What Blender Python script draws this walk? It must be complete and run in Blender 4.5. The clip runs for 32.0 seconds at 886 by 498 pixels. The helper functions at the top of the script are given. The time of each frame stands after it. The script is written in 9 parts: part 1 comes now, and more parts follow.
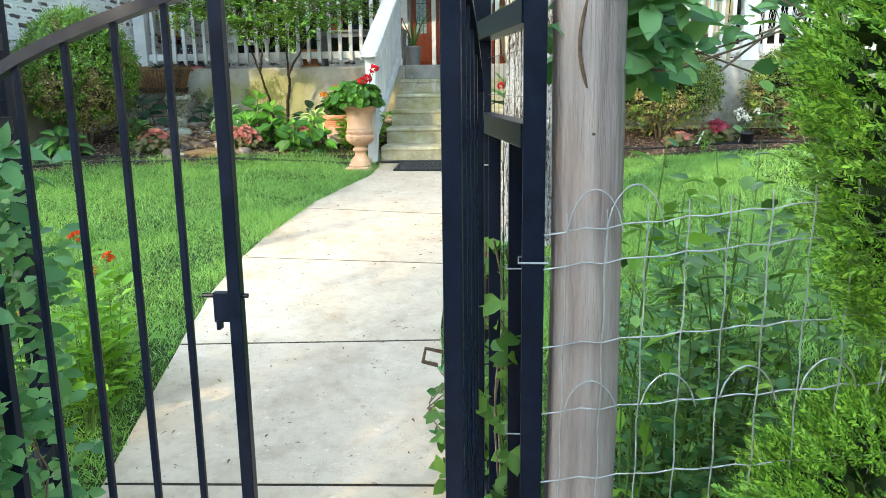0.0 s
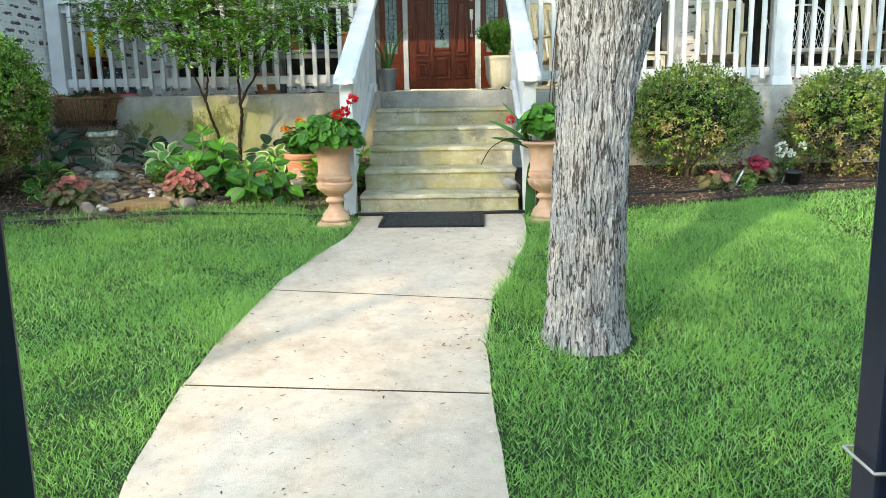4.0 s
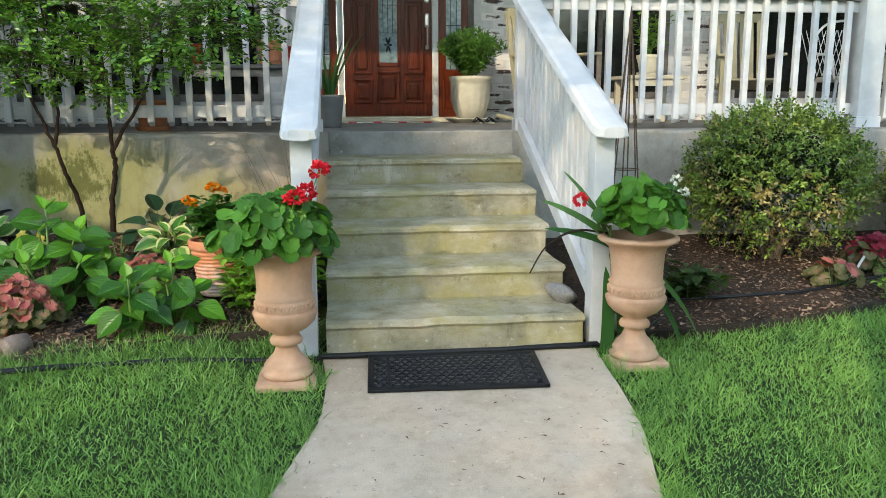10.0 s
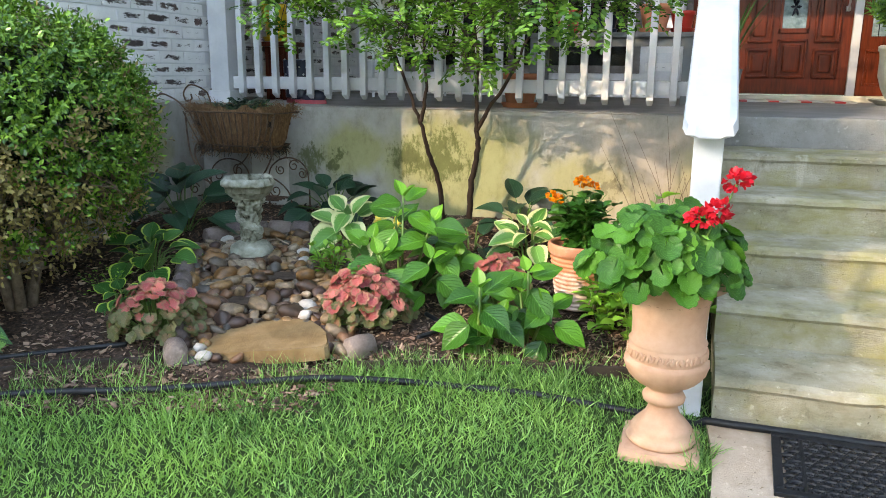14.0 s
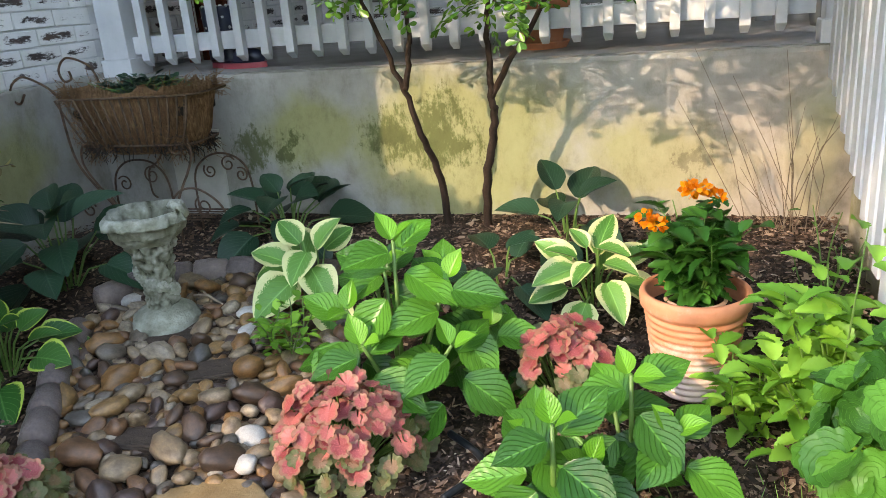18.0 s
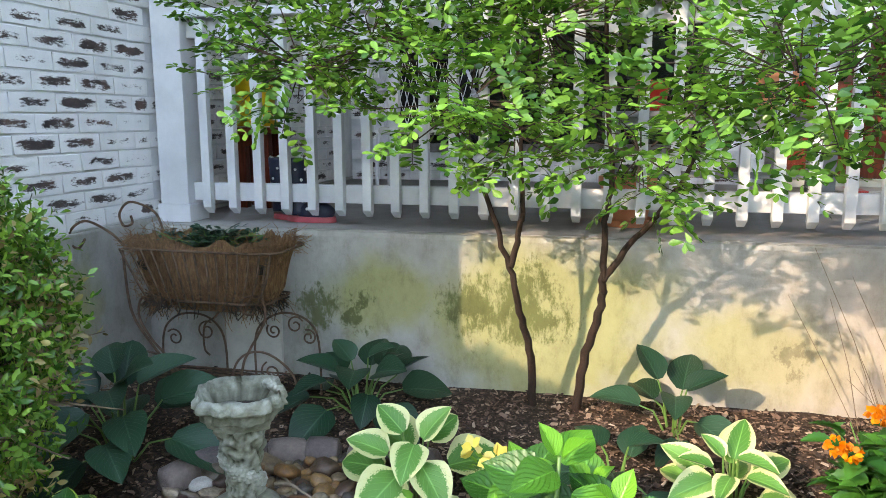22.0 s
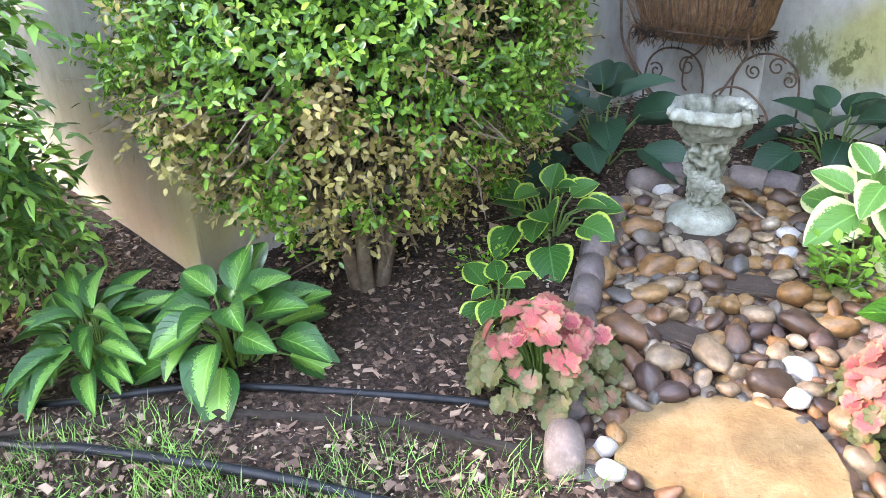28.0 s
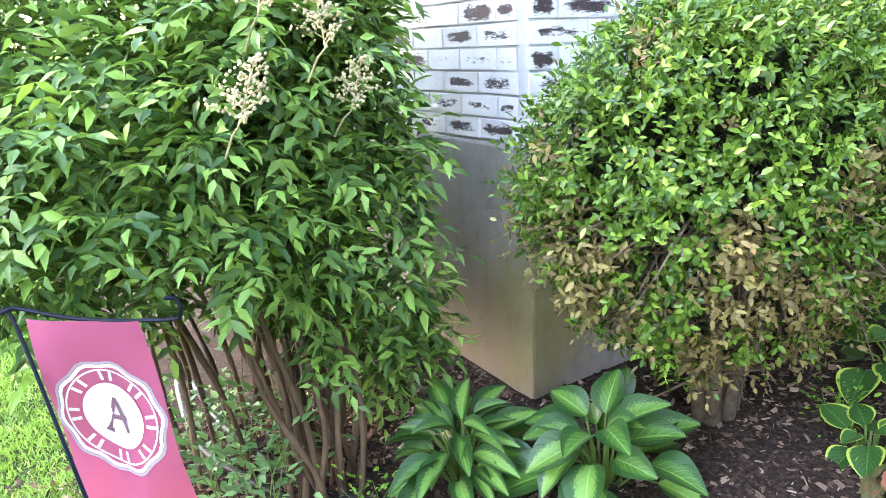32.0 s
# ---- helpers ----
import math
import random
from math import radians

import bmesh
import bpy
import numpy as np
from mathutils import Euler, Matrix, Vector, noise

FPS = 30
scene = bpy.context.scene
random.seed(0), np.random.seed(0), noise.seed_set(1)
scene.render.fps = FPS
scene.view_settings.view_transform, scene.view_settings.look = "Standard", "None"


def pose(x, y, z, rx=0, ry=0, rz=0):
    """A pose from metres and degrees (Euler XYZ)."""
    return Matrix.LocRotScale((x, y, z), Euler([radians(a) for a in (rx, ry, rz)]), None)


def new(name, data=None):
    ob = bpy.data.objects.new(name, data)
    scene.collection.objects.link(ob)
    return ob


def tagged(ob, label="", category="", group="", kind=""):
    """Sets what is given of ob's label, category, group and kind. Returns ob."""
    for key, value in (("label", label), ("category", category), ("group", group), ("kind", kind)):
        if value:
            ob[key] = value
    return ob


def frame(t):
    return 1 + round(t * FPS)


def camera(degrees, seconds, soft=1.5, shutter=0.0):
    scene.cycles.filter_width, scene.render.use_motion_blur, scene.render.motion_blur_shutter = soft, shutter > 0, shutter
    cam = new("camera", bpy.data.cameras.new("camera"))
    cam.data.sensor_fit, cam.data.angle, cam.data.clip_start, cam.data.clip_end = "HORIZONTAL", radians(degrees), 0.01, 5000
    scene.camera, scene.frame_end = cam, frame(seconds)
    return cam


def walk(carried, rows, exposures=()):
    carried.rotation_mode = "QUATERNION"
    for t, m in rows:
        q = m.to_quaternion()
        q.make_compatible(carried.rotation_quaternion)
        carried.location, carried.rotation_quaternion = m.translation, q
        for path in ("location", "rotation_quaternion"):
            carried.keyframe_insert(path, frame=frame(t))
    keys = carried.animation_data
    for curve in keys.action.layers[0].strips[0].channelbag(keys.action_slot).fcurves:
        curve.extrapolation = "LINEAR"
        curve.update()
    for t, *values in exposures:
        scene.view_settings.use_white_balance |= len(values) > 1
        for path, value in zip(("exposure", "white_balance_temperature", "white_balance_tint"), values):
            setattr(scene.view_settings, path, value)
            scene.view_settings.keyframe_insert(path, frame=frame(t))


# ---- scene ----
cam = camera(59.3, 32.0, soft=0.75)
METRES, EYE, TILT, LEAN, TURN = 9.0, 1.53, 0.0, 0.0, 5.3
ROWS = [
    (0.0, 0.0, 0.0, 0.0, -0.16, -11.98, 0.74),
    (0.5, -0.0138, 0.0058, -0.0003, 3.43, -12.72, 0.85),
    (1.0, -0.0235, 0.0237, -0.0019, 5.22, -12.73, 0.91),
    (1.5, -0.0294, 0.0506, 0.0013, 4.96, -12.37, 0.93),
    (2.0, -0.0401, 0.0752, 0.0016, 3.0, -12.0, 0.88),
    (2.5, -0.0466, 0.1014, 0.0035, 0.23, -11.9, 0.79),
    (3.0, -0.0441, 0.1307, 0.0072, -2.55, -11.67, 0.82),
    (3.5, -0.0421, 0.1536, 0.0109, -4.63, -11.29, 0.87),
    (5.5, -0.037, 0.25, 0.0201, 2.78, -9.04, 1.11),
    (6.0, -0.0437, 0.2736, 0.0224, 5.26, -8.75, 0.76),
    (6.5, -0.045, 0.2953, 0.0246, 7.26, -8.69, 0.68),
    (7.0, -0.0418, 0.3186, 0.0279, 8.34, -9.0, 0.63),
    (7.5, -0.0456, 0.342, 0.0251, 8.4, -9.94, 0.65),
    (8.0, -0.0593, 0.3718, 0.0303, 7.68, -10.92, 0.51),
    (8.5, -0.0708, 0.3975, 0.0321, 6.07, -11.76, 0.28),
    (9.0, -0.0788, 0.4272, 0.0378, 4.78, -12.07, -0.2),
    (9.5, -0.0875, 0.4523, 0.0415, 1.03, -11.42, -0.58),
    (10.0, -0.0902, 0.4693, 0.047, -12.15, -10.61, 0.19),
    (10.5, -0.0872, 0.4735, 0.0472, -23.95, -10.6, 0.52),
    (11.0, -0.084, 0.4728, 0.048, -32.02, -10.63, 0.43),
    (11.5, -0.0837, 0.4737, 0.0476, -33.78, -10.54, 0.27),
    (12.0, -0.0902, 0.4779, 0.0479, -26.49, -10.38, 0.62),
    (12.5, -0.0974, 0.4877, 0.0471, -13.61, -10.45, 0.7),
    (13.0, -0.0977, 0.5123, 0.0469, -1.49, -11.02, -0.05),
    (13.5, -0.0982, 0.5361, 0.0504, 7.63, -12.08, -0.64),
    (14.0, -0.1089, 0.5607, 0.0528, 13.07, -13.01, -0.47),
    (14.5, -0.1158, 0.5858, 0.0563, 15.91, -13.49, -0.12),
    (15.0, -0.1095, 0.6133, 0.0591, 17.35, -13.76, 0.31),
    (15.5, -0.1041, 0.6368, 0.0626, 17.93, -13.93, 1.1),
    (17.5, -0.1474, 0.7076, 0.0599, 14.17, -17.27, 4.42),
    (18.0, -0.1558, 0.729, 0.0613, 10.89, -18.85, 4.44),
    (18.5, -0.1554, 0.7397, 0.0606, 6.39, -19.85, 4.09),
    (19.0, -0.1696, 0.7451, 0.0612, 2.06, -20.04, 3.48),
    (19.5, -0.1944, 0.7535, 0.0666, -0.67, -19.29, 2.82),
    (20.0, -0.209, 0.7561, 0.069, -1.24, -17.76, 2.07),
    (20.5, -0.2129, 0.7563, 0.072, 0.15, -15.47, 1.28),
    (21.0, -0.217, 0.7517, 0.077, 2.55, -12.82, 0.67),
    (21.5, -0.2194, 0.7475, 0.0799, 5.38, -10.62, 0.31),
    (22.0, -0.2213, 0.7447, 0.0791, 8.3, -9.48, 0.21),
    (22.5, -0.2226, 0.7434, 0.0781, 11.0, -9.7, 0.23),
    (23.0, -0.2238, 0.7424, 0.0756, 13.28, -10.85, 0.32),
    (23.5, -0.2237, 0.742, 0.0734, 15.17, -12.55, 0.39),
    (24.0, -0.2227, 0.7421, 0.0723, 16.84, -14.37, 0.31),
    (24.5, -0.2241, 0.7413, 0.0705, 18.59, -16.09, 0.15),
    (26.5, -0.2287, 0.7351, 0.0634, 27.68, -22.69, 0.09),
    (27.0, -0.2245, 0.7301, 0.0634, 32.09, -23.66, 0.19),
    (27.5, -0.2156, 0.7218, 0.061, 38.22, -24.04, 0.93),
    (28.0, -0.21, 0.7145, 0.06, 42.36, -24.43, 1.41),
    (28.5, -0.2138, 0.7068, 0.0597, 43.89, -24.51, 1.83),
    (29.0, -0.2256, 0.6944, 0.058, 43.98, -24.16, 2.28),
    (29.5, -0.2332, 0.683, 0.0572, 44.66, -23.45, 2.37),
    (30.0, -0.2355, 0.6741, 0.0584, 46.14, -22.43, 2.29),
    (30.5, -0.2363, 0.6664, 0.0588, 48.61, -20.83, 2.14),
    (31.0, -0.2392, 0.6636, 0.0604, 51.34, -18.77, 2.14),
    (31.5, -0.2435, 0.6619, 0.0651, 53.7, -16.51, 2.24),
    (32.0, -0.2438, 0.66, 0.0664, 55.15, -14.76, 2.48),
]
EXPOSURES = [(0.0, 3.8, 9200, 4), (6.0, 3.37, 8750, 3), (9.0, 3.27, 8900, 4), (11.5, 2.86, 8900, 10), (13.0, 3.17, 9000, 10), (14.0, 3.78, 8950, 14), (15.5, 4.03, 8700, 15), (18.0, 3.86, 9050, 16), (20.0, 3.66, 9050, 13), (21.5, 4.04, 8650, 16), (23.0, 4.21, 8750, 17), (27.0, 4.84, 8550, 24), (29.0, 5.24, 8550, 26), (30.5, 5.22, 8500, 27), (32.0, 4.89, 8500, 28)]
walk(cam, [(t, pose(0, 0, EYE, TILT, LEAN, TURN) @ pose(METRES * x, METRES * y, METRES * z, 90 + pitch, roll, yaw)) for t, x, y, z, yaw, pitch, roll in ROWS], EXPOSURES)

# ---- world and sun ----
SUN_EL, SUN_AZ = 26.0, 212.0          # the sun stands in the south-west of the plan
world = bpy.data.worlds.new("sky_world")
scene.world = world
world.use_nodes = True
wn = world.node_tree
sky = wn.nodes.new("ShaderNodeTexSky")
sky.sky_type, sky.sun_disc = "NISHITA", False
sky.sun_elevation, sky.sun_rotation = radians(SUN_EL), radians(SUN_AZ)
sky.dust_density = 0.2
wn.links.new(sky.outputs[0], wn.nodes["Background"].inputs[0])
wn.nodes["Background"].inputs[1].default_value = 0.15
sun = new("sun", bpy.data.lights.new("sun", "SUN"))
sun.data.energy, sun.data.angle, sun.data.color = 0.36, radians(0.6), (1.0, 0.95, 0.85)
to_sun = Vector((math.sin(radians(SUN_AZ)) * math.cos(radians(SUN_EL)), math.cos(radians(SUN_AZ)) * math.cos(radians(SUN_EL)), math.sin(radians(SUN_EL))))
sun.matrix_world = to_sun.to_track_quat("Z", "Y").to_matrix().to_4x4()

rng = np.random.default_rng(7)


# ---- materials ----
def nodes_of(name):
    m = bpy.data.materials.new(name)
    m.use_nodes = True
    return m, m.node_tree.nodes, m.node_tree.links, m.node_tree.nodes["Principled BSDF"]


def ramp_of(nt, stops):
    r = nt.new("ShaderNodeValToRGB")
    el = r.color_ramp.elements
    while len(el) < len(stops):
        el.new(0.5)
    for e, (p, c) in zip(el, stops):
        e.position, e.color = p, (*c, 1)
    return r


def noise_of(nt, ln, vec, scale, detail=6, rough=0.6, stretch=None):
    n = nt.new("ShaderNodeTexNoise")
    n.inputs["Scale"].default_value, n.inputs["Detail"].default_value, n.inputs["Roughness"].default_value = scale, detail, rough
    if stretch:
        mp = nt.new("ShaderNodeMapping")
        mp.inputs["Scale"].default_value = stretch
        ln.new(vec, mp.inputs["Vector"])
        vec = mp.outputs[0]
    ln.new(vec, n.inputs["Vector"])
    return n


def mixed(nt, ln, kind, fac, a, b):
    mx = nt.new("ShaderNodeMix")
    mx.data_type, mx.blend_type = "RGBA", kind
    for sock, v in ((mx.inputs[0], fac), (mx.inputs[6], a), (mx.inputs[7], b)):
        if hasattr(v, "links"):
            ln.new(v, sock)
        elif isinstance(v, tuple):
            sock.default_value = (*v, 1)
        else:
            sock.default_value = v
    return mx.outputs[2]


def surface(name, stops, scale=8.0, rough=0.7, bump=0.3, fine=60.0, big=0.9, bigmix=0.35, metal=0.0, spread=0.0, stretch=None, spec=0.25, depth=0.01):
    """Two scales of mottling, fine relief, and an offset per object where spread is given."""
    m, nt, ln, bs = nodes_of(name)
    co = nt.new("ShaderNodeTexCoord").outputs["Object"]
    n1 = noise_of(nt, ln, co, scale, 8, 0.65, stretch)
    rp = ramp_of(nt, stops)
    src = n1.outputs[0]
    if spread:
        oi = nt.new("ShaderNodeObjectInfo")
        ma = nt.new("ShaderNodeMath")
        ma.operation = "MULTIPLY_ADD"
        ln.new(oi.outputs["Random"], ma.inputs[0])
        ma.inputs[1].default_value = spread
        ad = nt.new("ShaderNodeMath")
        ad.operation = "MULTIPLY_ADD"
        ln.new(src, ad.inputs[0])
        ad.inputs[1].default_value = 1.0 - spread
        ad.inputs[2].default_value = 0.0
        ln.new(ad.outputs[0], ma.inputs[2])
        src = ma.outputs[0]
    ln.new(src, rp.inputs[0])
    n2 = noise_of(nt, ln, co, big, 3, 0.5)
    r2 = ramp_of(nt, [(0.35, (0.55, 0.55, 0.55)), (0.7, (1, 1, 1))])
    ln.new(n2.outputs[0], r2.inputs[0])
    col = mixed(nt, ln, "MULTIPLY", bigmix, rp.outputs[0], r2.outputs[0])
    ln.new(col, bs.inputs["Base Color"])
    n3 = noise_of(nt, ln, co, fine, 5, 0.7, stretch)
    bp = nt.new("ShaderNodeBump")
    bp.inputs["Strength"].default_value, bp.inputs["Distance"].default_value = bump, depth
    ln.new(n3.outputs[0], bp.inputs["Height"])
    ln.new(bp.outputs[0], bs.inputs["Normal"])
    bs.inputs["Roughness"].default_value, bs.inputs["Metallic"].default_value = rough, metal
    bs.inputs["Specular IOR Level"].default_value = spec
    return m


def leafy(name, dark, light, rough=0.42, through_light=0.35, edge=None, edge_at=0.6, ribs=0.0, rib_bump=0.4, per="island", spots=None, edge_noise=0.25, patch=None, rib_tone=0.3, spec=0.28):
    """A leaf: tone per leaf, lighter midrib, side ribs in relief, an edge of another colour, light through the blade."""
    m, nt, ln, bs = nodes_of(name)
    out = nt["Material Output"]
    if per == "island":
        rnd = nt.new("ShaderNodeNewGeometry").outputs["Random Per Island"]
    else:
        rnd = nt.new("ShaderNodeObjectInfo").outputs["Random"]
    rp = ramp_of(nt, [(0.0, dark), (0.5, tuple(0.68 * a + 0.32 * b for a, b in zip(dark, light))), (1.0, light)])
    ln.new(rnd, rp.inputs[0])
    col = rp.outputs[0]
    uv = nt.new("ShaderNodeUVMap").outputs[0]
    sep = nt.new("ShaderNodeSeparateXYZ")
    ln.new(uv, sep.inputs[0])
    au = nt.new("ShaderNodeMath")
    au.operation = "ABSOLUTE"
    ln.new(sep.outputs[0], au.inputs[0])
    co = nt.new("ShaderNodeTexCoord").outputs["Object"]
    nz = noise_of(nt, ln, co, 30, 4)
    if patch:
        rq = ramp_of(nt, [(0.38, (0, 0, 0)), (0.66, (0.75, 0.75, 0.75))])
        ln.new(noise_of(nt, ln, co, 1.7, 5, 0.65).outputs[0], rq.inputs[0])
        col = mixed(nt, ln, "MIX", rq.outputs[0], col, patch)
    if spots:
        rs = ramp_of(nt, [(0.42, (0, 0, 0)), (0.62, (1, 1, 1))])
        ln.new(nz.outputs[0], rs.inputs[0])
        col = mixed(nt, ln, "MIX", rs.outputs[0], col, spots)
    if ribs:
        wv = nt.new("ShaderNodeMath")
        wv.operation = "MULTIPLY_ADD"
        ln.new(au.outputs[0], wv.inputs[0])
        wv.inputs[1].default_value = -0.55
        ln.new(sep.outputs[1], wv.inputs[2])
        wv2 = nt.new("ShaderNodeMath")
        wv2.operation = "MULTIPLY"
        ln.new(wv.outputs[0], wv2.inputs[0])
        wv2.inputs[1].default_value = ribs * 6.283
        sn = nt.new("ShaderNodeMath")
        sn.operation = "SINE"
        ln.new(wv2.outputs[0], sn.inputs[0])
        pw = nt.new("ShaderNodeMapRange")
        pw.inputs[1].default_value, pw.inputs[2].default_value = 0.9, 1.0
        ln.new(sn.outputs[0], pw.inputs[0])
        bp = nt.new("ShaderNodeBump")
        bp.inputs["Strength"].default_value, bp.inputs["Distance"].default_value = rib_bump, 0.006
        bp.invert = True
        ln.new(pw.outputs[0], bp.inputs["Height"])
        ln.new(bp.outputs[0], bs.inputs["Normal"])
        mb = nt.new("ShaderNodeMapRange")
        mb.inputs[1].default_value, mb.inputs[2].default_value, mb.inputs[3].default_value, mb.inputs[4].default_value = 0.0, 0.06, 0.32, 0.0
        ln.new(au.outputs[0], mb.inputs[0])
        col = mixed(nt, ln, "MIX", mb.outputs[0], col, tuple(min(1, c * 2.2 + 0.05) for c in light))
        rr = nt.new("ShaderNodeMath")
        rr.operation = "MULTIPLY"
        ln.new(pw.outputs[0], rr.inputs[0])
        rr.inputs[1].default_value = rib_tone
        col = mixed(nt, ln, "MIX", rr.outputs[0], col, tuple(min(1, c * 1.6) for c in light))
    if edge:
        ed = nt.new("ShaderNodeMath")
        ed.operation = "MULTIPLY_ADD"
        ln.new(nz.outputs[0], ed.inputs[0])
        ed.inputs[1].default_value = edge_noise
        ln.new(au.outputs[0], ed.inputs[2])
        mr = nt.new("ShaderNodeMapRange")
        mr.inputs[1].default_value, mr.inputs[2].default_value = edge_at, edge_at + 0.06
        ln.new(ed.outputs[0], mr.inputs[0])
        col = mixed(nt, ln, "MIX", mr.outputs[0], col, edge)
    ln.new(col, bs.inputs["Base Color"])
    bs.inputs["Roughness"].default_value = rough
    bs.inputs["Specular IOR Level"].default_value = spec
    tr = nt.new("ShaderNodeBsdfTranslucent")
    ln.new(mixed(nt, ln, "MULTIPLY", 0.6, col, (1.0, 1.0, 0.35)), tr.inputs[0])
    ms = nt.new("ShaderNodeMixShader")
    ms.inputs[0].default_value = through_light
    ln.new(bs.outputs[0], ms.inputs[1])
    ln.new(tr.outputs[0], ms.inputs[2])
    ln.new(ms.outputs[0], out.inputs[0])
    return m


def summed(nt, ln, kind, a, b):
    ma = nt.new("ShaderNodeMath")
    ma.operation = kind
    for sock, v in zip(ma.inputs, (a, b)):
        if hasattr(v, "links"):
            ln.new(v, sock)
        else:
            sock.default_value = v
    return ma.outputs[0]


def speckled(name, stops, *a, **k):
    """A surface with brown blotches and small dark specks on it."""
    m = surface(name, stops, *a, **k)
    nt, ln = m.node_tree.nodes, m.node_tree.links
    bs = nt["Principled BSDF"]
    co = nt.new("ShaderNodeTexCoord").outputs["Object"]
    col = bs.inputs["Base Color"].links[0].from_socket
    b1 = ramp_of(nt, [(0.5, (0, 0, 0)), (0.72, (0.5, 0.5, 0.5))])
    ln.new(noise_of(nt, ln, co, 1.9, 8, 0.7).outputs[0], b1.inputs[0])
    col = mixed(nt, ln, "MIX", b1.outputs[0], col, tuple(c * 0.62 for c in stops[0][1]))
    b2 = ramp_of(nt, [(0.67, (0, 0, 0)), (0.72, (0.6, 0.6, 0.6))])
    ln.new(noise_of(nt, ln, co, 42, 3, 0.6).outputs[0], b2.inputs[0])
    col = mixed(nt, ln, "MIX", b2.outputs[0], col, tuple(c * 0.35 for c in stops[0][1]))
    b3 = ramp_of(nt, [(0.28, (0.5, 0.5, 0.5)), (0.36, (0, 0, 0))])
    ln.new(noise_of(nt, ln, co, 30, 4, 0.6).outputs[0], b3.inputs[0])
    col = mixed(nt, ln, "MIX", b3.outputs[0], col, tuple(min(0.75, c * 1.2) for c in stops[-1][1]))
    b4 = ramp_of(nt, [(0.3, (0.8, 0.77, 0.73)), (0.5, (1, 1, 1)), (0.7, (1.08, 1.08, 1.08))])
    ln.new(noise_of(nt, ln, co, 13, 12, 0.78).outputs[0], b4.inputs[0])
    col = mixed(nt, ln, "MULTIPLY", 1.0, col, b4.outputs[0])
    ln.new(col, bs.inputs["Base Color"])
    return m


def bark_material():
    """Pale grey bark in long upright ridges that braid round narrow dark furrows."""
    m, nt, ln, bs = nodes_of("oak_bark")
    co = nt.new("ShaderNodeTexCoord").outputs["Object"]
    wob = noise_of(nt, ln, co, 5, 4, 0.6)
    va = nt.new("ShaderNodeVectorMath")
    va.operation = "MULTIPLY_ADD"
    ln.new(wob.outputs["Color"], va.inputs[0])
    va.inputs[1].default_value = (0.03, 0.03, 0.1)
    ln.new(co, va.inputs[2])
    way = va.outputs[0]

    def furrow(scale, stretch, width, low):
        n = noise_of(nt, ln, way, scale, 2.5, 0.5, (1, 1, stretch)).outputs[0]
        d = summed(nt, ln, "SUBTRACT", n, 0.5)
        a = nt.new("ShaderNodeMath")
        a.operation = "ABSOLUTE"
        ln.new(d, a.inputs[0])
        h = nt.new("ShaderNodeMapRange")
        h.interpolation_type = "SMOOTHSTEP"
        h.inputs[2].default_value, h.inputs[3].default_value = width, low
        ln.new(a.outputs[0], h.inputs[0])
        return h.outputs[0]

    ridges = summed(nt, ln, "MULTIPLY", furrow(30, 0.075, 0.042, 0.1), furrow(60, 0.13, 0.04, 0.5))
    fine = nt.new("ShaderNodeMapRange")
    fine.inputs[1].default_value, fine.inputs[2].default_value, fine.inputs[3].default_value, fine.inputs[4].default_value = 0.25, 0.75, 0.3, 1.1
    ln.new(noise_of(nt, ln, co, 90, 8, 0.75, (1, 1, 0.4)).outputs[0], fine.inputs[0])
    tone = summed(nt, ln, "MULTIPLY", ridges, fine.outputs[0])
    rp = ramp_of(nt, [(0.0, (0.02, 0.016, 0.015)), (0.15, (0.075, 0.064, 0.06)), (0.35, (0.21, 0.195, 0.19)), (0.65, (0.38, 0.36, 0.355)), (1.0, (0.6, 0.58, 0.57))])
    ln.new(tone, rp.inputs[0])
    ln.new(rp.outputs[0], bs.inputs["Base Color"])
    bp = nt.new("ShaderNodeBump")
    bp.inputs["Strength"].default_value, bp.inputs["Distance"].default_value = 1.0, 0.012
    ln.new(tone, bp.inputs["Height"])
    ln.new(bp.outputs[0], bs.inputs["Normal"])
    bs.inputs["Roughness"].default_value = 0.95
    bs.inputs["Specular IOR Level"].default_value = 0.2
    return m


def limed(m, low, high, colour):
    """Pale lime bloom that has crept up from the foot of a pot."""
    nt, ln = m.node_tree.nodes, m.node_tree.links
    bs = nt["Principled BSDF"]
    co = nt.new("ShaderNodeTexCoord").outputs["Object"]
    sep = nt.new("ShaderNodeSeparateXYZ")
    ln.new(co, sep.inputs[0])
    up = nt.new("ShaderNodeMapRange")
    up.inputs[1].default_value, up.inputs[2].default_value, up.inputs[3].default_value, up.inputs[4].default_value = low, high, 0.3, -0.35
    ln.new(sep.outputs[2], up.inputs[0])
    fac = ramp_of(nt, [(0.45, (0, 0, 0)), (0.75, (0.75, 0.75, 0.75))])
    ln.new(summed(nt, ln, "ADD", noise_of(nt, ln, co, 11, 8, 0.7).outputs[0], up.outputs[0]), fac.inputs[0])
    ln.new(mixed(nt, ln, "MIX", fac.outputs[0], bs.inputs["Base Color"].links[0].from_socket, colour), bs.inputs["Base Color"])
    return m


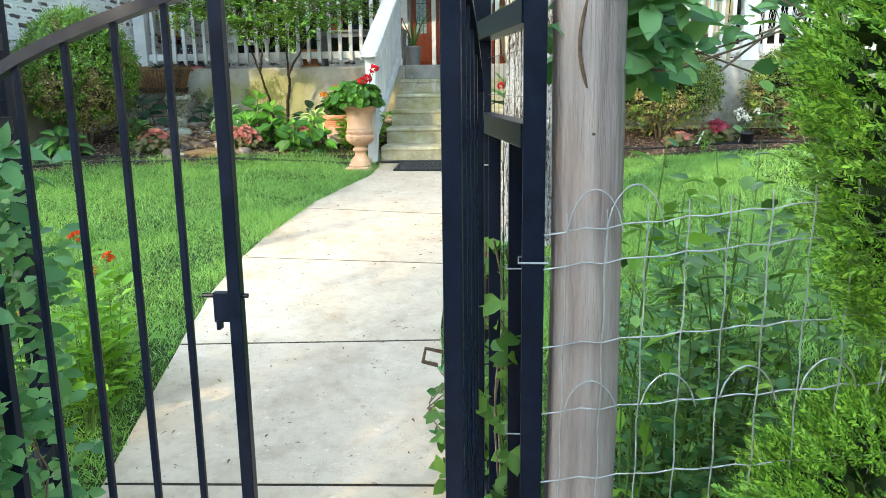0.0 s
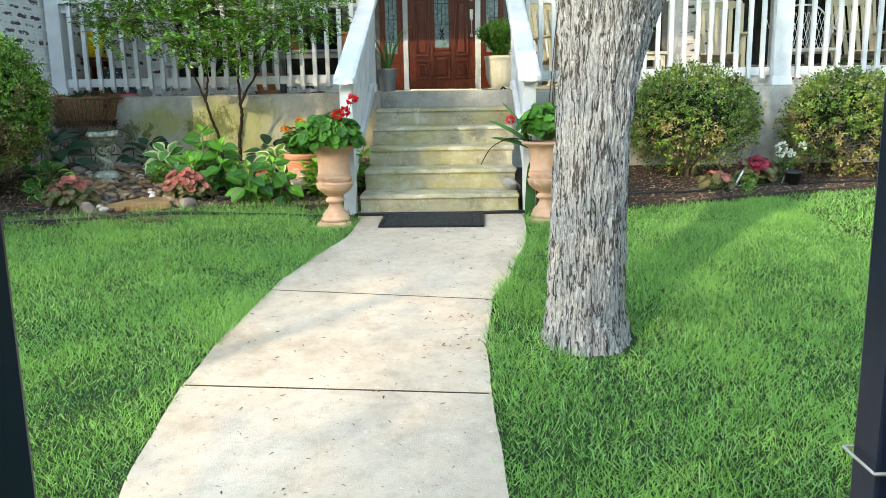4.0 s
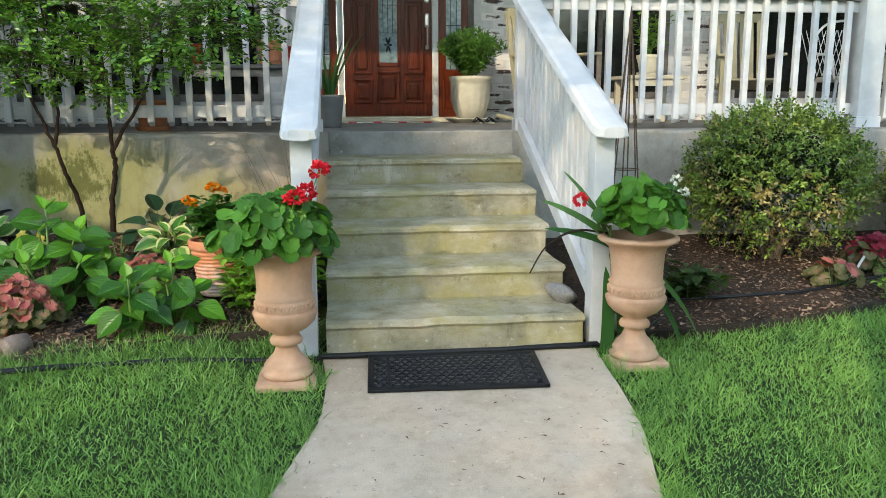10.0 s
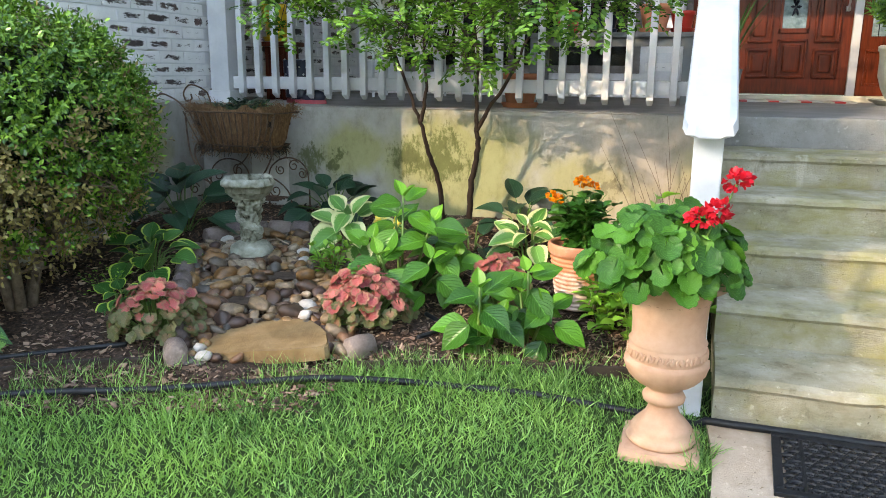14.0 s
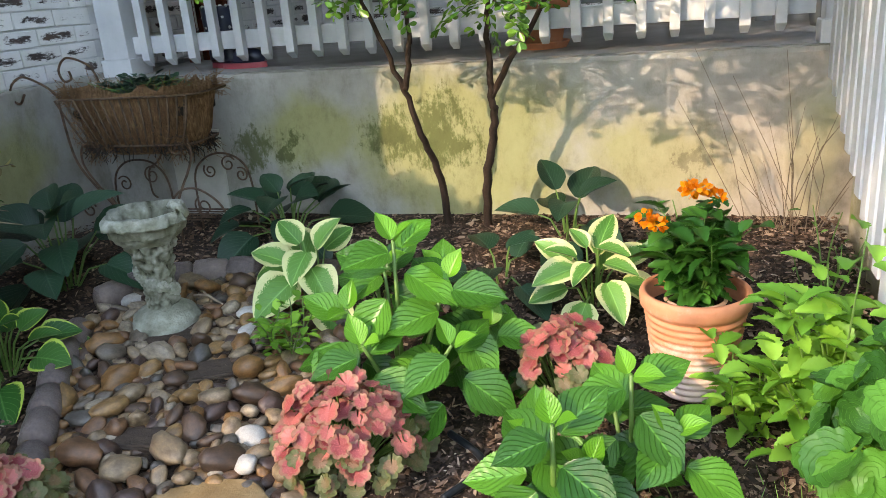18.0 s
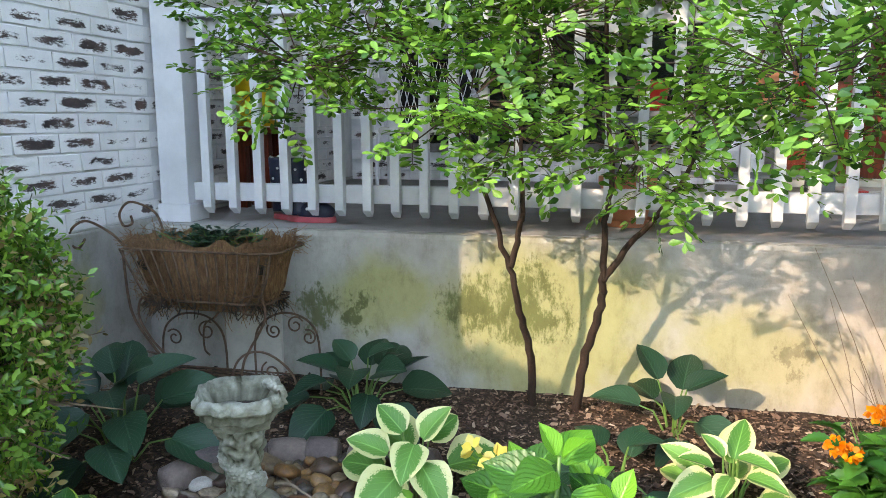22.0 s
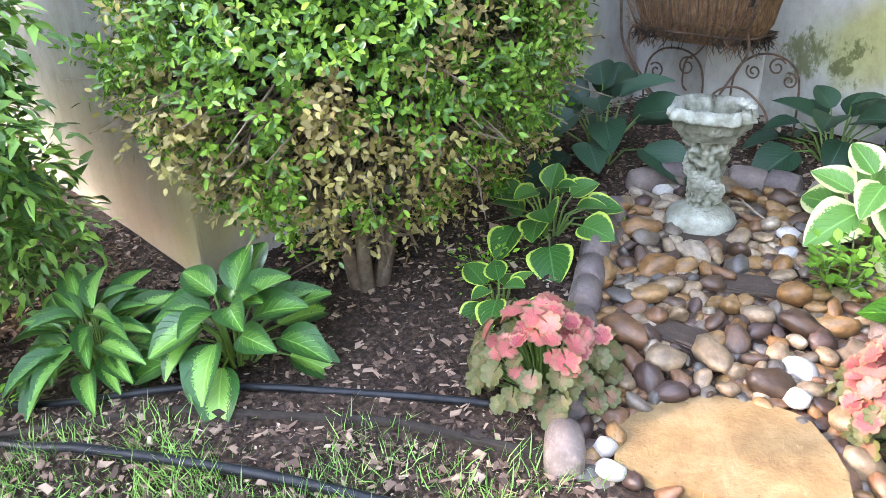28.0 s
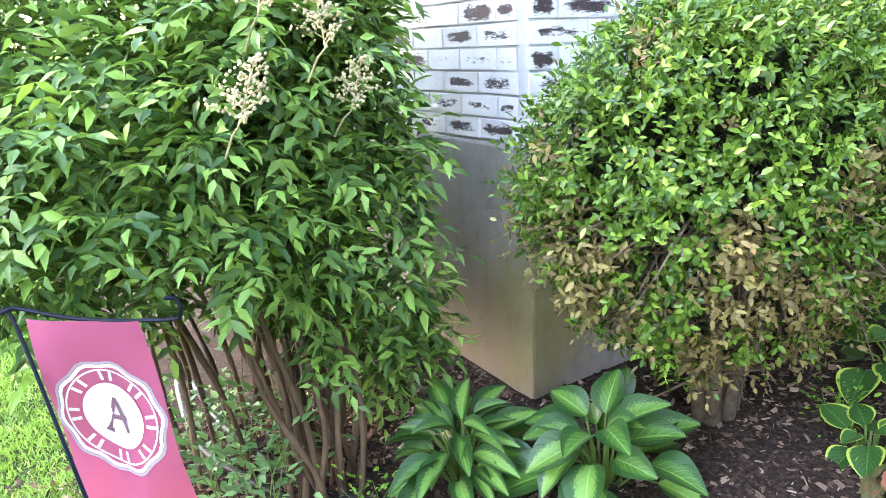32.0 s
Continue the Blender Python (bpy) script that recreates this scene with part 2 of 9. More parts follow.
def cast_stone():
    """Weathered cast stone: pale on the raised parts, crevice shade painted into the hollows by pointiness."""
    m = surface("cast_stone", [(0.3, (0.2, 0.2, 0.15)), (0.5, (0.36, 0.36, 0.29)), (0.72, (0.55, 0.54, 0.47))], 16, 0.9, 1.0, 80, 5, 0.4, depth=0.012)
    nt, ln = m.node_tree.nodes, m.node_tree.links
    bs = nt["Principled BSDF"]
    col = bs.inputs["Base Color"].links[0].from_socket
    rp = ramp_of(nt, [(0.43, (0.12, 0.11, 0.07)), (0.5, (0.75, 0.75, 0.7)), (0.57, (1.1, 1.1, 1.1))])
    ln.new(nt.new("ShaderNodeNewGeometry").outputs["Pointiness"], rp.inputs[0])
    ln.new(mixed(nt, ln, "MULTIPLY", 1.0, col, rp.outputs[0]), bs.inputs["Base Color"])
    return m


def pebble_material(name, island):
    """River stones, each of its own colour, faintly veined and slightly polished."""
    m, nt, ln, bs = nodes_of(name)
    rnd = nt.new("ShaderNodeNewGeometry").outputs["Random Per Island"] if island else nt.new("ShaderNodeObjectInfo").outputs["Random"]
    rp = ramp_of(nt, [(0.0, (0.4, 0.2, 0.075)), (0.13, (0.14, 0.08, 0.052)), (0.25, (0.44, 0.25, 0.105)), (0.38, (0.25, 0.2, 0.16)), (0.5, (0.4, 0.29, 0.19)), (0.6, (0.13, 0.075, 0.062)), (0.69, (0.3, 0.15, 0.08)), (0.79, (0.15, 0.135, 0.125)), (0.88, (0.44, 0.31, 0.2)), (0.96, (0.56, 0.46, 0.36))])
    rp.color_ramp.interpolation = "CONSTANT"
    ln.new(rnd, rp.inputs[0])
    co = nt.new("ShaderNodeTexCoord").outputs["Object"]
    n1 = ramp_of(nt, [(0.3, (0.2, 0.17, 0.145)), (0.52, (0.46, 0.43, 0.39)), (0.72, (0.78, 0.7, 0.61))])
    ln.new(noise_of(nt, ln, co, 1.6 if not island else 60, 7, 0.7).outputs[0], n1.inputs[0])
    ln.new(mixed(nt, ln, "MULTIPLY", 1.0, rp.outputs[0], n1.outputs[0]), bs.inputs["Base Color"])
    bp = nt.new("ShaderNodeBump")
    bp.inputs["Strength"].default_value, bp.inputs["Distance"].default_value = 0.35, 0.004
    ln.new(noise_of(nt, ln, co, 5, 6, 0.6).outputs[0], bp.inputs["Height"])
    ln.new(bp.outputs[0], bs.inputs["Normal"])
    bs.inputs["Roughness"].default_value = 0.5
    return m


def plain(name, col, rough=0.5, metal=0.0, spec=0.5, scale=14.0):
    return surface(name, [(0.3, tuple(c * 0.8 for c in col)), (0.7, col)], scale, rough, 0.12, 90, 2.0, 0.25, metal, spec=spec, depth=0.003)


CONCRETE = speckled("walk_concrete", [(0.25, (0.39, 0.275, 0.19)), (0.42, (0.52, 0.395, 0.295)), (0.7, (0.6, 0.48, 0.38))], 2.6, 0.85, 0.35, 140, 0.7, 0.4, spread=0.12)
STEP = speckled("step_concrete", [(0.25, (0.19, 0.165, 0.095)), (0.42, (0.4, 0.36, 0.25)), (0.68, (0.56, 0.51, 0.41))], 4.5, 0.85, 0.6, 90, 1.4, 0.6, stretch=(1, 1, 2.2))
LANDING = speckled("landing_concrete", [(0.25, (0.24, 0.225, 0.2)), (0.45, (0.33, 0.315, 0.29)), (0.7, (0.44, 0.42, 0.39))], 4.0, 0.85, 0.5, 90, 1.4, 0.5)


def mossy(m):
    """Yellow-green moss in soft patches, and dark grime with pale runs, over a concrete material."""
    nt, ln = m.node_tree.nodes, m.node_tree.links
    bs = nt["Principled BSDF"]
    co = nt.new("ShaderNodeTexCoord").outputs["Object"]
    col = bs.inputs["Base Color"].links[0].from_socket
    r1 = ramp_of(nt, [(0.46, (0, 0, 0)), (0.66, (0.7, 0.7, 0.7))])
    ln.new(noise_of(nt, ln, co, 2.6, 8, 0.7, (1, 1, 1.6)).outputs[0], r1.inputs[0])
    col = mixed(nt, ln, "MIX", r1.outputs[0], col, (0.3, 0.27, 0.085))
    r2 = ramp_of(nt, [(0.56, (0, 0, 0)), (0.68, (0.6, 0.6, 0.6))])
    ln.new(noise_of(nt, ln, co, 7, 10, 0.78, (1, 1, 0.6)).outputs[0], r2.inputs[0])
    col = mixed(nt, ln, "MIX", r2.outputs[0], col, (0.1, 0.09, 0.045))
    r3 = ramp_of(nt, [(0.66, (0, 0, 0)), (0.72, (0.45, 0.45, 0.45))])
    ln.new(noise_of(nt, ln, co, 9, 6, 0.6, (1, 1, 0.15)).outputs[0], r3.inputs[0])
    col = mixed(nt, ln, "MIX", r3.outputs[0], col, (0.62, 0.58, 0.48))
    ln.new(col, bs.inputs["Base Color"])


mossy(STEP)
PORCH = surface("porch_concrete", [(0.3, (0.25, 0.235, 0.22)), (0.7, (0.37, 0.35, 0.33))], 3.0, 0.8, 0.3, 120, 0.7, 0.4)
PAINT = surface("white_paint", [(0.3, (0.48, 0.49, 0.51)), (0.6, (0.6, 0.605, 0.615))], 5.0, 0.5, 0.2, 40, 1.2, 0.25, depth=0.004)
BLACK = surface("black_iron_paint", [(0.3, (0.004, 0.0065, 0.014)), (0.7, (0.007, 0.012, 0.028))], 20, 0.3, 0.1, 160, 3, 0.3, spec=0.12, depth=0.001)
RUBBER = surface("black_rubber", [(0.3, (0.006, 0.007, 0.009)), (0.7, (0.016, 0.018, 0.021))], 30, 0.42, 0.3, 200, 3, 0.3, depth=0.003)
TERRA = surface("pale_terracotta", [(0.25, (0.42, 0.23, 0.145)), (0.5, (0.54, 0.32, 0.215)), (0.8, (0.62, 0.41, 0.3))], 9, 0.8, 0.35, 80, 2.0, 0.35, depth=0.004)
ORANGE_CLAY = surface("orange_terracotta", [(0.3, (0.5, 0.17, 0.08)), (0.6, (0.6, 0.25, 0.14)), (0.8, (0.66, 0.42, 0.34))], 7, 0.8, 0.3, 70, 1.5, 0.3, depth=0.004)
LIMED_CLAY = limed(surface("limed_terracotta", [(0.3, (0.5, 0.17, 0.08)), (0.6, (0.6, 0.25, 0.14)), (0.8, (0.66, 0.42, 0.34))], 7, 0.8, 0.3, 70, 1.5, 0.3, depth=0.004), 0.05, 0.3, (0.66, 0.56, 0.5))
SOIL = surface("soil", [(0.3, (0.012, 0.008, 0.006)), (0.7, (0.05, 0.035, 0.025))], 40, 0.95, 0.8, 120, 4, 0.4)
LAWN_SOIL = surface("lawn_thatch", [(0.3, (0.012, 0.024, 0.007)), (0.55, (0.03, 0.06, 0.015)), (0.8, (0.09, 0.1, 0.04))], 30, 0.95, 0.8, 160, 0.8, 0.4)
MULCH = surface("mulch", [(0.28, (0.014, 0.009, 0.006)), (0.5, (0.055, 0.033, 0.023)), (0.72, (0.15, 0.095, 0.065))], 55, 0.95, 1.0, 110, 3, 0.5, depth=0.02)
BARK = bark_material()
DARK_BARK = surface("sapling_bark", [(0.3, (0.016, 0.01, 0.008)), (0.7, (0.05, 0.03, 0.021))], 30, 0.85, 0.5, 90, 4, 0.3, stretch=(1, 1, 0.35))
TWIG = surface("twig_bark", [(0.3, (0.1, 0.07, 0.045)), (0.7, (0.24, 0.18, 0.13))], 30, 0.9, 0.5, 90, 4, 0.3)
CANE = surface("nandina_cane_bark", [(0.3, (0.055, 0.035, 0.024)), (0.7, (0.18, 0.115, 0.075))], 30, 0.85, 0.5, 90, 4, 0.3, stretch=(1, 1, 0.3), spread=0.3)
POST_WOOD = surface("weathered_post", [(0.3, (0.09, 0.065, 0.058)), (0.42, (0.25, 0.195, 0.185)), (0.6, (0.36, 0.295, 0.28)), (0.8, (0.46, 0.395, 0.38))], 20, 0.9, 1.0, 60, 2.2, 0.5, stretch=(1, 1, 0.06))
DARK_EDGE = surface("dark_edging", [(0.3, (0.02, 0.015, 0.012)), (0.7, (0.06, 0.045, 0.035))], 12, 0.85, 0.5, 60, 2, 0.3)
GREY_WOOD = surface("grey_wood", [(0.3, (0.1, 0.09, 0.085)), (0.7, (0.22, 0.2, 0.19))], 10, 0.9, 0.6, 50, 1.5, 0.3)
MAHOGANY = surface("stained_door_wood", [(0.3, (0.055, 0.009, 0.004)), (0.6, (0.14, 0.026, 0.01)), (0.8, (0.21, 0.045, 0.016))], 8, 0.32, 0.15, 60, 1.5, 0.3, stretch=(6, 6, 0.6), spec=0.2, depth=0.003)
STEEL = surface("galvanised_wire", [(0.3, (0.26, 0.27, 0.28)), (0.7, (0.42, 0.43, 0.44))], 30, 0.5, 0.1, 80, 3, 0.2, metal=0.6)
RUSTY = surface("rusty_wire", [(0.3, (0.05, 0.03, 0.02)), (0.7, (0.2, 0.12, 0.08))], 40, 0.75, 0.4, 100, 3, 0.3, metal=0.3)
NICKEL = plain("brushed_nickel", (0.6, 0.58, 0.55), 0.28, 0.9)
COCO = surface("coco_fibre", [(0.3, (0.09, 0.042, 0.02)), (0.5, (0.26, 0.135, 0.065)), (0.75, (0.5, 0.31, 0.165))], 34, 0.95, 1.0, 150, 5, 0.4, stretch=(3, 3, 0.6), depth=0.015)
STATUE = cast_stone()
FLAG_STONE = speckled("flagstone", [(0.25, (0.15, 0.085, 0.037)), (0.5, (0.25, 0.155, 0.07)), (0.75, (0.34, 0.23, 0.125))], 6, 0.75, 0.5, 60, 1.6, 0.45)
PEBBLE = pebble_material("river_pebble", False)
GRAVEL = pebble_material("river_gravel", True)
WHITE_PEBBLE = surface("white_pebble", [(0.3, (0.34, 0.31, 0.28)), (0.7, (0.52, 0.48, 0.44))], 14, 0.5, 0.3, 90, 4, 0.3)
SLATE = surface("dark_paver", [(0.3, (0.03, 0.02, 0.015)), (0.7, (0.085, 0.058, 0.042))], 14, 0.7, 0.5, 60, 3, 0.4, stretch=(1, 4, 1))
EDGE_STONE = surface("scalloped_edge_stone", [(0.1, (0.05, 0.04, 0.04)), (0.4, (0.13, 0.1, 0.095)), (0.7, (0.23, 0.175, 0.15)), (0.9, (0.4, 0.33, 0.29))], 9, 0.4, 0.4, 70, 3, 0.4, spread=0.35)
DARK_IN = plain("dark_glass", (0.012, 0.014, 0.016), 0.08)
CREAM_PAINT = plain("cream_paint", (0.62, 0.57, 0.45), 0.6)
GREEN_CHAIR = plain("weathered_chair_wood", (0.42, 0.38, 0.26), 0.65)
GREY_BENCH = plain("grey_bench_paint", (0.16, 0.17, 0.17), 0.6)
YELLOW = plain("yellow_glaze", (0.72, 0.45, 0.01), 0.35)
RED = plain("red_glaze", (0.5, 0.02, 0.01), 0.35)
NAVY = plain("navy_rubber", (0.015, 0.022, 0.05), 0.4)
PINK_SOLE = plain("pink_rubber", (0.5, 0.08, 0.1), 0.5)
DOT = plain("pale_dot", (0.7, 0.72, 0.7), 0.5)
CUSHION = plain("pale_cushion", (0.6, 0.58, 0.52), 0.9)


def blotch(nt, ln, co, centre, size, hard=0.0):
    """1 in the middle of an oval patch, 0 outside it."""
    mp = nt.new("ShaderNodeMapping")
    mp.inputs["Scale"].default_value = tuple(1 / v for v in size)
    mp.inputs["Location"].default_value = tuple(-c / v for c, v in zip(centre, size))
    ln.new(co, mp.inputs["Vector"])
    gr = nt.new("ShaderNodeTexGradient")
    gr.gradient_type = "SPHERICAL"
    ln.new(mp.outputs[0], gr.inputs[0])
    return gr.outputs["Fac"]


def wall_material():
    """Poured concrete: yellow-green algae, dark mould patches, brown splash near the soil."""
    m, nt, ln, bs = nodes_of("stained_concrete_wall")
    co = nt.new("ShaderNodeTexCoord").outputs["Object"]
    base = ramp_of(nt, [(0.3, (0.27, 0.255, 0.23)), (0.7, (0.4, 0.38, 0.355))])
    ln.new(noise_of(nt, ln, co, 3.5, 8, 0.65).outputs[0], base.inputs[0])
    n1 = noise_of(nt, ln, co, 1.6, 6, 0.6, (1, 1, 0.8)).outputs[0]
    green = None
    for c, sz in (((-2.85, 9.7, 1.4), (1.15, 2, 0.85)), ((-3.7, 9.7, 1.5), (0.5, 2, 0.5)), ((-2.1, 9.7, 1.3), (0.9, 2, 0.5)), ((-1.5, 9.7, 1.35), (0.3, 3, 0.6)), ((-4.9, 7.22, 1.2), (0.5, 0.8, 0.6)), ((-4.84, 9.0, 1.4), (0.6, 0.9, 0.6))):
        b = blotch(nt, ln, co, c, sz)
        green = b if green is None else summed(nt, ln, "MAXIMUM", green, b)
    g1 = ramp_of(nt, [(0.8, (0, 0, 0)), (1.0, (0.8, 0.8, 0.8))])
    ln.new(summed(nt, ln, "ADD", n1, summed(nt, ln, "MULTIPLY", green, 0.66)), g1.inputs[0])
    c1 = mixed(nt, ln, "MIX", g1.outputs[0], base.outputs[0], (0.28, 0.275, 0.1))
    n2 = noise_of(nt, ln, co, 30, 10, 0.82, (1, 1, 0.4)).outputs[0]
    wn_ = noise_of(nt, ln, co, 7, 6, 0.7)
    vm = nt.new("ShaderNodeVectorMath")
    vm.operation = "MULTIPLY_ADD"
    ln.new(wn_.outputs["Color"], vm.inputs[0])
    vm.inputs[1].default_value = (0.5, 0.0, 0.36)
    ln.new(co, vm.inputs[2])
    off = nt.new("ShaderNodeVectorMath")
    off.operation = "SUBTRACT"
    ln.new(vm.outputs[0], off.inputs[0])
    off.inputs[1].default_value = (0.25, 0.0, 0.18)
    dark = None
    for c, sz in (((-3.24, 9.7, 1.45), (0.24, 2, 0.2)), ((-3.03, 9.7, 1.42), (0.32, 2, 0.24)), ((-3.0, 9.7, 1.54), (0.2, 2, 0.14)), ((-3.96, 9.7, 1.4), (0.18, 2, 0.16)), ((-3.76, 9.7, 1.38), (0.08, 2, 0.12)), ((-1.95, 9.7, 1.3), (0.12, 2, 0.1))):
        b = blotch(nt, ln, off.outputs[0], c, sz)
        dark = b if dark is None else summed(nt, ln, "MAXIMUM", dark, b)
    d1 = ramp_of(nt, [(0.62, (0, 0, 0)), (0.74, (0.85, 0.85, 0.85))])
    ln.new(summed(nt, ln, "ADD", n2, summed(nt, ln, "MULTIPLY", dark, 0.36)), d1.inputs[0])
    c2 = mixed(nt, ln, "MIX", d1.outputs[0], c1, (0.075, 0.09, 0.02))
    drip = ramp_of(nt, [(0.68, (0, 0, 0)), (0.76, (1, 1, 1))])
    ln.new(noise_of(nt, ln, co, 10, 10, 0.8, (1, 1, 0.35)).outputs[0], drip.inputs[0])
    c3 = mixed(nt, ln, "MIX", summed(nt, ln, "MULTIPLY", drip.outputs[0], 0.6), c2, (0.14, 0.13, 0.07))
    tan = blotch(nt, ln, co, (-1.6, 9.7, 1.2), (0.9, 2, 0.7))
    c4 = mixed(nt, ln, "MIX", summed(nt, ln, "MULTIPLY", tan, 0.6), c3, (0.42, 0.31, 0.24))
    grime = ramp_of(nt, [(0.3, (0.62, 0.62, 0.55)), (0.5, (0.95, 0.95, 0.93)), (0.7, (1.08, 1.08, 1.08))])
    ln.new(noise_of(nt, ln, co, 9, 12, 0.78, (1, 1, 0.6)).outputs[0], grime.inputs[0])
    c4 = mixed(nt, ln, "MULTIPLY", 1.0, c4, grime.outputs[0])
    rust = blotch(nt, ln, co, (-5.3, 7.22, 0.95), (1.2, 0.5, 0.75))
    c4 = mixed(nt, ln, "MIX", summed(nt, ln, "MULTIPLY", rust, 0.8), c4, (0.2, 0.125, 0.07))
    ln.new(c4, bs.inputs["Base Color"])
    bp = nt.new("ShaderNodeBump")
    bp.inputs["Strength"].default_value, bp.inputs["Distance"].default_value = 0.3, 0.006
    ln.new(noise_of(nt, ln, co, 60, 6).outputs[0], bp.inputs["Height"])
    ln.new(bp.outputs[0], bs.inputs["Normal"])
    bs.inputs["Roughness"].default_value = 0.85
    return m


def brick_material():
    """Red-brown brick under worn whitewash: the wash has come off the middle of the faces."""
    m, nt, ln, bs = nodes_of("whitewashed_brick")
    tc = nt.new("ShaderNodeTexCoord")
    uv = nt.new("ShaderNodeUVMap").outputs[0]
    oi = nt.new("ShaderNodeObjectInfo").outputs["Random"]
    isl = nt.new("ShaderNodeNewGeometry").outputs["Random Per Island"]
    off = nt.new("ShaderNodeMath")
    off.operation = "MULTIPLY_ADD"
    ln.new(isl, off.inputs[0])
    off.inputs[1].default_value = 17.0
    ln.new(oi, off.inputs[2])
    cb = nt.new("ShaderNodeCombineXYZ")
    for k in (0, 1, 2):
        mu = nt.new("ShaderNodeMath")
        mu.operation = "MULTIPLY"
        ln.new(off.outputs[0], mu.inputs[0])
        mu.inputs[1].default_value = 37.0 + 11 * k
        ln.new(mu.outputs[0], cb.inputs[k])
    va = nt.new("ShaderNodeVectorMath")
    ln.new(tc.outputs["Object"], va.inputs[0])
    ln.new(cb.outputs[0], va.inputs[1])
    nz = noise_of(nt, ln, va.outputs[0], 26, 12, 0.85, (0.4, 0.4, 1.5))
    sep = nt.new("ShaderNodeSeparateXYZ")
    ln.new(uv, sep.inputs[0])
    edge = None
    for k, w, start in ((0, 0.3, 0.55), (1, 0.36, 0.25)):
        ab = nt.new("ShaderNodeMath")
        ab.operation = "ABSOLUTE"
        ln.new(sep.outputs[k], ab.inputs[0])
        mr = nt.new("ShaderNodeMapRange")
        mr.inputs[1].default_value, mr.inputs[2].default_value, mr.inputs[3].default_value, mr.inputs[4].default_value = start, 0.98, 0.0, w
        ln.new(ab.outputs[0], mr.inputs[0])
        if edge is None:
            edge = mr.outputs[0]
        else:
            ad = nt.new("ShaderNodeMath")
            ln.new(edge, ad.inputs[0])
            ln.new(mr.outputs[0], ad.inputs[1])
            edge = ad.outputs[0]
    ragged = nt.new("ShaderNodeMapRange")
    ragged.clamp = False
    ragged.inputs[3].default_value, ragged.inputs[4].default_value = -0.35, 1.35
    ln.new(nz.outputs[0], ragged.inputs[0])
    sb = nt.new("ShaderNodeMath")
    sb.operation = "SUBTRACT"
    ln.new(ragged.outputs[0], sb.inputs[0])
    ln.new(edge, sb.inputs[1])
    rb = nt.new("ShaderNodeMapRange")
    rb.inputs[1].default_value, rb.inputs[2].default_value, rb.inputs[3].default_value, rb.inputs[4].default_value = 0.25, 0.75, -0.34, 0.16
    ln.new(noise_of(nt, ln, cb.outputs[0], 1.0, 1).outputs[0], rb.inputs[0])
    a2 = nt.new("ShaderNodeMath")
    ln.new(sb.outputs[0], a2.inputs[0])
    ln.new(rb.outputs[0], a2.inputs[1])
    cut = nt.new("ShaderNodeMapRange")
    cut.inputs[1].default_value, cut.inputs[2].default_value = 0.37, 0.44
    ln.new(a2.outputs[0], cut.inputs[0])
    under = ramp_of(nt, [(0.2, (0.02, 0.018, 0.02)), (0.5, (0.06, 0.042, 0.04)), (0.9, (0.17, 0.085, 0.07))])
    ln.new(noise_of(nt, ln, va.outputs[0], 9, 3).outputs[0], under.inputs[0])
    wash = ramp_of(nt, [(0.3, (0.68, 0.67, 0.67)), (0.7, (0.8, 0.79, 0.79))])
    ln.new(noise_of(nt, ln, va.outputs[0], 7, 5).outputs[0], wash.inputs[0])
    ln.new(mixed(nt, ln, "MIX", cut.outputs[0], wash.outputs[0], under.outputs[0]), bs.inputs["Base Color"])
    bp = nt.new("ShaderNodeBump")
    bp.inputs["Strength"].default_value, bp.inputs["Distance"].default_value = 0.5, 0.006
    ln.new(noise_of(nt, ln, va.outputs[0], 70, 6).outputs[0], bp.inputs["Height"])
    ln.new(bp.outputs[0], bs.inputs["Normal"])
    bs.inputs["Roughness"].default_value = 0.8
    return m


WALL = wall_material()
BRICK = brick_material()
MORTAR = surface("whitewashed_mortar", [(0.3, (0.6, 0.6, 0.62)), (0.7, (0.75, 0.75, 0.76))], 12, 0.9, 0.5, 60, 2, 0.25)

GRASS = leafy("grass_blade", (0.024, 0.11, 0.024), (0.34, 0.62, 0.2), 0.34, 0.38, patch=(0.26, 0.5, 0.13))
BOX_LEAF = leafy("bush_leaf", (0.025, 0.1, 0.015), (0.24, 0.45, 0.07), 0.24, 0.24, spec=0.45)
DRY_LEAF = leafy("bush_old_leaf", (0.15, 0.11, 0.045), (0.46, 0.38, 0.15), 0.4, 0.2)
DULL_LEAF = leafy("dull_bush_leaf", (0.035, 0.09, 0.015), (0.26, 0.36, 0.07), 0.35, 0.2)
TREE_LEAF = leafy("laurel_leaf", (0.018, 0.08, 0.013), (0.18, 0.38, 0.06), 0.26, 0.26)
OAK_LEAF = leafy("oak_leaf", (0.02, 0.05, 0.012), (0.07, 0.12, 0.03), 0.5, 0.25)
# inner leaves near black: the shade inside a crown put into their colour
INNER_LEAF = leafy("painted_shade_leaf", (0.008, 0.02, 0.005), (0.028, 0.05, 0.014), 0.6, 0.1, spec=0.2)
NANDINA_LEAF = leafy("nandina_leaf", (0.028, 0.105, 0.03), (0.28, 0.54, 0.12), 0.36, 0.24, spec=0.35)
VINE_LEAF = leafy("vine_leaf", (0.045, 0.17, 0.065), (0.18, 0.4, 0.15), 0.4, 0.34)
CYPRESS_LEAF = leafy("cypress_spray", (0.036, 0.145, 0.016), (0.31, 0.58, 0.09), 0.45, 0.26)
SHRUB_LEAF = leafy("shrub_leaf", (0.05, 0.14, 0.03), (0.2, 0.38, 0.09), 0.45, 0.4)
MINT_LEAF = leafy("bright_leaf", (0.09, 0.26, 0.03), (0.28, 0.54, 0.08), 0.4, 0.38)
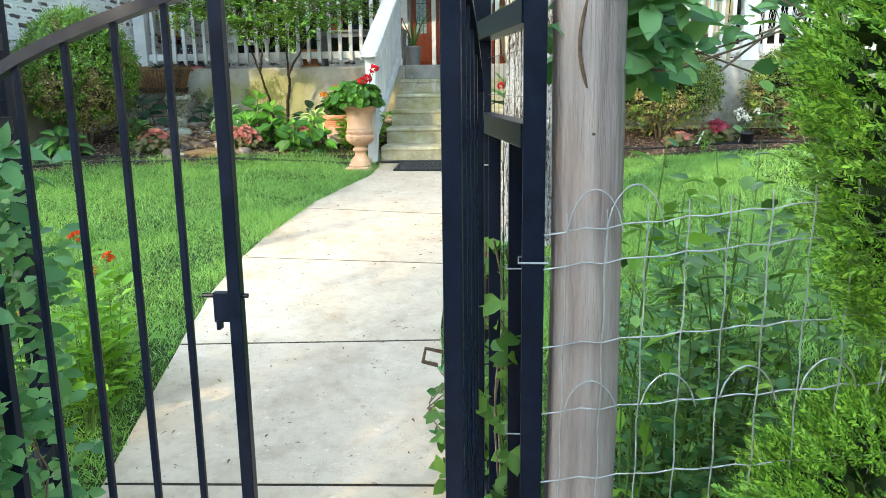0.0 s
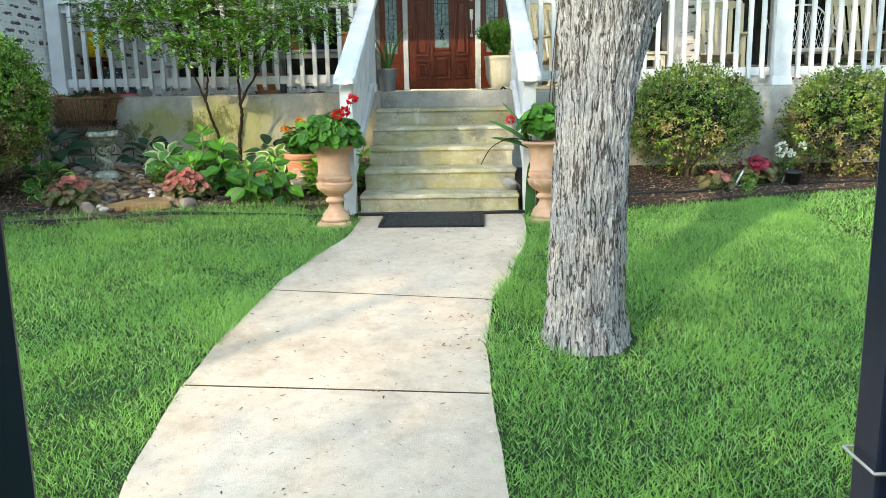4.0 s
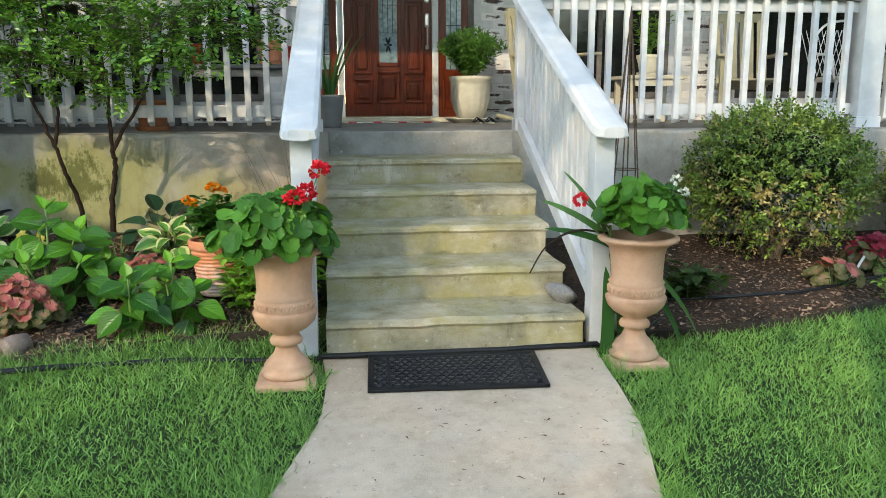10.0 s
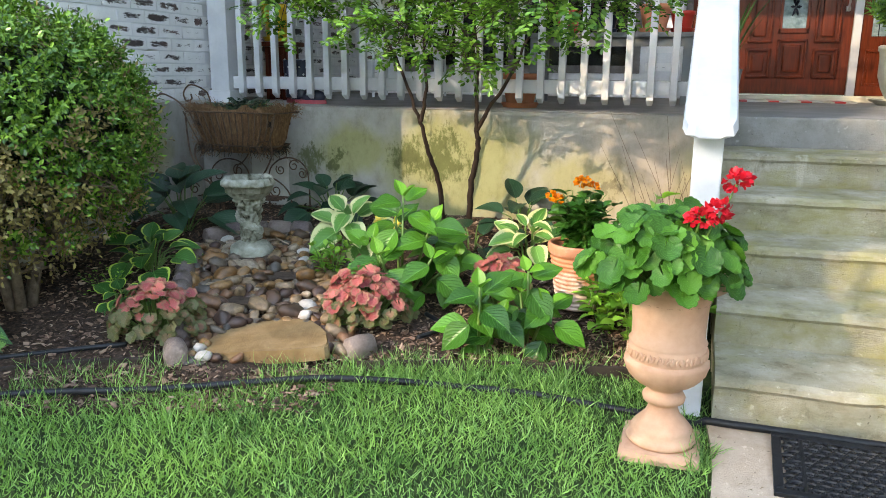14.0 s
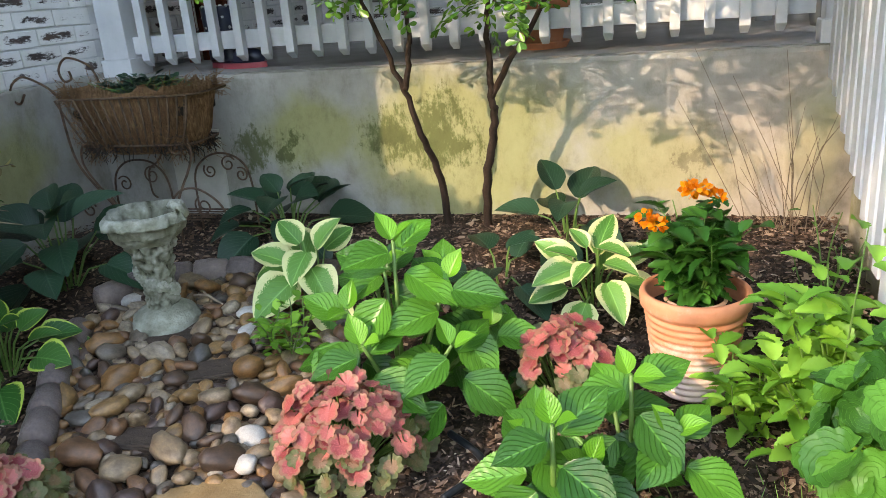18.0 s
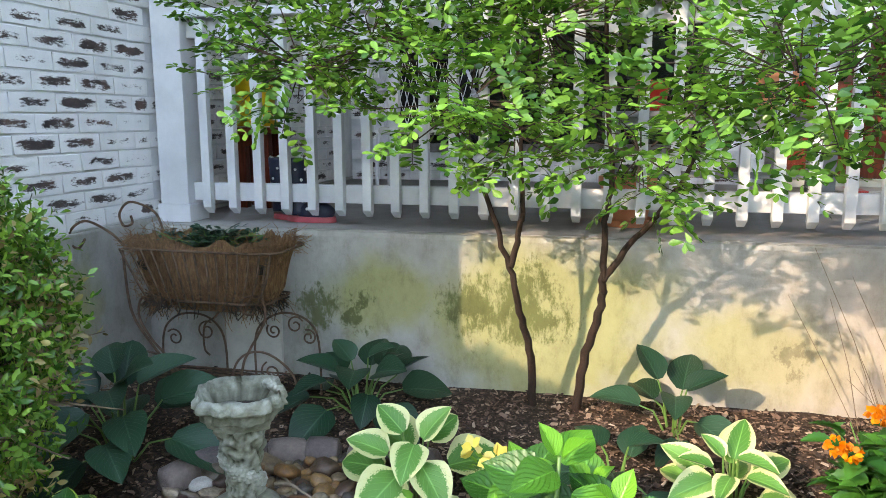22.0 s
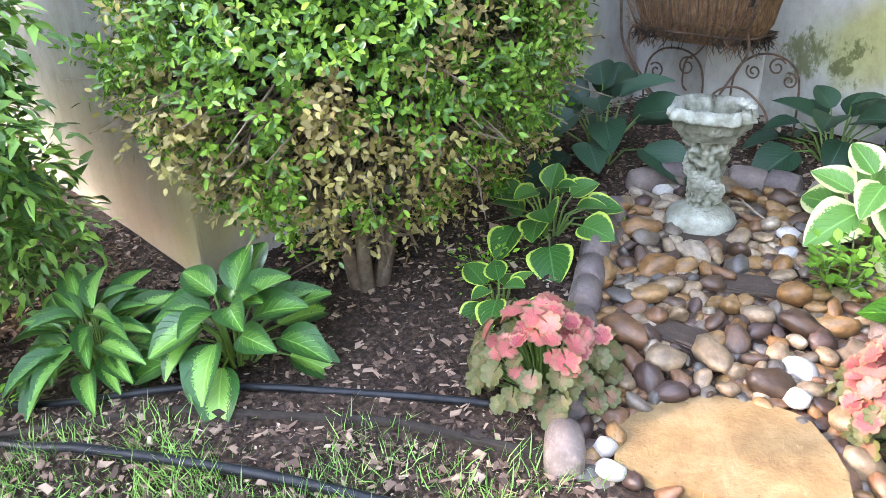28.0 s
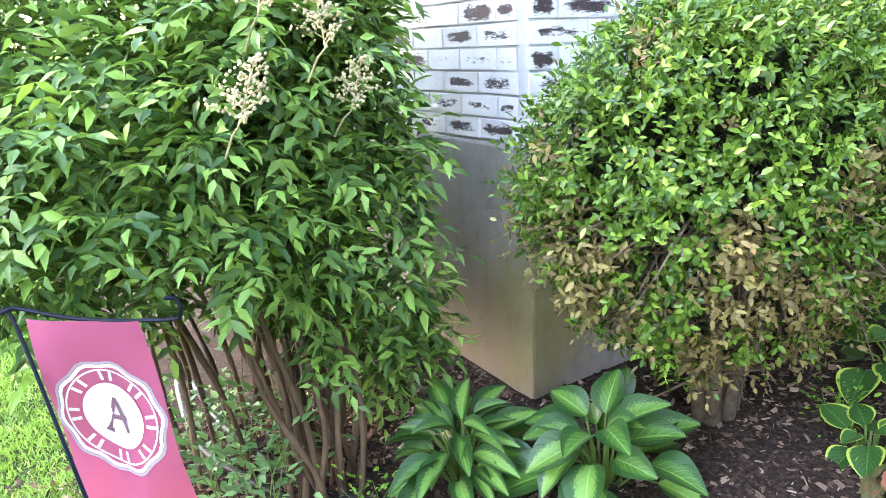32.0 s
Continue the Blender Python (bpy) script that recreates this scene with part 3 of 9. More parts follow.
HOSTA_BLUE = leafy("blue_hosta_leaf", (0.007, 0.03, 0.015), (0.02, 0.062, 0.032), 0.4, 0.08, ribs=9, per="object", rib_tone=0.2)
HOSTA_CREAM = leafy("cream_edged_hosta_leaf", (0.05, 0.17, 0.03), (0.14, 0.32, 0.07), 0.4, 0.16, (0.56, 0.56, 0.27), 1.0, ribs=7, per="object", edge_noise=0.75, rib_tone=0.15)
HOSTA_GOLD = leafy("gold_edged_hosta_leaf", (0.02, 0.1, 0.02), (0.06, 0.18, 0.04), 0.4, 0.2, (0.42, 0.55, 0.1), 0.93, ribs=7, per="object", edge_noise=0.25)
HOSTA_GREEN = leafy("green_hosta_leaf", (0.05, 0.175, 0.03), (0.19, 0.41, 0.085), 0.33, 0.2, (0.022, 0.1, 0.024), 0.92, ribs=6, per="object", edge_noise=0.9, spec=0.4)
HYDRANGEA_YOUNG = leafy("young_hydrangea_leaf", (0.07, 0.24, 0.02), (0.14, 0.37, 0.035), 0.32, 0.2, ribs=7, rib_bump=1.0, per="object", rib_tone=0.07)
HYDRANGEA = leafy("hydrangea_leaf", (0.012, 0.07, 0.01), (0.08, 0.26, 0.027), 0.32, 0.16, ribs=7, rib_bump=1.0, per="object", rib_tone=0.07)
GERANIUM = leafy("geranium_leaf", (0.018, 0.09, 0.012), (0.085, 0.26, 0.03), 0.42, 0.25, ribs=9, rib_bump=0.6, per="object")
HEUCHERA = leafy("heuchera_leaf", (0.2, 0.03, 0.035), (0.44, 0.12, 0.1), 0.45, 0.1, (0.24, 0.1, 0.065), 0.95, ribs=7, per="object", edge_noise=0.5, rib_tone=0.2)
HEUCHERA_OLD = leafy("heuchera_old_leaf", (0.08, 0.085, 0.03), (0.2, 0.095, 0.06), 0.45, 0.1, (0.08, 0.085, 0.03), 0.85, ribs=7, per="object", edge_noise=0.6, rib_tone=0.2)
HEUCHERA_DARK = leafy("crimson_heuchera_leaf", (0.16, 0.008, 0.025), (0.42, 0.04, 0.08), 0.4, 0.12, ribs=7, per="object", rib_tone=0.15)
TAG_WHITE = plain("plant_tag_plastic", (0.75, 0.75, 0.72), 0.4)
NURSERY_BLACK = plain("nursery_pot_plastic", (0.012, 0.012, 0.014), 0.5)
BLADE_LEAF = leafy("strap_leaf", (0.02, 0.09, 0.02), (0.08, 0.2, 0.05), 0.38, 0.2, per="object")
FERN = leafy("fern_leaf", (0.03, 0.12, 0.02), (0.13, 0.28, 0.05), 0.45, 0.35)
RED_PETAL = leafy("red_petal", (0.48, 0.004, 0.018), (0.7, 0.02, 0.035), 0.5, 0.2)
ZINNIA_PETAL = leafy("zinnia_petal", (0.6, 0.06, 0.01), (0.8, 0.12, 0.02), 0.5, 0.2)
ORANGE_PETAL = leafy("orange_petal", (0.75, 0.16, 0.005), (0.9, 0.3, 0.01), 0.5, 0.2)
WHITE_PETAL = leafy("white_petal", (0.7, 0.7, 0.66), (0.85, 0.85, 0.82), 0.5, 0.3)
YELLOW_PETAL = leafy("yellow_petal", (0.75, 0.6, 0.1), (0.85, 0.75, 0.3), 0.5, 0.3)
CREAM_BUD = plain("cream_bud", (0.56, 0.5, 0.3), 0.7)
STEM = plain("green_stem", (0.1, 0.2, 0.04), 0.5)


# ---- builders ----
def thing(name, loc, label, category, group="", kind="", turn=0.0):
    e = new(name)
    e.empty_display_size = 0.1
    e.matrix_basis = pose(*loc, 0, 0, turn)
    return tagged(e, label, category, group, kind)


def smooth(me, on=True):
    me.polygons.foreach_set("use_smooth", [on] * len(me.polygons))


def part(name, bm, material, parent=None, label="", soft=False):
    """Links a bmesh as one mesh object under its thing or part."""
    me = bpy.data.meshes.new(name)
    bmesh.ops.recalc_face_normals(bm, faces=bm.faces)
    bm.to_mesh(me)
    bm.free()
    me.materials.append(material)
    if soft:
        smooth(me)
    ob = new(name, me)
    ob.parent = parent
    return tagged(ob, label)


def placed(name, me, parent, m, label=""):
    ob = new(name, me)
    ob.parent = parent
    ob.matrix_basis = m
    return tagged(ob, label)


def box(bm, x0, x1, y0, y1, z0, z1, bevel=0.0, m=None):
    r = bmesh.ops.create_cube(bm, size=1.0)
    vs = r["verts"]
    for v in vs:
        v.co = Vector(((x0 + x1) / 2 + v.co.x * (x1 - x0), (y0 + y1) / 2 + v.co.y * (y1 - y0), (z0 + z1) / 2 + v.co.z * (z1 - z0)))
        if m is not None:
            v.co = m @ v.co
    if bevel:
        es = {e for v in vs for e in v.link_edges}
        bmesh.ops.bevel(bm, geom=list(es), offset=bevel, segments=2, affect="EDGES", profile=0.6)
    return bm


def boxed(*a, **k):
    return box(bmesh.new(), *a, **k)


def beam(a, b, w, h, bevel=0.004):
    """A bar of section w by h from a to b, its height kept upright."""
    a, b = Vector(a), Vector(b)
    d = (b - a)
    y = d.normalized()
    x = y.cross(Vector((0, 0, 1)))
    x = Vector((1, 0, 0)) if x.length < 1e-4 else x.normalized()
    z = x.cross(y)
    m = Matrix.Translation(a) @ Matrix((x, y, z)).transposed().to_4x4()
    return box(bmesh.new(), -w / 2, w / 2, 0, d.length, -h / 2, h / 2, bevel, m)


def tube(bm, pts, radii, segs=8, cap=True):
    pts = [Vector(p) for p in pts]
    if not hasattr(radii, "__len__"):
        radii = [radii] * len(pts)
    rings, side = [], None
    for i, p in enumerate(pts):
        d = (pts[min(i + 1, len(pts) - 1)] - pts[max(i - 1, 0)]).normalized()
        if side is None:
            side = d.orthogonal().normalized()
        side = (side - d * side.dot(d)).normalized()
        up = d.cross(side)
        rings.append([bm.verts.new(p + (side * math.cos(2 * math.pi * k / segs) + up * math.sin(2 * math.pi * k / segs)) * radii[i]) for k in range(segs)])
    for r0, r1 in zip(rings, rings[1:]):
        for k in range(segs):
            bm.faces.new((r0[k], r0[(k + 1) % segs], r1[(k + 1) % segs], r1[k]))
    if cap:
        bm.faces.new(rings[0][::-1])
        bm.faces.new(rings[-1])
    return bm


def lathe(profile, segs=40, flute=None, bm=None):
    """Turns (radius, height) pairs about z. flute: (z0, z1, count, depth)."""
    bm = bm or bmesh.new()
    rings = []
    for r, z in profile:
        ring = []
        for k in range(segs):
            a = 2 * math.pi * k / segs
            rr = r
            if flute and flute[0] <= z <= flute[1]:
                rr = r * (1 + flute[3] * abs(math.sin(a * flute[2] / 2)))
            ring.append(bm.verts.new((rr * math.cos(a), rr * math.sin(a), z)))
        rings.append(ring)
    for r0, r1 in zip(rings, rings[1:]):
        for k in range(segs):
            bm.faces.new((r0[k], r0[(k + 1) % segs], r1[(k + 1) % segs], r1[k]))
    bm.faces.new(rings[0][::-1])
    bm.faces.new(rings[-1])
    return bm


def curve_pts(pts, n=8):
    """A smooth line through the points."""
    pts = [Vector(p) for p in pts]
    out = []
    for i in range(len(pts) - 1):
        p0, p1, p2, p3 = pts[max(i - 1, 0)], pts[i], pts[i + 1], pts[min(i + 2, len(pts) - 1)]
        for k in range(n):
            t = k / n
            out.append(0.5 * ((2 * p1) + (p2 - p0) * t + (2 * p0 - 5 * p1 + 4 * p2 - p3) * t * t + (3 * p1 - p0 - 3 * p2 + p3) * t ** 3))
    return out + [pts[-1]]


def array_mesh(name, verts, faces, uvs, material, soft=True):
    """A mesh out of arrays; faces all of one size."""
    me = bpy.data.meshes.new(name)
    k = faces.shape[1]
    me.vertices.add(len(verts))
    me.vertices.foreach_set("co", verts.astype(np.float32).ravel())
    me.loops.add(faces.size)
    me.loops.foreach_set("vertex_index", faces.astype(np.int32).ravel())
    me.polygons.add(len(faces))
    me.polygons.foreach_set("loop_start", np.arange(0, faces.size, k, dtype=np.int32))
    if uvs is not None:
        me.uv_layers.new(name="UVMap")
        me.uv_layers[0].data.foreach_set("uv", uvs[faces.ravel()].astype(np.float32).ravel())
    me.materials.append(material)
    me.update(calc_edges=True)
    smooth(me, soft)
    return me


def blade(nu, nv, width, lift=0.15, droop=0.25, teeth=0.0, quilt=0):
    """A leaf one long and one wide: width(v) gives half the breadth at v along it."""
    vs, uv, fs = [], [], []
    for j in range(nv + 1):
        v = j / nv
        w = max(width(v), 0.004) * (1 + (teeth if j % 2 else -teeth))
        for i in range(nu + 1):
            u = 2 * i / nu - 1
            puff = 0.011 * abs(math.sin(math.pi * quilt * (v - 0.5 * abs(u) * w))) * min(1, 4 * abs(u)) if quilt else 0.0
            vs.append((u * w, v, lift * abs(u) * w - droop * v * v + puff))
            uv.append((u, v))
    for j in range(nv):
        for i in range(nu):
            a = j * (nu + 1) + i
            b = a + nu + 1
            fs += [(a, a + 1, b + 1), (a, b + 1, b)]
    return np.array(vs), np.array(fs), np.array(uv)


def lobed(lobes, depth, rings=3, segs=28, cup=0.25, gap=0.5):
    """A round lobed leaf whose stalk joins near its middle; one across."""
    vs, uv, fs = [(0, 0, 0)], [(0, 0)], []
    for r in range(1, rings + 1):
        for k in range(segs):
            a = gap / 2 + (2 * math.pi - gap) * k / (segs - 1) - math.pi / 2
            rad = 0.5 * r / rings * (1 - depth * (r / rings) * (1 - abs(math.cos(lobes * (a + math.pi / 2) / 2)) ** 0.55))
            z = cup * (r / rings) ** 2 * 0.3 + 0.014 * math.sin(2 * lobes * a) * (r / rings) ** 2 + 0.05 * math.sin(2 * a + 1) * (r / rings)
            vs.append((rad * math.cos(a), rad * math.sin(a), z))
            uv.append((r / rings, k / segs))
    for k in range(segs - 1):
        fs.append((0, 1 + k, 2 + k))
    for r in range(rings - 1):
        for k in range(segs - 1):
            a = 1 + r * segs + k
            fs += [(a, a + segs, a + segs + 1), (a, a + segs + 1, a + 1)]
    return np.array(vs), np.array(fs), np.array(uv)


OVAL = (np.array([(0, 0, 0), (0.42, 0.35, 0.08), (-0.42, 0.35, 0.08), (0, 0.4, 0), (0.36, 0.7, 0.05), (-0.36, 0.7, 0.05), (0, 1, -0.06)]),
        np.array([(0, 1, 3), (0, 3, 2), (3, 1, 4), (3, 5, 2), (3, 4, 6), (3, 6, 5)]), np.array([(0, 0), (1, .35), (-1, .35), (0, .4), (1, .7), (-1, .7), (0, 1)]))
LANCE = (np.array([(0, 0, 0), (0.5, 0.35, 0.06), (-0.5, 0.35, 0.06), (0, 0.35, 0), (0.3, 0.68, 0), (-0.3, 0.68, 0), (0, 1, -0.14)]), OVAL[1], OVAL[2])
SPOON = (np.array([(0, 0, 0), (0.3, 0.4, 0.05), (-0.3, 0.4, 0.05), (0, 0.5, 0), (0.46, 0.72, 0.06), (-0.46, 0.72, 0.06), (0.2, 0.96, 0), (-0.2, 0.96, 0), (0, 1, -0.03)]),
         np.array([(0, 1, 3), (0, 3, 2), (3, 1, 4), (3, 5, 2), (3, 4, 6), (3, 7, 5), (3, 6, 8), (3, 8, 7)]), np.array([(0, 0), (1, .4), (-1, .4), (0, .5), (1, .72), (-1, .72), (.5, .96), (-.5, .96), (0, 1)]))
KITE = (np.array([(0, 0, 0), (0.5, 0.5, 0.05), (0, 1, 0), (-0.5, 0.5, 0.05)]), np.array([(0, 1, 2), (0, 2, 3)]), np.array([(0, 0), (1, .5), (0, 1), (-1, .5)]))


def unit(a):
    return a / np.maximum(np.linalg.norm(a, axis=-1, keepdims=True), 1e-9)


def cloud_arrays(shape, P, D, N, L, W):
    tv, tf, tu = shape
    Y = unit(D)
    Z = unit(N - (N * Y).sum(1, keepdims=True) * Y)
    X = np.cross(Y, Z)
    n, k = len(P), len(tv)
    V = P[:, None, :] + tv[None, :, 0, None] * (W[:, None, None] * X[:, None, :]) + tv[None, :, 1, None] * (L[:, None, None] * Y[:, None, :]) + tv[None, :, 2, None] * (L[:, None, None] * Z[:, None, :])
    F = tf[None] + (np.arange(n) * k)[:, None, None]
    return V.reshape(-1, 3), F.reshape(-1, 3), np.tile(tu, (n, 1))


def cloud(name, shape, P, D, N, L, W, material, parent=None, label=""):
    """Many leaves of one shape as one mesh: at P, pointing along D, facing N."""
    ob = new(name, array_mesh(name, *cloud_arrays(shape, P, D, N, L, W), material))
    ob.parent = parent
    return tagged(ob, label)


def directions(n, up=0.0):
    d = rng.normal(size=(n, 3))
    d[:, 2] += up
    return unit(d)


def leaf_set(parent, me, mats, name="leaf"):
    for m in mats:
        placed(name, me, parent, m)


def facing(p, ahead, up, length, width):
    """A matrix that lays a unit leaf at p, along ahead, with its face to up."""
    y = Vector(ahead).normalized()
    z = Vector(up)
    z = (z - y * z.dot(y)).normalized()
    x = y.cross(z)
    return Matrix.Translation(p) @ Matrix((x * width, y * length, z * length)).transposed().to_4x4()


LIGHT = Vector((0.12, -0.55, 0.0))


def turned(p, ahead, up, length, width, pull=1.0):
    """As facing(), but the blade's face turns somewhat to the open, light side."""
    n = (Vector(up).normalized() + LIGHT * pull).normalized()
    a = Vector(ahead).normalized()
    a = a - n * a.dot(n)
    return facing(p, a, n, length, width)


def hump(a, b, v):
    u = min(1, max(0, (v - a) / (b - a)))
    return u * u * (3 - 2 * u)


def side_rise(x):
    """How far the lawn and the bed rise from the walk towards the house corner."""
    return np.interp(x, [-6.3, -5.3, -4.8, -4.55, -4.25, -1.7], [0.15, 0.158, 0.152, 0.16, 0.195, 0.0])


def ground_z(x, y):
    z = 0.1 * max(y, -40) - 0.03 + float(side_rise(x))
    if x < -1.4:
        k = hump(8.35, 9.4, y)
        z = z * (1 - k) + 1.05 * k
    if y > 12:
        z = min(z, 1.05)
    return z


# ---- ground, lawn, walk ----
def path_left(y):
    return float(np.interp(y, [-4, 1.0, 2.3, 3.17, 4.0, 4.71, 5.29, 6.1, 6.6, 7.05, 7.4, 7.7], [-1.1, -1.2, -1.38, -1.54, -1.68, -1.735, -1.71, -1.62, -1.5, -1.36, -1.32, -1.345]))


def path_right(y):
    return float(np.interp(y, [-4, 1.0, 2.36, 3.26, 3.7, 4.65, 5.15, 5.78, 6.21, 7.03, 7.7], [0.1, 0.05, -0.14, -0.315, -0.36, -0.395, -0.40, -0.345, -0.22, -0.05, -0.015]))


def bed_left(x):
    """Where the lawn ends before the planting, left of the steps."""
    return float(np.interp(x, [-9, -5.9, -5.2, -4.9, -4.6, -4.2, -3.74, -3.41, -2.9, -2.2, -1.75, -1.3], [5.75, 5.85, 5.95, 6.08, 6.3, 6.78, 7.17, 7.34, 7.52, 7.85, 8.0, 8.05]))


def bed_right(x):
    return float(np.interp(x, [-0.2, 0.43, 1.3, 2.0, 2.9, 5, 12], [7.8, 7.82, 7.95, 8.2, 8.45, 8.6, 8.8]))


def sheet(name, xs, ys, height, material):
    V = np.array([(x, y, height(x, y)) for y in ys for x in xs])
    nx = len(xs)
    F = np.array([(j * nx + i, j * nx + i + 1, (j + 1) * nx + i + 1, (j + 1) * nx + i) for j in range(len(ys) - 1) for i in range(nx - 1)])
    return new(name, array_mesh(name, V, F, None, material))


near_x = list(np.arange(-8, 8.01, 0.2))
near_y = list(np.arange(-4, 12.61, 0.2))
far = [-2500, -400, -80, -25, -12]
ground = sheet("ground", far + near_x + [-v for v in far[::-1]], far + near_y + [30, 100, 500, 2500], ground_z, LAWN_SOIL)
tagged(ground, "lawn thatch and soil under the grass", "ground", kind="structure")

joints = [(-4.0, 0), (0.9, 0), (2.33, 0.03), (3.46, 0.05), (4.68, -0.05), (5.86, -0.1), (7.72, 0.0)]
walk_thing = thing("pavement", (0, 0, 0), "pale concrete garden walk with tooled joints and small stains", "walkway", kind="structure")
for (y0, s0), (y1, s1) in zip(joints, joints[1:]):
    bm = bmesh.new()
    n, k = 14, 7
    rows = []
    for j in range(n + 1):
        row = []
        for i in range(k + 1):
            f = i / k
            ya = y0 + 0.0085 + s0 * (2 * f - 1)
            yb = y1 - 0.0085 + s1 * (2 * f - 1)
            y = ya + (yb - ya) * j / n
            xl, xr = path_left(y), path_right(y)
            edge = 0.002 if (i in (0, k) or j in (0, n)) else 0.0
            row.append((xl + (xr - xl) * f + (noise.noise((y * 3, f, 0)) * 0.012 if i in (0, k) else 0), y, ground_z(-1, y) + 0.022 - edge))
        rows.append(row)
    top = [[bm.verts.new(p) for p in row] for row in rows]
    low = [[bm.verts.new((p[0], p[1], p[2] - 0.1)) for p in row] for row in rows]
    for j in range(n):
        for i in range(k):
            bm.faces.new((top[j][i], top[j][i + 1], top[j + 1][i + 1], top[j + 1][i]))
    ring = [(0, i) for i in range(k)] + [(j, k) for j in range(n)] + [(n, i) for i in range(k, 0, -1)] + [(j, 0) for j in range(n, 0, -1)]
    for a, b in zip(ring, ring[1:] + ring[:1]):
        bm.faces.new((top[a[0]][a[1]], low[a[0]][a[1]], low[b[0]][b[1]], top[b[0]][b[1]]))
    part("slab", bm, CONCRETE, walk_thing)
for y0, s0 in joints[1:-1]:
    xl, xr = path_left(y0) + 0.01, path_right(y0) - 0.01
    bm = bmesh.new()
    bm.faces.new([bm.verts.new((x, y0 + s0 * f + d, ground_z(-1, y0 + s0 * f + d) + 0.0175)) for x, f, d in ((xl, -1, -0.012), (xr, 1, -0.012), (xr, 1, 0.012), (xl, -1, 0.012))])
    part("joint_soil", bm, SOIL, walk_thing, "dark dirt in the joint")


def bed_sheet(name, x0, x1, front, label):
    xs = np.arange(x0, x1 + 0.01, 0.09)
    V, nx, ny = [], len(xs), 40
    for j in range(ny + 1):
        for x in xs:
            f = front(x) - 0.36 * hump(-2.7, -3.1, x) * hump(-5.0, -4.7, x)
            back = 9.72 if x > -4.86 else 7.24
            y = f + (max(back, f + 0.3) - f) * j / ny
            V.append((x, y, ground_z(x, y) + 0.006 + 0.02 * hump(0, 0.25, y - f) + 0.012 * noise.noise((x * 6, y * 6, 1))))
    F = np.array([(j * nx + i, j * nx + i + 1, (j + 1) * nx + i + 1, (j + 1) * nx + i) for j in range(ny) for i in range(nx - 1)])
    return tagged(new(name, array_mesh(name, np.array(V), F, None, MULCH)), label, "planting bed", kind="structure")


bed_sheet("ground_bed", -9.0, -1.36, bed_left, "dark bark-mulch planting bed before the porch")
bed_sheet("ground_bed_east", -0.0, 8.0, bed_right, "dark bark-mulch planting bed under clipped bushes")

# ---- house, porch, steps ----
PZ = 1.755
FRONT = 9.7
bm = boxed(-12, -4.84, 7.22, 12.9, -0.6, 1.78, 0.012)
foundation = part("wall_foundation", bm, WALL)
tagged(foundation, "grey concrete house foundation with algae stains", "foundation", kind="structure")
bm = boxed(-11.99, -4.853, 7.233, 12.9, 1.776, 5.2)
brick_wall = part("wall_west", bm, MORTAR)
tagged(brick_wall, "whitewashed brick house wall with worn dark bricks", "wall", kind="structure")
bm = boxed(-4.84, 6.7, FRONT, 12.6, -0.4, PZ, 0.025)
porch = part("porch_slab", bm, WALL)
tagged(porch, "raised concrete porch with algae-stained face", "porch", kind="structure")
bm = boxed(-4.83, 6.7, FRONT + 0.02, 12.55, PZ + 0.001, PZ + 0.005)
tagged(part("floor", bm, PORCH), "worn grey concrete porch floor", "floor", kind="structure")
# back wall of the porch with its door and window openings
back = thing("wall_north", (0, 0, 0), "whitewashed brick back wall of the porch", "wall", kind="structure")
for x0, x1, z0, z1 in ((-4.84, -4.5, PZ, 4.4), (-4.5, -2.05, PZ, 1.98), (-4.5, -2.05, 3.9, 4.4), (-2.05, -1.66, PZ, 4.4), (-1.66, 0.1, 4.05, 4.4), (0.1, 0.75, PZ, 4.4), (0.75, 2.3, PZ, 2.0), (0.75, 2.3, 3.9, 4.4), (2.3, 3.1, PZ, 4.4), (3.1, 5.3, PZ, 2.0), (3.1, 5.3, 3.9, 4.4), (5.3, 6.49, PZ, 4.4)):
    part("wall_panel", boxed(x0, x1, 12.56, 12.9, z0, z1), MORTAR, back)
bm = boxed(-4.853, 6.9, 9.25, 12.9, 4.4, 4.5)
tagged(part("ceiling", bm, GREY_WOOD), "grey wooden porch ceiling", "ceiling", kind="structure")
bm = boxed(-12.4, 7.1, 9.1, 13.4, 4.52, 4.7)
tagged(part("roof", bm, GREY_WOOD), "grey shingled porch roof", "roof", kind="structure")
bm = boxed(6.5, 6.7, FRONT + 0.3, 12.9, PZ, 4.4)
tagged(part("wall_east", bm, MORTAR), "plain end wall of the porch", "wall", kind="structure")
part("fascia", boxed(-4.85, 6.9, 9.7, 9.86, 4.1, 4.4, 0.01), PAINT, back)

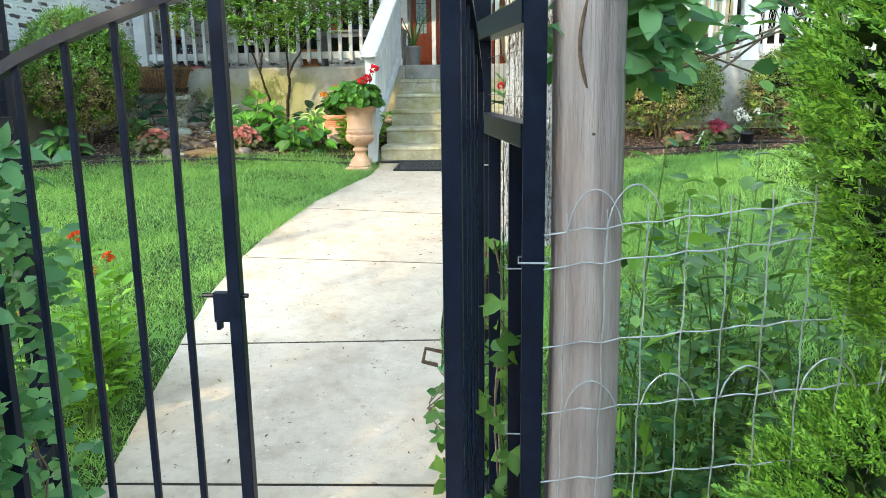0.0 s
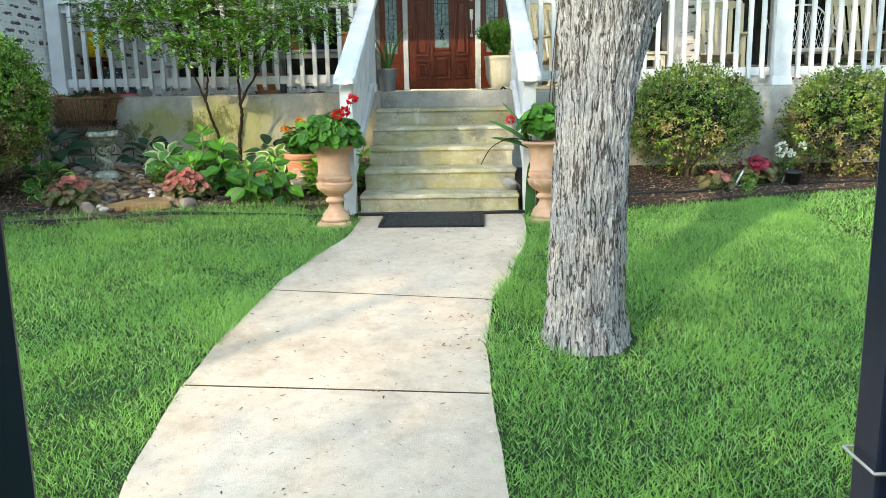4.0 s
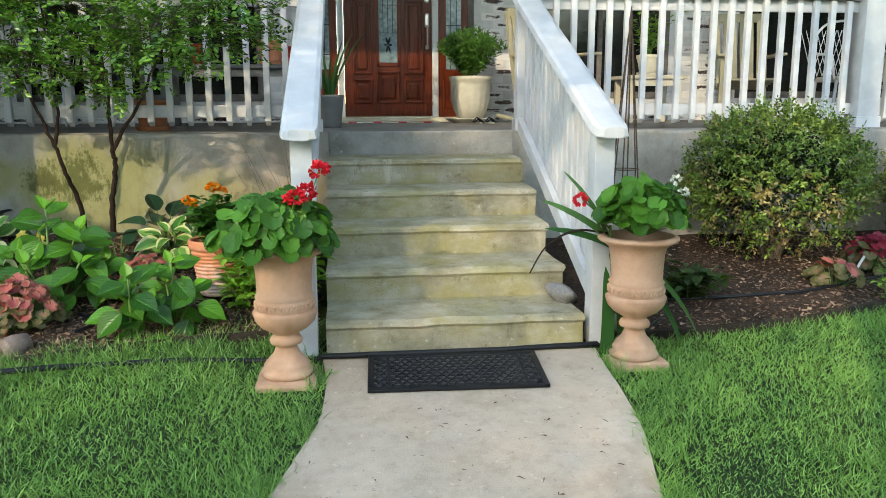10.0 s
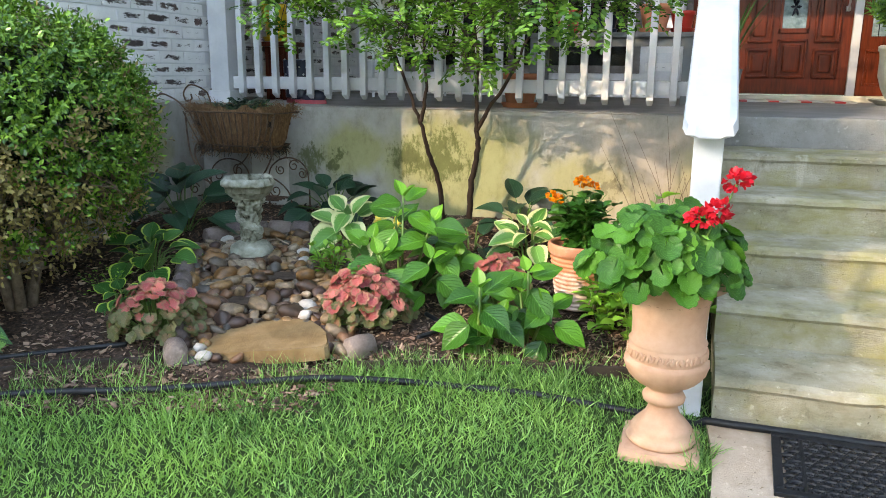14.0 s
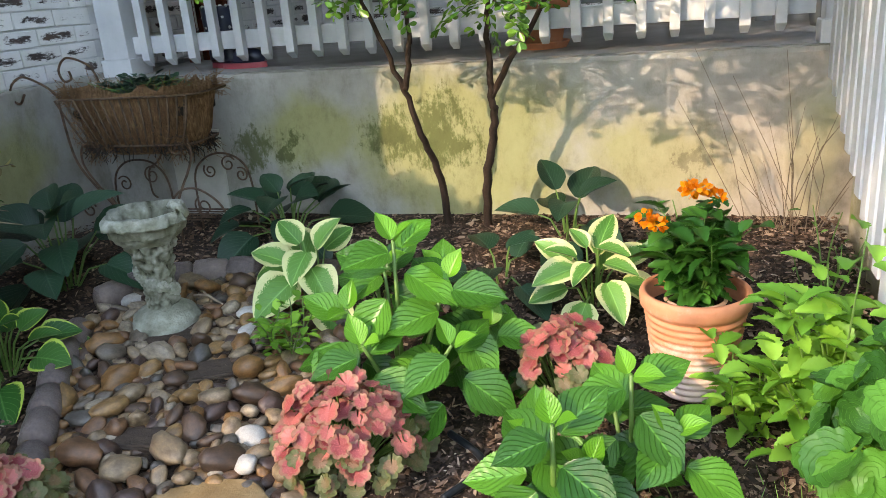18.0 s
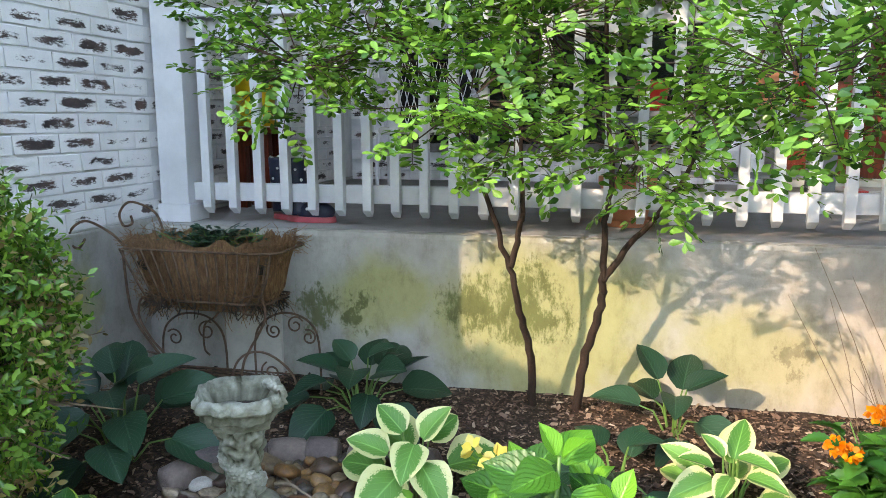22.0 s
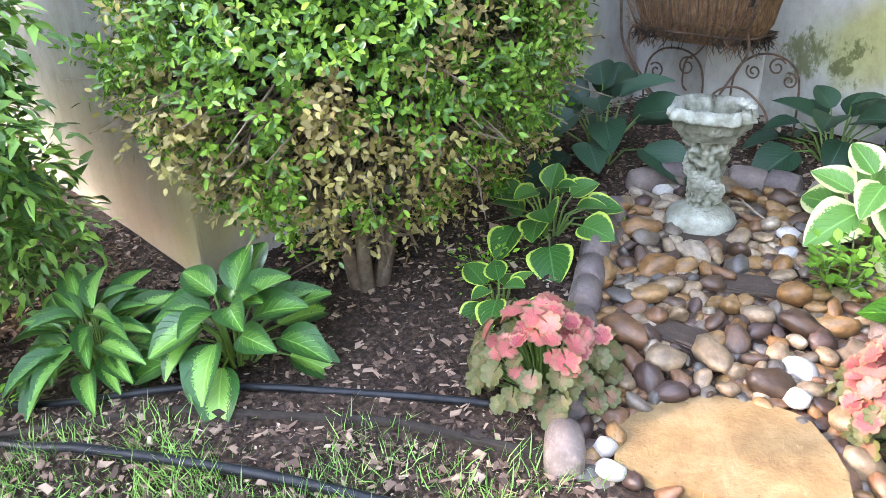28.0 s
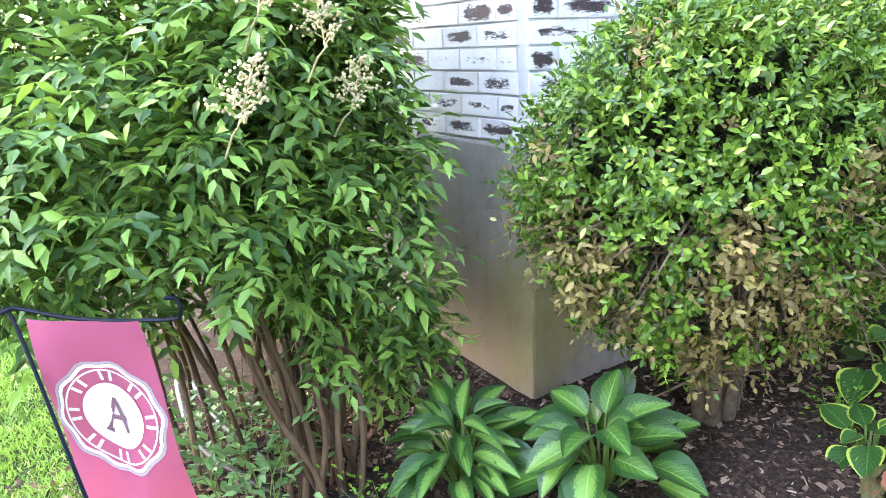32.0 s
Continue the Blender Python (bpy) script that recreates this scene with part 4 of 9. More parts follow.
# concrete steps
stairs = thing("stairs", (-0.68, 7.72, 0.72), "mossy poured concrete steps up to the porch", "steps", kind="structure")
rise, run = (PZ - 0.755) / 6, (FRONT - 7.76) / 5
for i in range(5):
    z1 = 0.755 + rise * (i + 1)
    y0 = 7.76 + run * i
    bm = bmesh.new()
    n = 26
    w0, w1 = -1.33 - 0.004 * i, -0.05 + 0.012 * (i > 2) + 0.004 * i
    prof = [(0.03, 0.3), (0.012, z1 - 0.045), (0.0, z1 - 0.03), (0.006, z1 - 0.012), (0.03, z1), (run * 0.5, z1 + 0.002), (FRONT - y0, z1 + 0.004)]
    cols = []
    for k in range(n + 1):
        col = []
        for q, (dy, z) in enumerate(prof):
            x = w0 + (w1 - w0) * k / n - (0.05 * abs(noise.noise((q * 1.7, i * 3.1, 8))) if k == n else 0)
            wob = noise.noise((x * 5, z * 7, i * 3)) * 0.008
            chip = max(0, noise.noise((x * 16, i * 9.1, 4)) - 0.35) * 0.03
            col.append(bm.verts.new((x + 0.68, y0 + dy + wob + (chip if 0.0 <= dy < 0.02 else 0) - 7.72, (z if z != 0.3 else 0.6) + (wob * 0.4 if z > 0.5 else 0) - 0.72)))
        cols.append(col)
    for a, b in zip(cols, cols[1:]):
        for q in range(len(prof) - 1):
            bm.faces.new((a[q], b[q], b[q + 1], a[q + 1]))
    for col in (cols[0], cols[-1]):
        end = bm.verts.new((col[-1].co.x, col[-1].co.y, 0.6 - 0.72))
        bm.faces.new(col + [end])
    part("step", bm, STEP, stairs)
bm = boxed(-1.34, -0.02, FRONT - 0.012, FRONT + 0.1, PZ - rise, PZ + 0.006, 0.012)
tagged(part("stair_landing_edge", bm, LANDING), "grey concrete nosing at the porch edge", "step", kind="structure")


# ---- porch railing ----
def picket_mesh(w, d, z0, z1):
    bm = bmesh.new()
    box(bm, -w / 2, w / 2, -d / 2, d / 2, z0 + 0.03, z1, 0.003)
    vs = [bm.verts.new(p) for p in ((-w / 2, -d / 2, z0 + 0.031), (w / 2, -d / 2, z0 + 0.031), (w / 2, d / 2, z0 + 0.031), (-w / 2, d / 2, z0 + 0.031), (-w / 2 + 0.006, d / 2, z0), (w / 2 - 0.006, d / 2, z0))]
    for f in ((0, 1, 5, 4), (0, 4, 3), (1, 2, 5), (2, 3, 4, 5), (0, 3, 2, 1)):
        bm.faces.new([vs[i] for i in f])
    me = bpy.data.meshes.new("picket")
    bmesh.ops.recalc_face_normals(bm, faces=bm.faces)
    bm.to_mesh(me)
    bm.free()
    me.materials.append(PAINT)
    return me


PICKET = picket_mesh(0.042, 0.04, 1.80, 2.70)
RAIL_Y = 9.88


def railing(x0, x1, offset):
    r = thing("porch_railing", ((x0 + x1) / 2, RAIL_Y, PZ), "white painted wooden porch railing with square pickets", "railing", "porch railings")
    cx = (x0 + x1) / 2
    part("bottom_rail", boxed(x0 - cx, x1 - cx, -0.02, 0.02, 1.86 - PZ, 1.945 - PZ, 0.004), PAINT, r)
    part("top_rail", boxed(x0 - cx, x1 - cx, -0.02, 0.02, 2.62 - PZ, 2.70 - PZ, 0.004), PAINT, r)
    part("cap_rail", boxed(x0 - cx, x1 - cx, -0.085, 0.055, 2.705 - PZ, 2.745 - PZ, 0.008), PAINT, r)
    x = x0 + offset
    while x < x1 - 0.02:
        placed("picket", PICKET, r, pose(x - cx, -0.043, -PZ, 0, 0, 0))
        x += 0.1335
    return r


railing(-4.655, -1.50, 0.09)
railing(0.12, 2.68, 0.06)
railing(2.86, 6.4, 0.09)


def porch_post(x, w=0.15, y=RAIL_Y):
    p = thing("porch_post", (x, y, PZ), "white painted square porch post", "post", "porch posts")
    part("shaft", boxed(-w / 2, w / 2, -w / 2, w / 2, 0, 4.4 - PZ, 0.006), PAINT, p)
    part("base_trim", boxed(-w / 2 - 0.012, w / 2 + 0.012, -w / 2 - 0.012, w / 2 + 0.012, 0.002, 0.09, 0.006), PAINT, p)
    return p


porch_post(-4.73)
porch_post(-1.44, 0.1, 9.76)
porch_post(0.055, 0.1, 9.76)
porch_post(2.77, 0.18, 9.86)
porch_post(6.48)


def stair_rail(x, label, out):
    r = thing("stair_rail", (x, 7.84, 0.73), label, "handrail", "stair handrails")
    y0, y1 = 0.0, 9.72 - 7.84
    zt0, zt1 = 1.86 - 0.73, 2.70 - 0.73
    part("newel_post", boxed(-0.05, 0.05, -0.05, 0.05, -0.05, zt0 - 0.03, 0.006), PAINT, r)
    bm = bmesh.new()
    s = (zt1 - zt0) / (y1 - y0)
    prof = [(-0.09, 0.0), (-0.082, 0.035), (-0.06, 0.043), (0.06, 0.043), (0.082, 0.035), (0.09, 0.0), (0.06, -0.008), (-0.06, -0.008)]
    rows = []
    for yy in (-0.17, -0.155, -0.1, y1):
        k = 0.55 if yy == -0.17 else (0.85 if yy == -0.155 else 1)
        rows.append([bm.verts.new((px * k, yy, zt0 + s * max(yy, -0.14) + pz)) for px, pz in prof])
    for a, b in zip(rows, rows[1:]):
        for q in range(8):
            bm.faces.new((a[q], a[(q + 1) % 8], b[(q + 1) % 8], b[q]))
    bm.faces.new(rows[0])
    bm.faces.new(rows[-1][::-1])
    part("handrail", bm, PAINT, r)
    part("upper_board", beam((0, -0.02, zt0 - 0.07), (0, y1, zt1 - 0.07), 0.035, 0.09), PAINT, r)
    part("lower_board", beam((0, 0.03, 0.24), (0, y1, 0.24 + zt1 - zt0), 0.04, 0.09), PAINT, r)
    n = 17
    for i in range(n):
        y = 0.12 + i * (y1 - 0.2) / (n - 1)
        zl, zh = 0.1 + s * y, zt0 + s * y - 0.03
        part("baluster", boxed(min(out * 0.022, out * 0.05), max(out * 0.022, out * 0.05), y - 0.036, y + 0.036, zl, zh, 0.003), PAINT, r)
    return r


stair_rail(-1.42, "white painted stair handrail with flat cap and newel post", -1)
stair_rail(0.03, "white painted stair handrail with flat cap and newel post", 1)


# ---- front door ----
def front_door():
    d = thing("front_door", (-0.765, 12.55, PZ), "red-brown stained wooden panel door with leaded glass strip", "door")
    w = 0.46
    part("slab", boxed(-w, w, 0.0, 0.05, 0.06, 2.12, 0.004), MAHOGANY, d)
    # framed panels, low to high
    panels = [(-0.37, -0.17, 0.2, 0.45), (-0.12, 0.12, 0.2, 0.53), (0.17, 0.37, 0.2, 0.45), (-0.37, -0.17, 0.5, 1.25), (0.17, 0.37, 0.5, 1.25), (-0.37, -0.17, 1.32, 2.02), (0.17, 0.37, 1.32, 2.02)]
    for x0, x1, z0, z1 in panels:
        bm = bmesh.new()
        for a, b, c, e in ((x0, x1, z0, z0 + 0.022), (x0, x1, z1 - 0.022, z1), (x0, x0 + 0.022, z0, z1), (x1 - 0.022, x1, z0, z1)):
            box(bm, a, b, -0.026, 0.004, c, e, 0.007)
        mo = part("panel_moulding", bm, MAHOGANY, d)
        part("raised_panel", boxed(x0 + 0.048, x1 - 0.048, -0.022, 0.004, z0 + 0.048, z1 - 0.048, 0.018), MAHOGANY, d)
    part("glass", boxed(-0.095, 0.095, -0.008, 0.004, 0.62, 1.95), LEADED, d, "leaded frosted glass strip")
    bm = bmesh.new()
    for a, b, c, e in ((-0.12, 0.12, 0.58, 0.62), (-0.12, 0.12, 1.95, 1.99), (-0.12, -0.095, 0.58, 1.99), (0.095, 0.12, 0.58, 1.99)):
        box(bm, a, b, -0.02, 0.004, c, e, 0.005)
    part("glass_frame", bm, MAHOGANY, d)
    bm = bmesh.new()
    for x in (-0.05, 0.0, 0.05):
        box(bm, x - 0.003, x + 0.003, -0.012, -0.006, 0.92, 1.95)
    for z in (0.92, 1.2, 1.5, 1.75):
        box(bm, -0.095, 0.095, -0.012, -0.006, z - 0.003, z + 0.003)
    for k in range(6):
        a = math.pi * 2 * k / 6
        tube(bm, [(0.045 * math.cos(a) * q, -0.01, 0.8 + 0.09 * math.sin(a) * q) for q in (0.1, 0.6, 1)], [0.006, 0.012, 0.003], 5)
    part("lead_came", bm, BLACK, d)
    hd = bmesh.new()
    box(hd, 0.385, 0.43, -0.03, 0.0, 0.98, 1.12, 0.012)
    tube(hd, curve_pts([(0.408, -0.03, 1.0), (0.408, -0.07, 0.96), (0.408, -0.07, 0.82), (0.408, -0.03, 0.78)], 5), 0.009, 8)
    box(hd, 0.39, 0.426, -0.03, 0.0, 0.755, 0.8, 0.008)
    hd2 = lathe([(0.026, 0), (0.026, 0.02), (0.015, 0.028)], 16)
    for v in hd2.verts:
        v.co = Vector((v.co.x + 0.408, -v.co.z, v.co.y + 1.25))
    part("handle", hd, NICKEL, d, "brushed nickel handle set")
    part("deadbolt", hd2, NICKEL, d)
    return d


def leaded_glass():
    m, nt, ln, bs = nodes_of("leaded_glass")
    co = nt.new("ShaderNodeTexCoord").outputs["Object"]
    rp = ramp_of(nt, [(0.3, (0.08, 0.13, 0.15)), (0.6, (0.2, 0.28, 0.3)), (0.8, (0.34, 0.4, 0.42))])
    ln.new(noise_of(nt, ln, co, 22, 3).outputs[0], rp.inputs[0])
    ln.new(rp.outputs[0], bs.inputs["Base Color"])
    bp = nt.new("ShaderNodeBump")
    bp.inputs["Strength"].default_value = 0.4
    ln.new(noise_of(nt, ln, co, 80, 2).outputs[0], bp.inputs["Height"])
    ln.new(bp.outputs[0], bs.inputs["Normal"])
    bs.inputs["Roughness"].default_value = 0.12
    return m


LEADED = leaded_glass()
front_door()
trim = thing("door_frame", (-0.765, 12.55, PZ), "white door jambs with stained sidelights", "door frame", kind="structure")
for x in (-0.495, 0.495):
    part("jamb", boxed(x - 0.033, x + 0.033, -0.03, 0.1, 0.0, 2.16, 0.006), PAINT, trim)
for s in (-1, 1):
    c = s * 0.69
    sl = part("sidelight", boxed(c - 0.16, c + 0.16, -0.005, 0.05, 0.0, 2.16, 0.004), MAHOGANY, trim, "stained wooden sidelight panel")
    part("pane", boxed(c - 0.08, c + 0.08, -0.012, -0.006, 0.55, 1.98), LEADED, sl)
    bm = bmesh.new()
    for x in (-0.03, 0.03):
        box(bm, c + x - 0.003, c + x + 0.003, -0.017, -0.012, 0.55, 1.98)
    for z in (0.7, 1.0, 1.3, 1.6):
        box(bm, c - 0.08, c + 0.08, -0.017, -0.012, z - 0.003, z + 0.003)
    part("lead_came", bm, BLACK, sl)
    bm = bmesh.new()
    for a, b, z0, z1 in ((c - 0.11, c + 0.11, 0.14, 0.16), (c - 0.11, c + 0.11, 0.42, 0.44), (c - 0.11, c - 0.09, 0.14, 0.44), (c + 0.09, c + 0.11, 0.14, 0.44)):
        box(bm, a, b, -0.016, -0.004, z0, z1, 0.004)
    part("panel_moulding", bm, MAHOGANY, sl)
    part("outer_jamb", boxed(s * 0.875 - 0.03, s * 0.875 + 0.03, -0.03, 0.1, 0.0, 2.16, 0.006), GREY_WOOD, trim)
part("head", boxed(-0.95, 0.95, -0.03, 0.1, 2.165, 2.3, 0.006), PAINT, trim)
part("threshold", boxed(-0.9, 0.9, -0.16, 0.05, 0.002, 0.055, 0.008), CREAM_PAINT, trim)

for i, (x0, x1, z0) in enumerate(((-4.5, -2.05, 1.98), (0.75, 2.3, 2.0), (3.1, 5.3, 2.0)), 1):
    w = thing("window_%d" % i, ((x0 + x1) / 2, 12.56, z0), "dark paned window with white frame", "window", kind="structure")
    h, hw = 3.9 - z0, (x1 - x0) / 2
    for a, b, c, e in ((-hw, hw, 0, 0.07), (-hw, hw, h - 0.07, h), (-hw, -hw + 0.07, 0.07, h - 0.07), (hw - 0.07, hw, 0.07, h - 0.07), (-0.025, 0.025, 0.07, h - 0.07)):
        part("window_frame", boxed(a, b, -0.02, 0.06, c, e, 0.005), GREY_WOOD, w)
    for a, b in ((-hw + 0.07, -0.025), (0.025, hw - 0.07)):
        part("pane", boxed(a, b, 0.02, 0.03, 0.07, h - 0.07), DARK_IN, w)


# ---- oak ----
def oak_tree():
    t = thing("oak_tree", (0.075, 5.25, ground_z(0.1, 5.25)), "large oak with deeply furrowed grey bark", "tree")
    spine = [(0.015, 0, -0.12), (0.015, 0, 0.15), (0.025, 0.02, 0.6), (0.045, 0.03, 1.1), (0.085, 0.05, 1.6), (0.14, 0.06, 2.0)]
    n, segs = 230, 260
    pts = curve_pts(spine, n // 5)
    rad = lambda z: float(np.interp(z, [-0.12, 0.02, 0.2, 0.7, 1.2, 1.55, 1.8, 2.0], [0.235, 0.205, 0.19, 0.18, 0.18, 0.2, 0.242, 0.28]))

    def furrow(a, z, r):
        p = Vector((math.cos(a) * 7.6, math.sin(a) * 7.6, z * 7.5))
        p += Vector((noise.noise(p * 0.9), noise.noise(p * 0.9 + Vector((9, 0, 0))), 0)) * 0.7
        d = noise.voronoi(p)[0]
        ridge = min(1, max(0, (d[1] - d[0]) * 2.2)) ** 0.7 * (0.75 + 0.25 * noise.noise(p * 2))
        return ridge

    V, F = [], []
    for j, p in enumerate(pts):
        z = p.z
        r = rad(z)
        for k in range(segs):
            a = 2 * math.pi * k / segs
            f = furrow(a, z, 0.2)
            rr = r + 0.004 - 0.018 * (1 - f) + 0.006 * noise.noise((math.cos(a) * 30, math.sin(a) * 30, z * 22)) + 0.012 * noise.noise((math.cos(a) * 2, math.sin(a) * 2, z * 1.5))
            flare = 1 + 0.12 * max(0, 0.16 - z) / 0.16 * (0.4 + 0.6 * max(0, math.sin(a * 5 + 1)))
            ox = 1 + 0.25 * hump(1.3, 2.0, z) * abs(math.cos(a)) + 0.3 * hump(0.9, 1.9, z) * max(0, math.cos(a))
            V.append((p.x + rr * flare * ox * math.cos(a), p.y + rr * flare * math.sin(a), z))
    m = len(pts)
    F = np.array([(j * segs + k, j * segs + (k + 1) % segs, (j + 1) * segs + (k + 1) % segs, (j + 1) * segs + k) for j in range(m - 1) for k in range(segs)])
    ob = new("trunk", array_mesh("trunk", np.array(V), F, None, BARK))
    ob.parent = t
    limbs = [[(0.0, 0.04, 1.75), (-0.12, 0.0, 2.15), (-0.3, -0.15, 3.0), (-0.9, -0.6, 4.6), (-1.6, -1.4, 6.2)], [(0.3, 0.06, 1.75), (0.42, 0.1, 2.2), (0.75, 0.3, 3.0), (1.5, 0.9, 4.4), (2.6, 1.6, 5.8)], [(0.16, 0.06, 1.9), (0.2, 0.2, 2.6), (0.3, 0.9, 4.0), (0.6, 1.6, 5.6)]]
    for L in limbs:
        pl = curve_pts(L, 14)
        V = []
        for j, p in enumerate(pl):
            r = 0.2 * (1 - 0.8 * j / (len(pl) - 1))
            for k in range(64):
                a = 2 * math.pi * k / 64
                q = Vector((math.cos(a) * 5, math.sin(a) * 5, p.z * 6))
                d = noise.voronoi(q)[0]
                rr = r * (1 - 0.09 * (1 - min(1, (d[1] - d[0]) * 2.6)))
                V.append((p.x + rr * math.cos(a), p.y + rr * math.sin(a), p.z))
        F = np.array([(j * 64 + k, j * 64 + (k + 1) % 64, (j + 1) * 64 + (k + 1) % 64, (j + 1) * 64 + k) for j in range(len(pl) - 1) for k in range(64)])
        ob = new("limb", array_mesh("limb", np.array(V), F, None, BARK))
        ob.parent = t
    # unseen side limb, added to carry the clumps that dapple rails and steps
    pl = curve_pts([(-0.3, -0.15, 2.9), (-1.2, -0.7, 3.6), (-2.4, -1.3, 4.0), (-3.6, -1.7, 4.3)], 10)
    bm = bmesh.new()
    tube(bm, pl, [0.11 - 0.003 * j for j in range(len(pl))], 12)
    part("limb", bm, BARK, t)
    # crown of small leaf clumps, high above the walk and out of view
    P = []
    # clumps placed toward the sun so their shade dapples rails and steps
    for count, x0, x1, z0, z1 in ((12, -3.55, -2.85, 4.35, 5.3), (24, -4.75, -3.5, 3.2, 4.8), (10, -4.85, -4.0, 4.35, 5.3), (10, -2.9, -2.0, 3.9, 4.9)):
        for k in range(count):
            c = np.array((rng.uniform(x0, x1), rng.uniform(-2.4, -0.3), rng.uniform(z0, z1)))
            P.append(c + rng.normal(size=(95, 3)) * (0.16, 0.16, 0.1))
    for c in [(-1.2, -0.8, 5.8), (0.4, 1.4, 6.0), (2.2, 1.2, 5.8), (-0.2, -1.6, 6.6), (1.2, -0.6, 6.6), (3.2, 0.2, 6.2), (-2.4, -1.8, 6.4), (1.6, 2.6, 6.4), (2.8, -1.6, 6.6), (0.6, -0.4, 7.4)]:
        P.append(np.array(c) + rng.normal(size=(600, 3)) * (0.75, 0.75, 0.4))
    # extra clumps added to block overhead sky on the right
    for k in range(34):
        c = np.array((rng.uniform(-1.6, 4.6), rng.uniform(-2.6, 3.2), rng.uniform(4.7, 7.2)))
        P.append(c + rng.normal(size=(420, 3)) * (0.5, 0.5, 0.3))
    P = np.concatenate(P)
    n = len(P)
    cloud("crown", KITE, P, directions(n), directions(n, 0.6), rng.uniform(0.06, 0.11, n), rng.uniform(0.04, 0.065, n), OAK_LEAF, t)
    return t


oak_tree()


# ---- clipped bushes ----
def bush(loc, radii, n, label, size=0.03, group="", stems=5, dry=0.12, twig_low=60, under=0.45, bare=-0.75, base=None, leaf=None):
    """A clipped bush: leafy shoots in an uneven shell over inner leaves coloured dark as shade, thin and twiggy below,
    on branching stems.
    """
    bx, by = base or loc[:2]
    gz = ground_z(bx, by)
    b = thing("bush", (bx, by, gz), label, "bush", group)
    c = np.array((loc[0] - bx, loc[1] - by, loc[2] - gz))
    R = np.array(radii)

    def shell(k, lo, hi):
        u = unit(rng.normal(size=(k, 3)))
        u = u[rng.random(k) < np.where(u[:, 2] < -0.3, under, 1.0)]
        u = u[(u[:, 2] > bare) | (rng.random(len(u)) < 0.3)]
        lump = np.array([noise.noise(Vector(v) * 2.6 + Vector(loc)) * 0.09 + noise.noise(Vector(v) * 8 + Vector(loc)) * 0.08 for v in u])
        r = (1 + lump) * (1 + 0.08 * (np.abs(u).max(1) - 0.7)) * rng.uniform(lo, hi, len(u))
        return u, u * R * r[:, None] + c

    def shoots(u, P, material, name, note="", per=11):
        k = len(u)
        A = unit(u * 0.8 + directions(k) * 0.75 + (0, 0, 0.25))
        ln_ = rng.uniform(2.0, 4.2, k) * size
        side = unit(np.cross(A, directions(k)))
        other = np.cross(A, side)
        pp, dd, nn = [], [], []
        for q in range(per):
            f = 0.05 + 0.95 * q / (per - 1)
            sg = 1 if q % 2 else -1
            s_ = side if (q // 2) % 2 else other
            last = q == per - 1
            pp.append(P + A * (ln_ * f)[:, None])
            dd.append(A * (1.0 if last else 0.55) + (0 if last else sg) * s_ + rng.normal(size=(k, 3)) * 0.2)
            nn.append(A * 0.5 + u * 0.6 + (0, 0, 0.4) + rng.normal(size=(k, 3)) * 0.35)
        pp, dd, nn = np.concatenate(pp), np.concatenate(dd), np.concatenate(nn)
        L = rng.uniform(0.7, 1.3, len(pp)) * size
        tagged(cloud(name, OVAL, pp, dd, nn, L, L * rng.uniform(0.46, 0.6, len(pp)), material, b), note)

    u, P = shell(n // 11, 0.8, 0.97)
    old = np.array([noise.noise(Vector(v) * 3 + Vector((5, 2, 0))) for v in u]) + rng.normal(size=len(u)) * 0.18 - 0.35 * u[:, 2] > 0.42 - dry
    shoots(u[~old], P[~old], leaf or BOX_LEAF, "foliage")
    if old.any():
        shoots(u[old], P[old], DRY_LEAF, "old_foliage", "yellowed old leaves", 7)
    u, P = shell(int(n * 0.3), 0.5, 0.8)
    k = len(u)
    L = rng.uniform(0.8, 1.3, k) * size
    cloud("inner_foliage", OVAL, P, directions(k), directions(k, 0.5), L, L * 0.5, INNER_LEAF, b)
    bm = bmesh.new()
    for k in range(stems):
        a = 2 * math.pi * k / stems + 0.5
        p = [Vector((0.03 * math.cos(a), 0.03 * math.sin(a), -0.03))]
        for q in range(1, 6):
            f = q / 5
            p.append(Vector((c[0] * f + R[0] * 0.6 * f * math.cos(a) + 0.05 * noise.noise((k, q, 0)), c[1] * f + R[1] * 0.6 * f * math.sin(a) + 0.05 * noise.noise((k, q, 3)), (c[2] - 0.1) * f ** 0.8)))
        sb = bmesh.new()
        tube(sb, p, [0.028, 0.021, 0.017, 0.013, 0.01, 0.006], 8)
        part("stem", sb, TWIG, b, soft=True)
        for s in range(9):
            st = p[1 + s % 5]
            e = st + Vector((rng.normal() * 0.1, rng.normal() * 0.1, rng.normal() * 0.08))
            tube(bm, [st, (st + e) / 2 + Vector((0.02, 0.01, 0.03)), e], [0.007, 0.005, 0.002], 5)
    for s in range(twig_low):
        u = unit(rng.normal(size=3))
        u[2] = -abs(u[2]) * 0.8
        st = Vector(u * R * 0.55 + c)
        e = Vector(u * R * rng.uniform(0.85, 1.08) + c) + Vector(rng.normal(size=3) * 0.05)
        tube(bm, [st, (st + e) / 2 + Vector(rng.normal(size=3) * 0.03), e], [0.005, 0.0035, 0.0015], 4)
    tagged(part("twig_mass", bm, TWIG, b), "bare grey-brown twigs", kind="stuff")
    return b


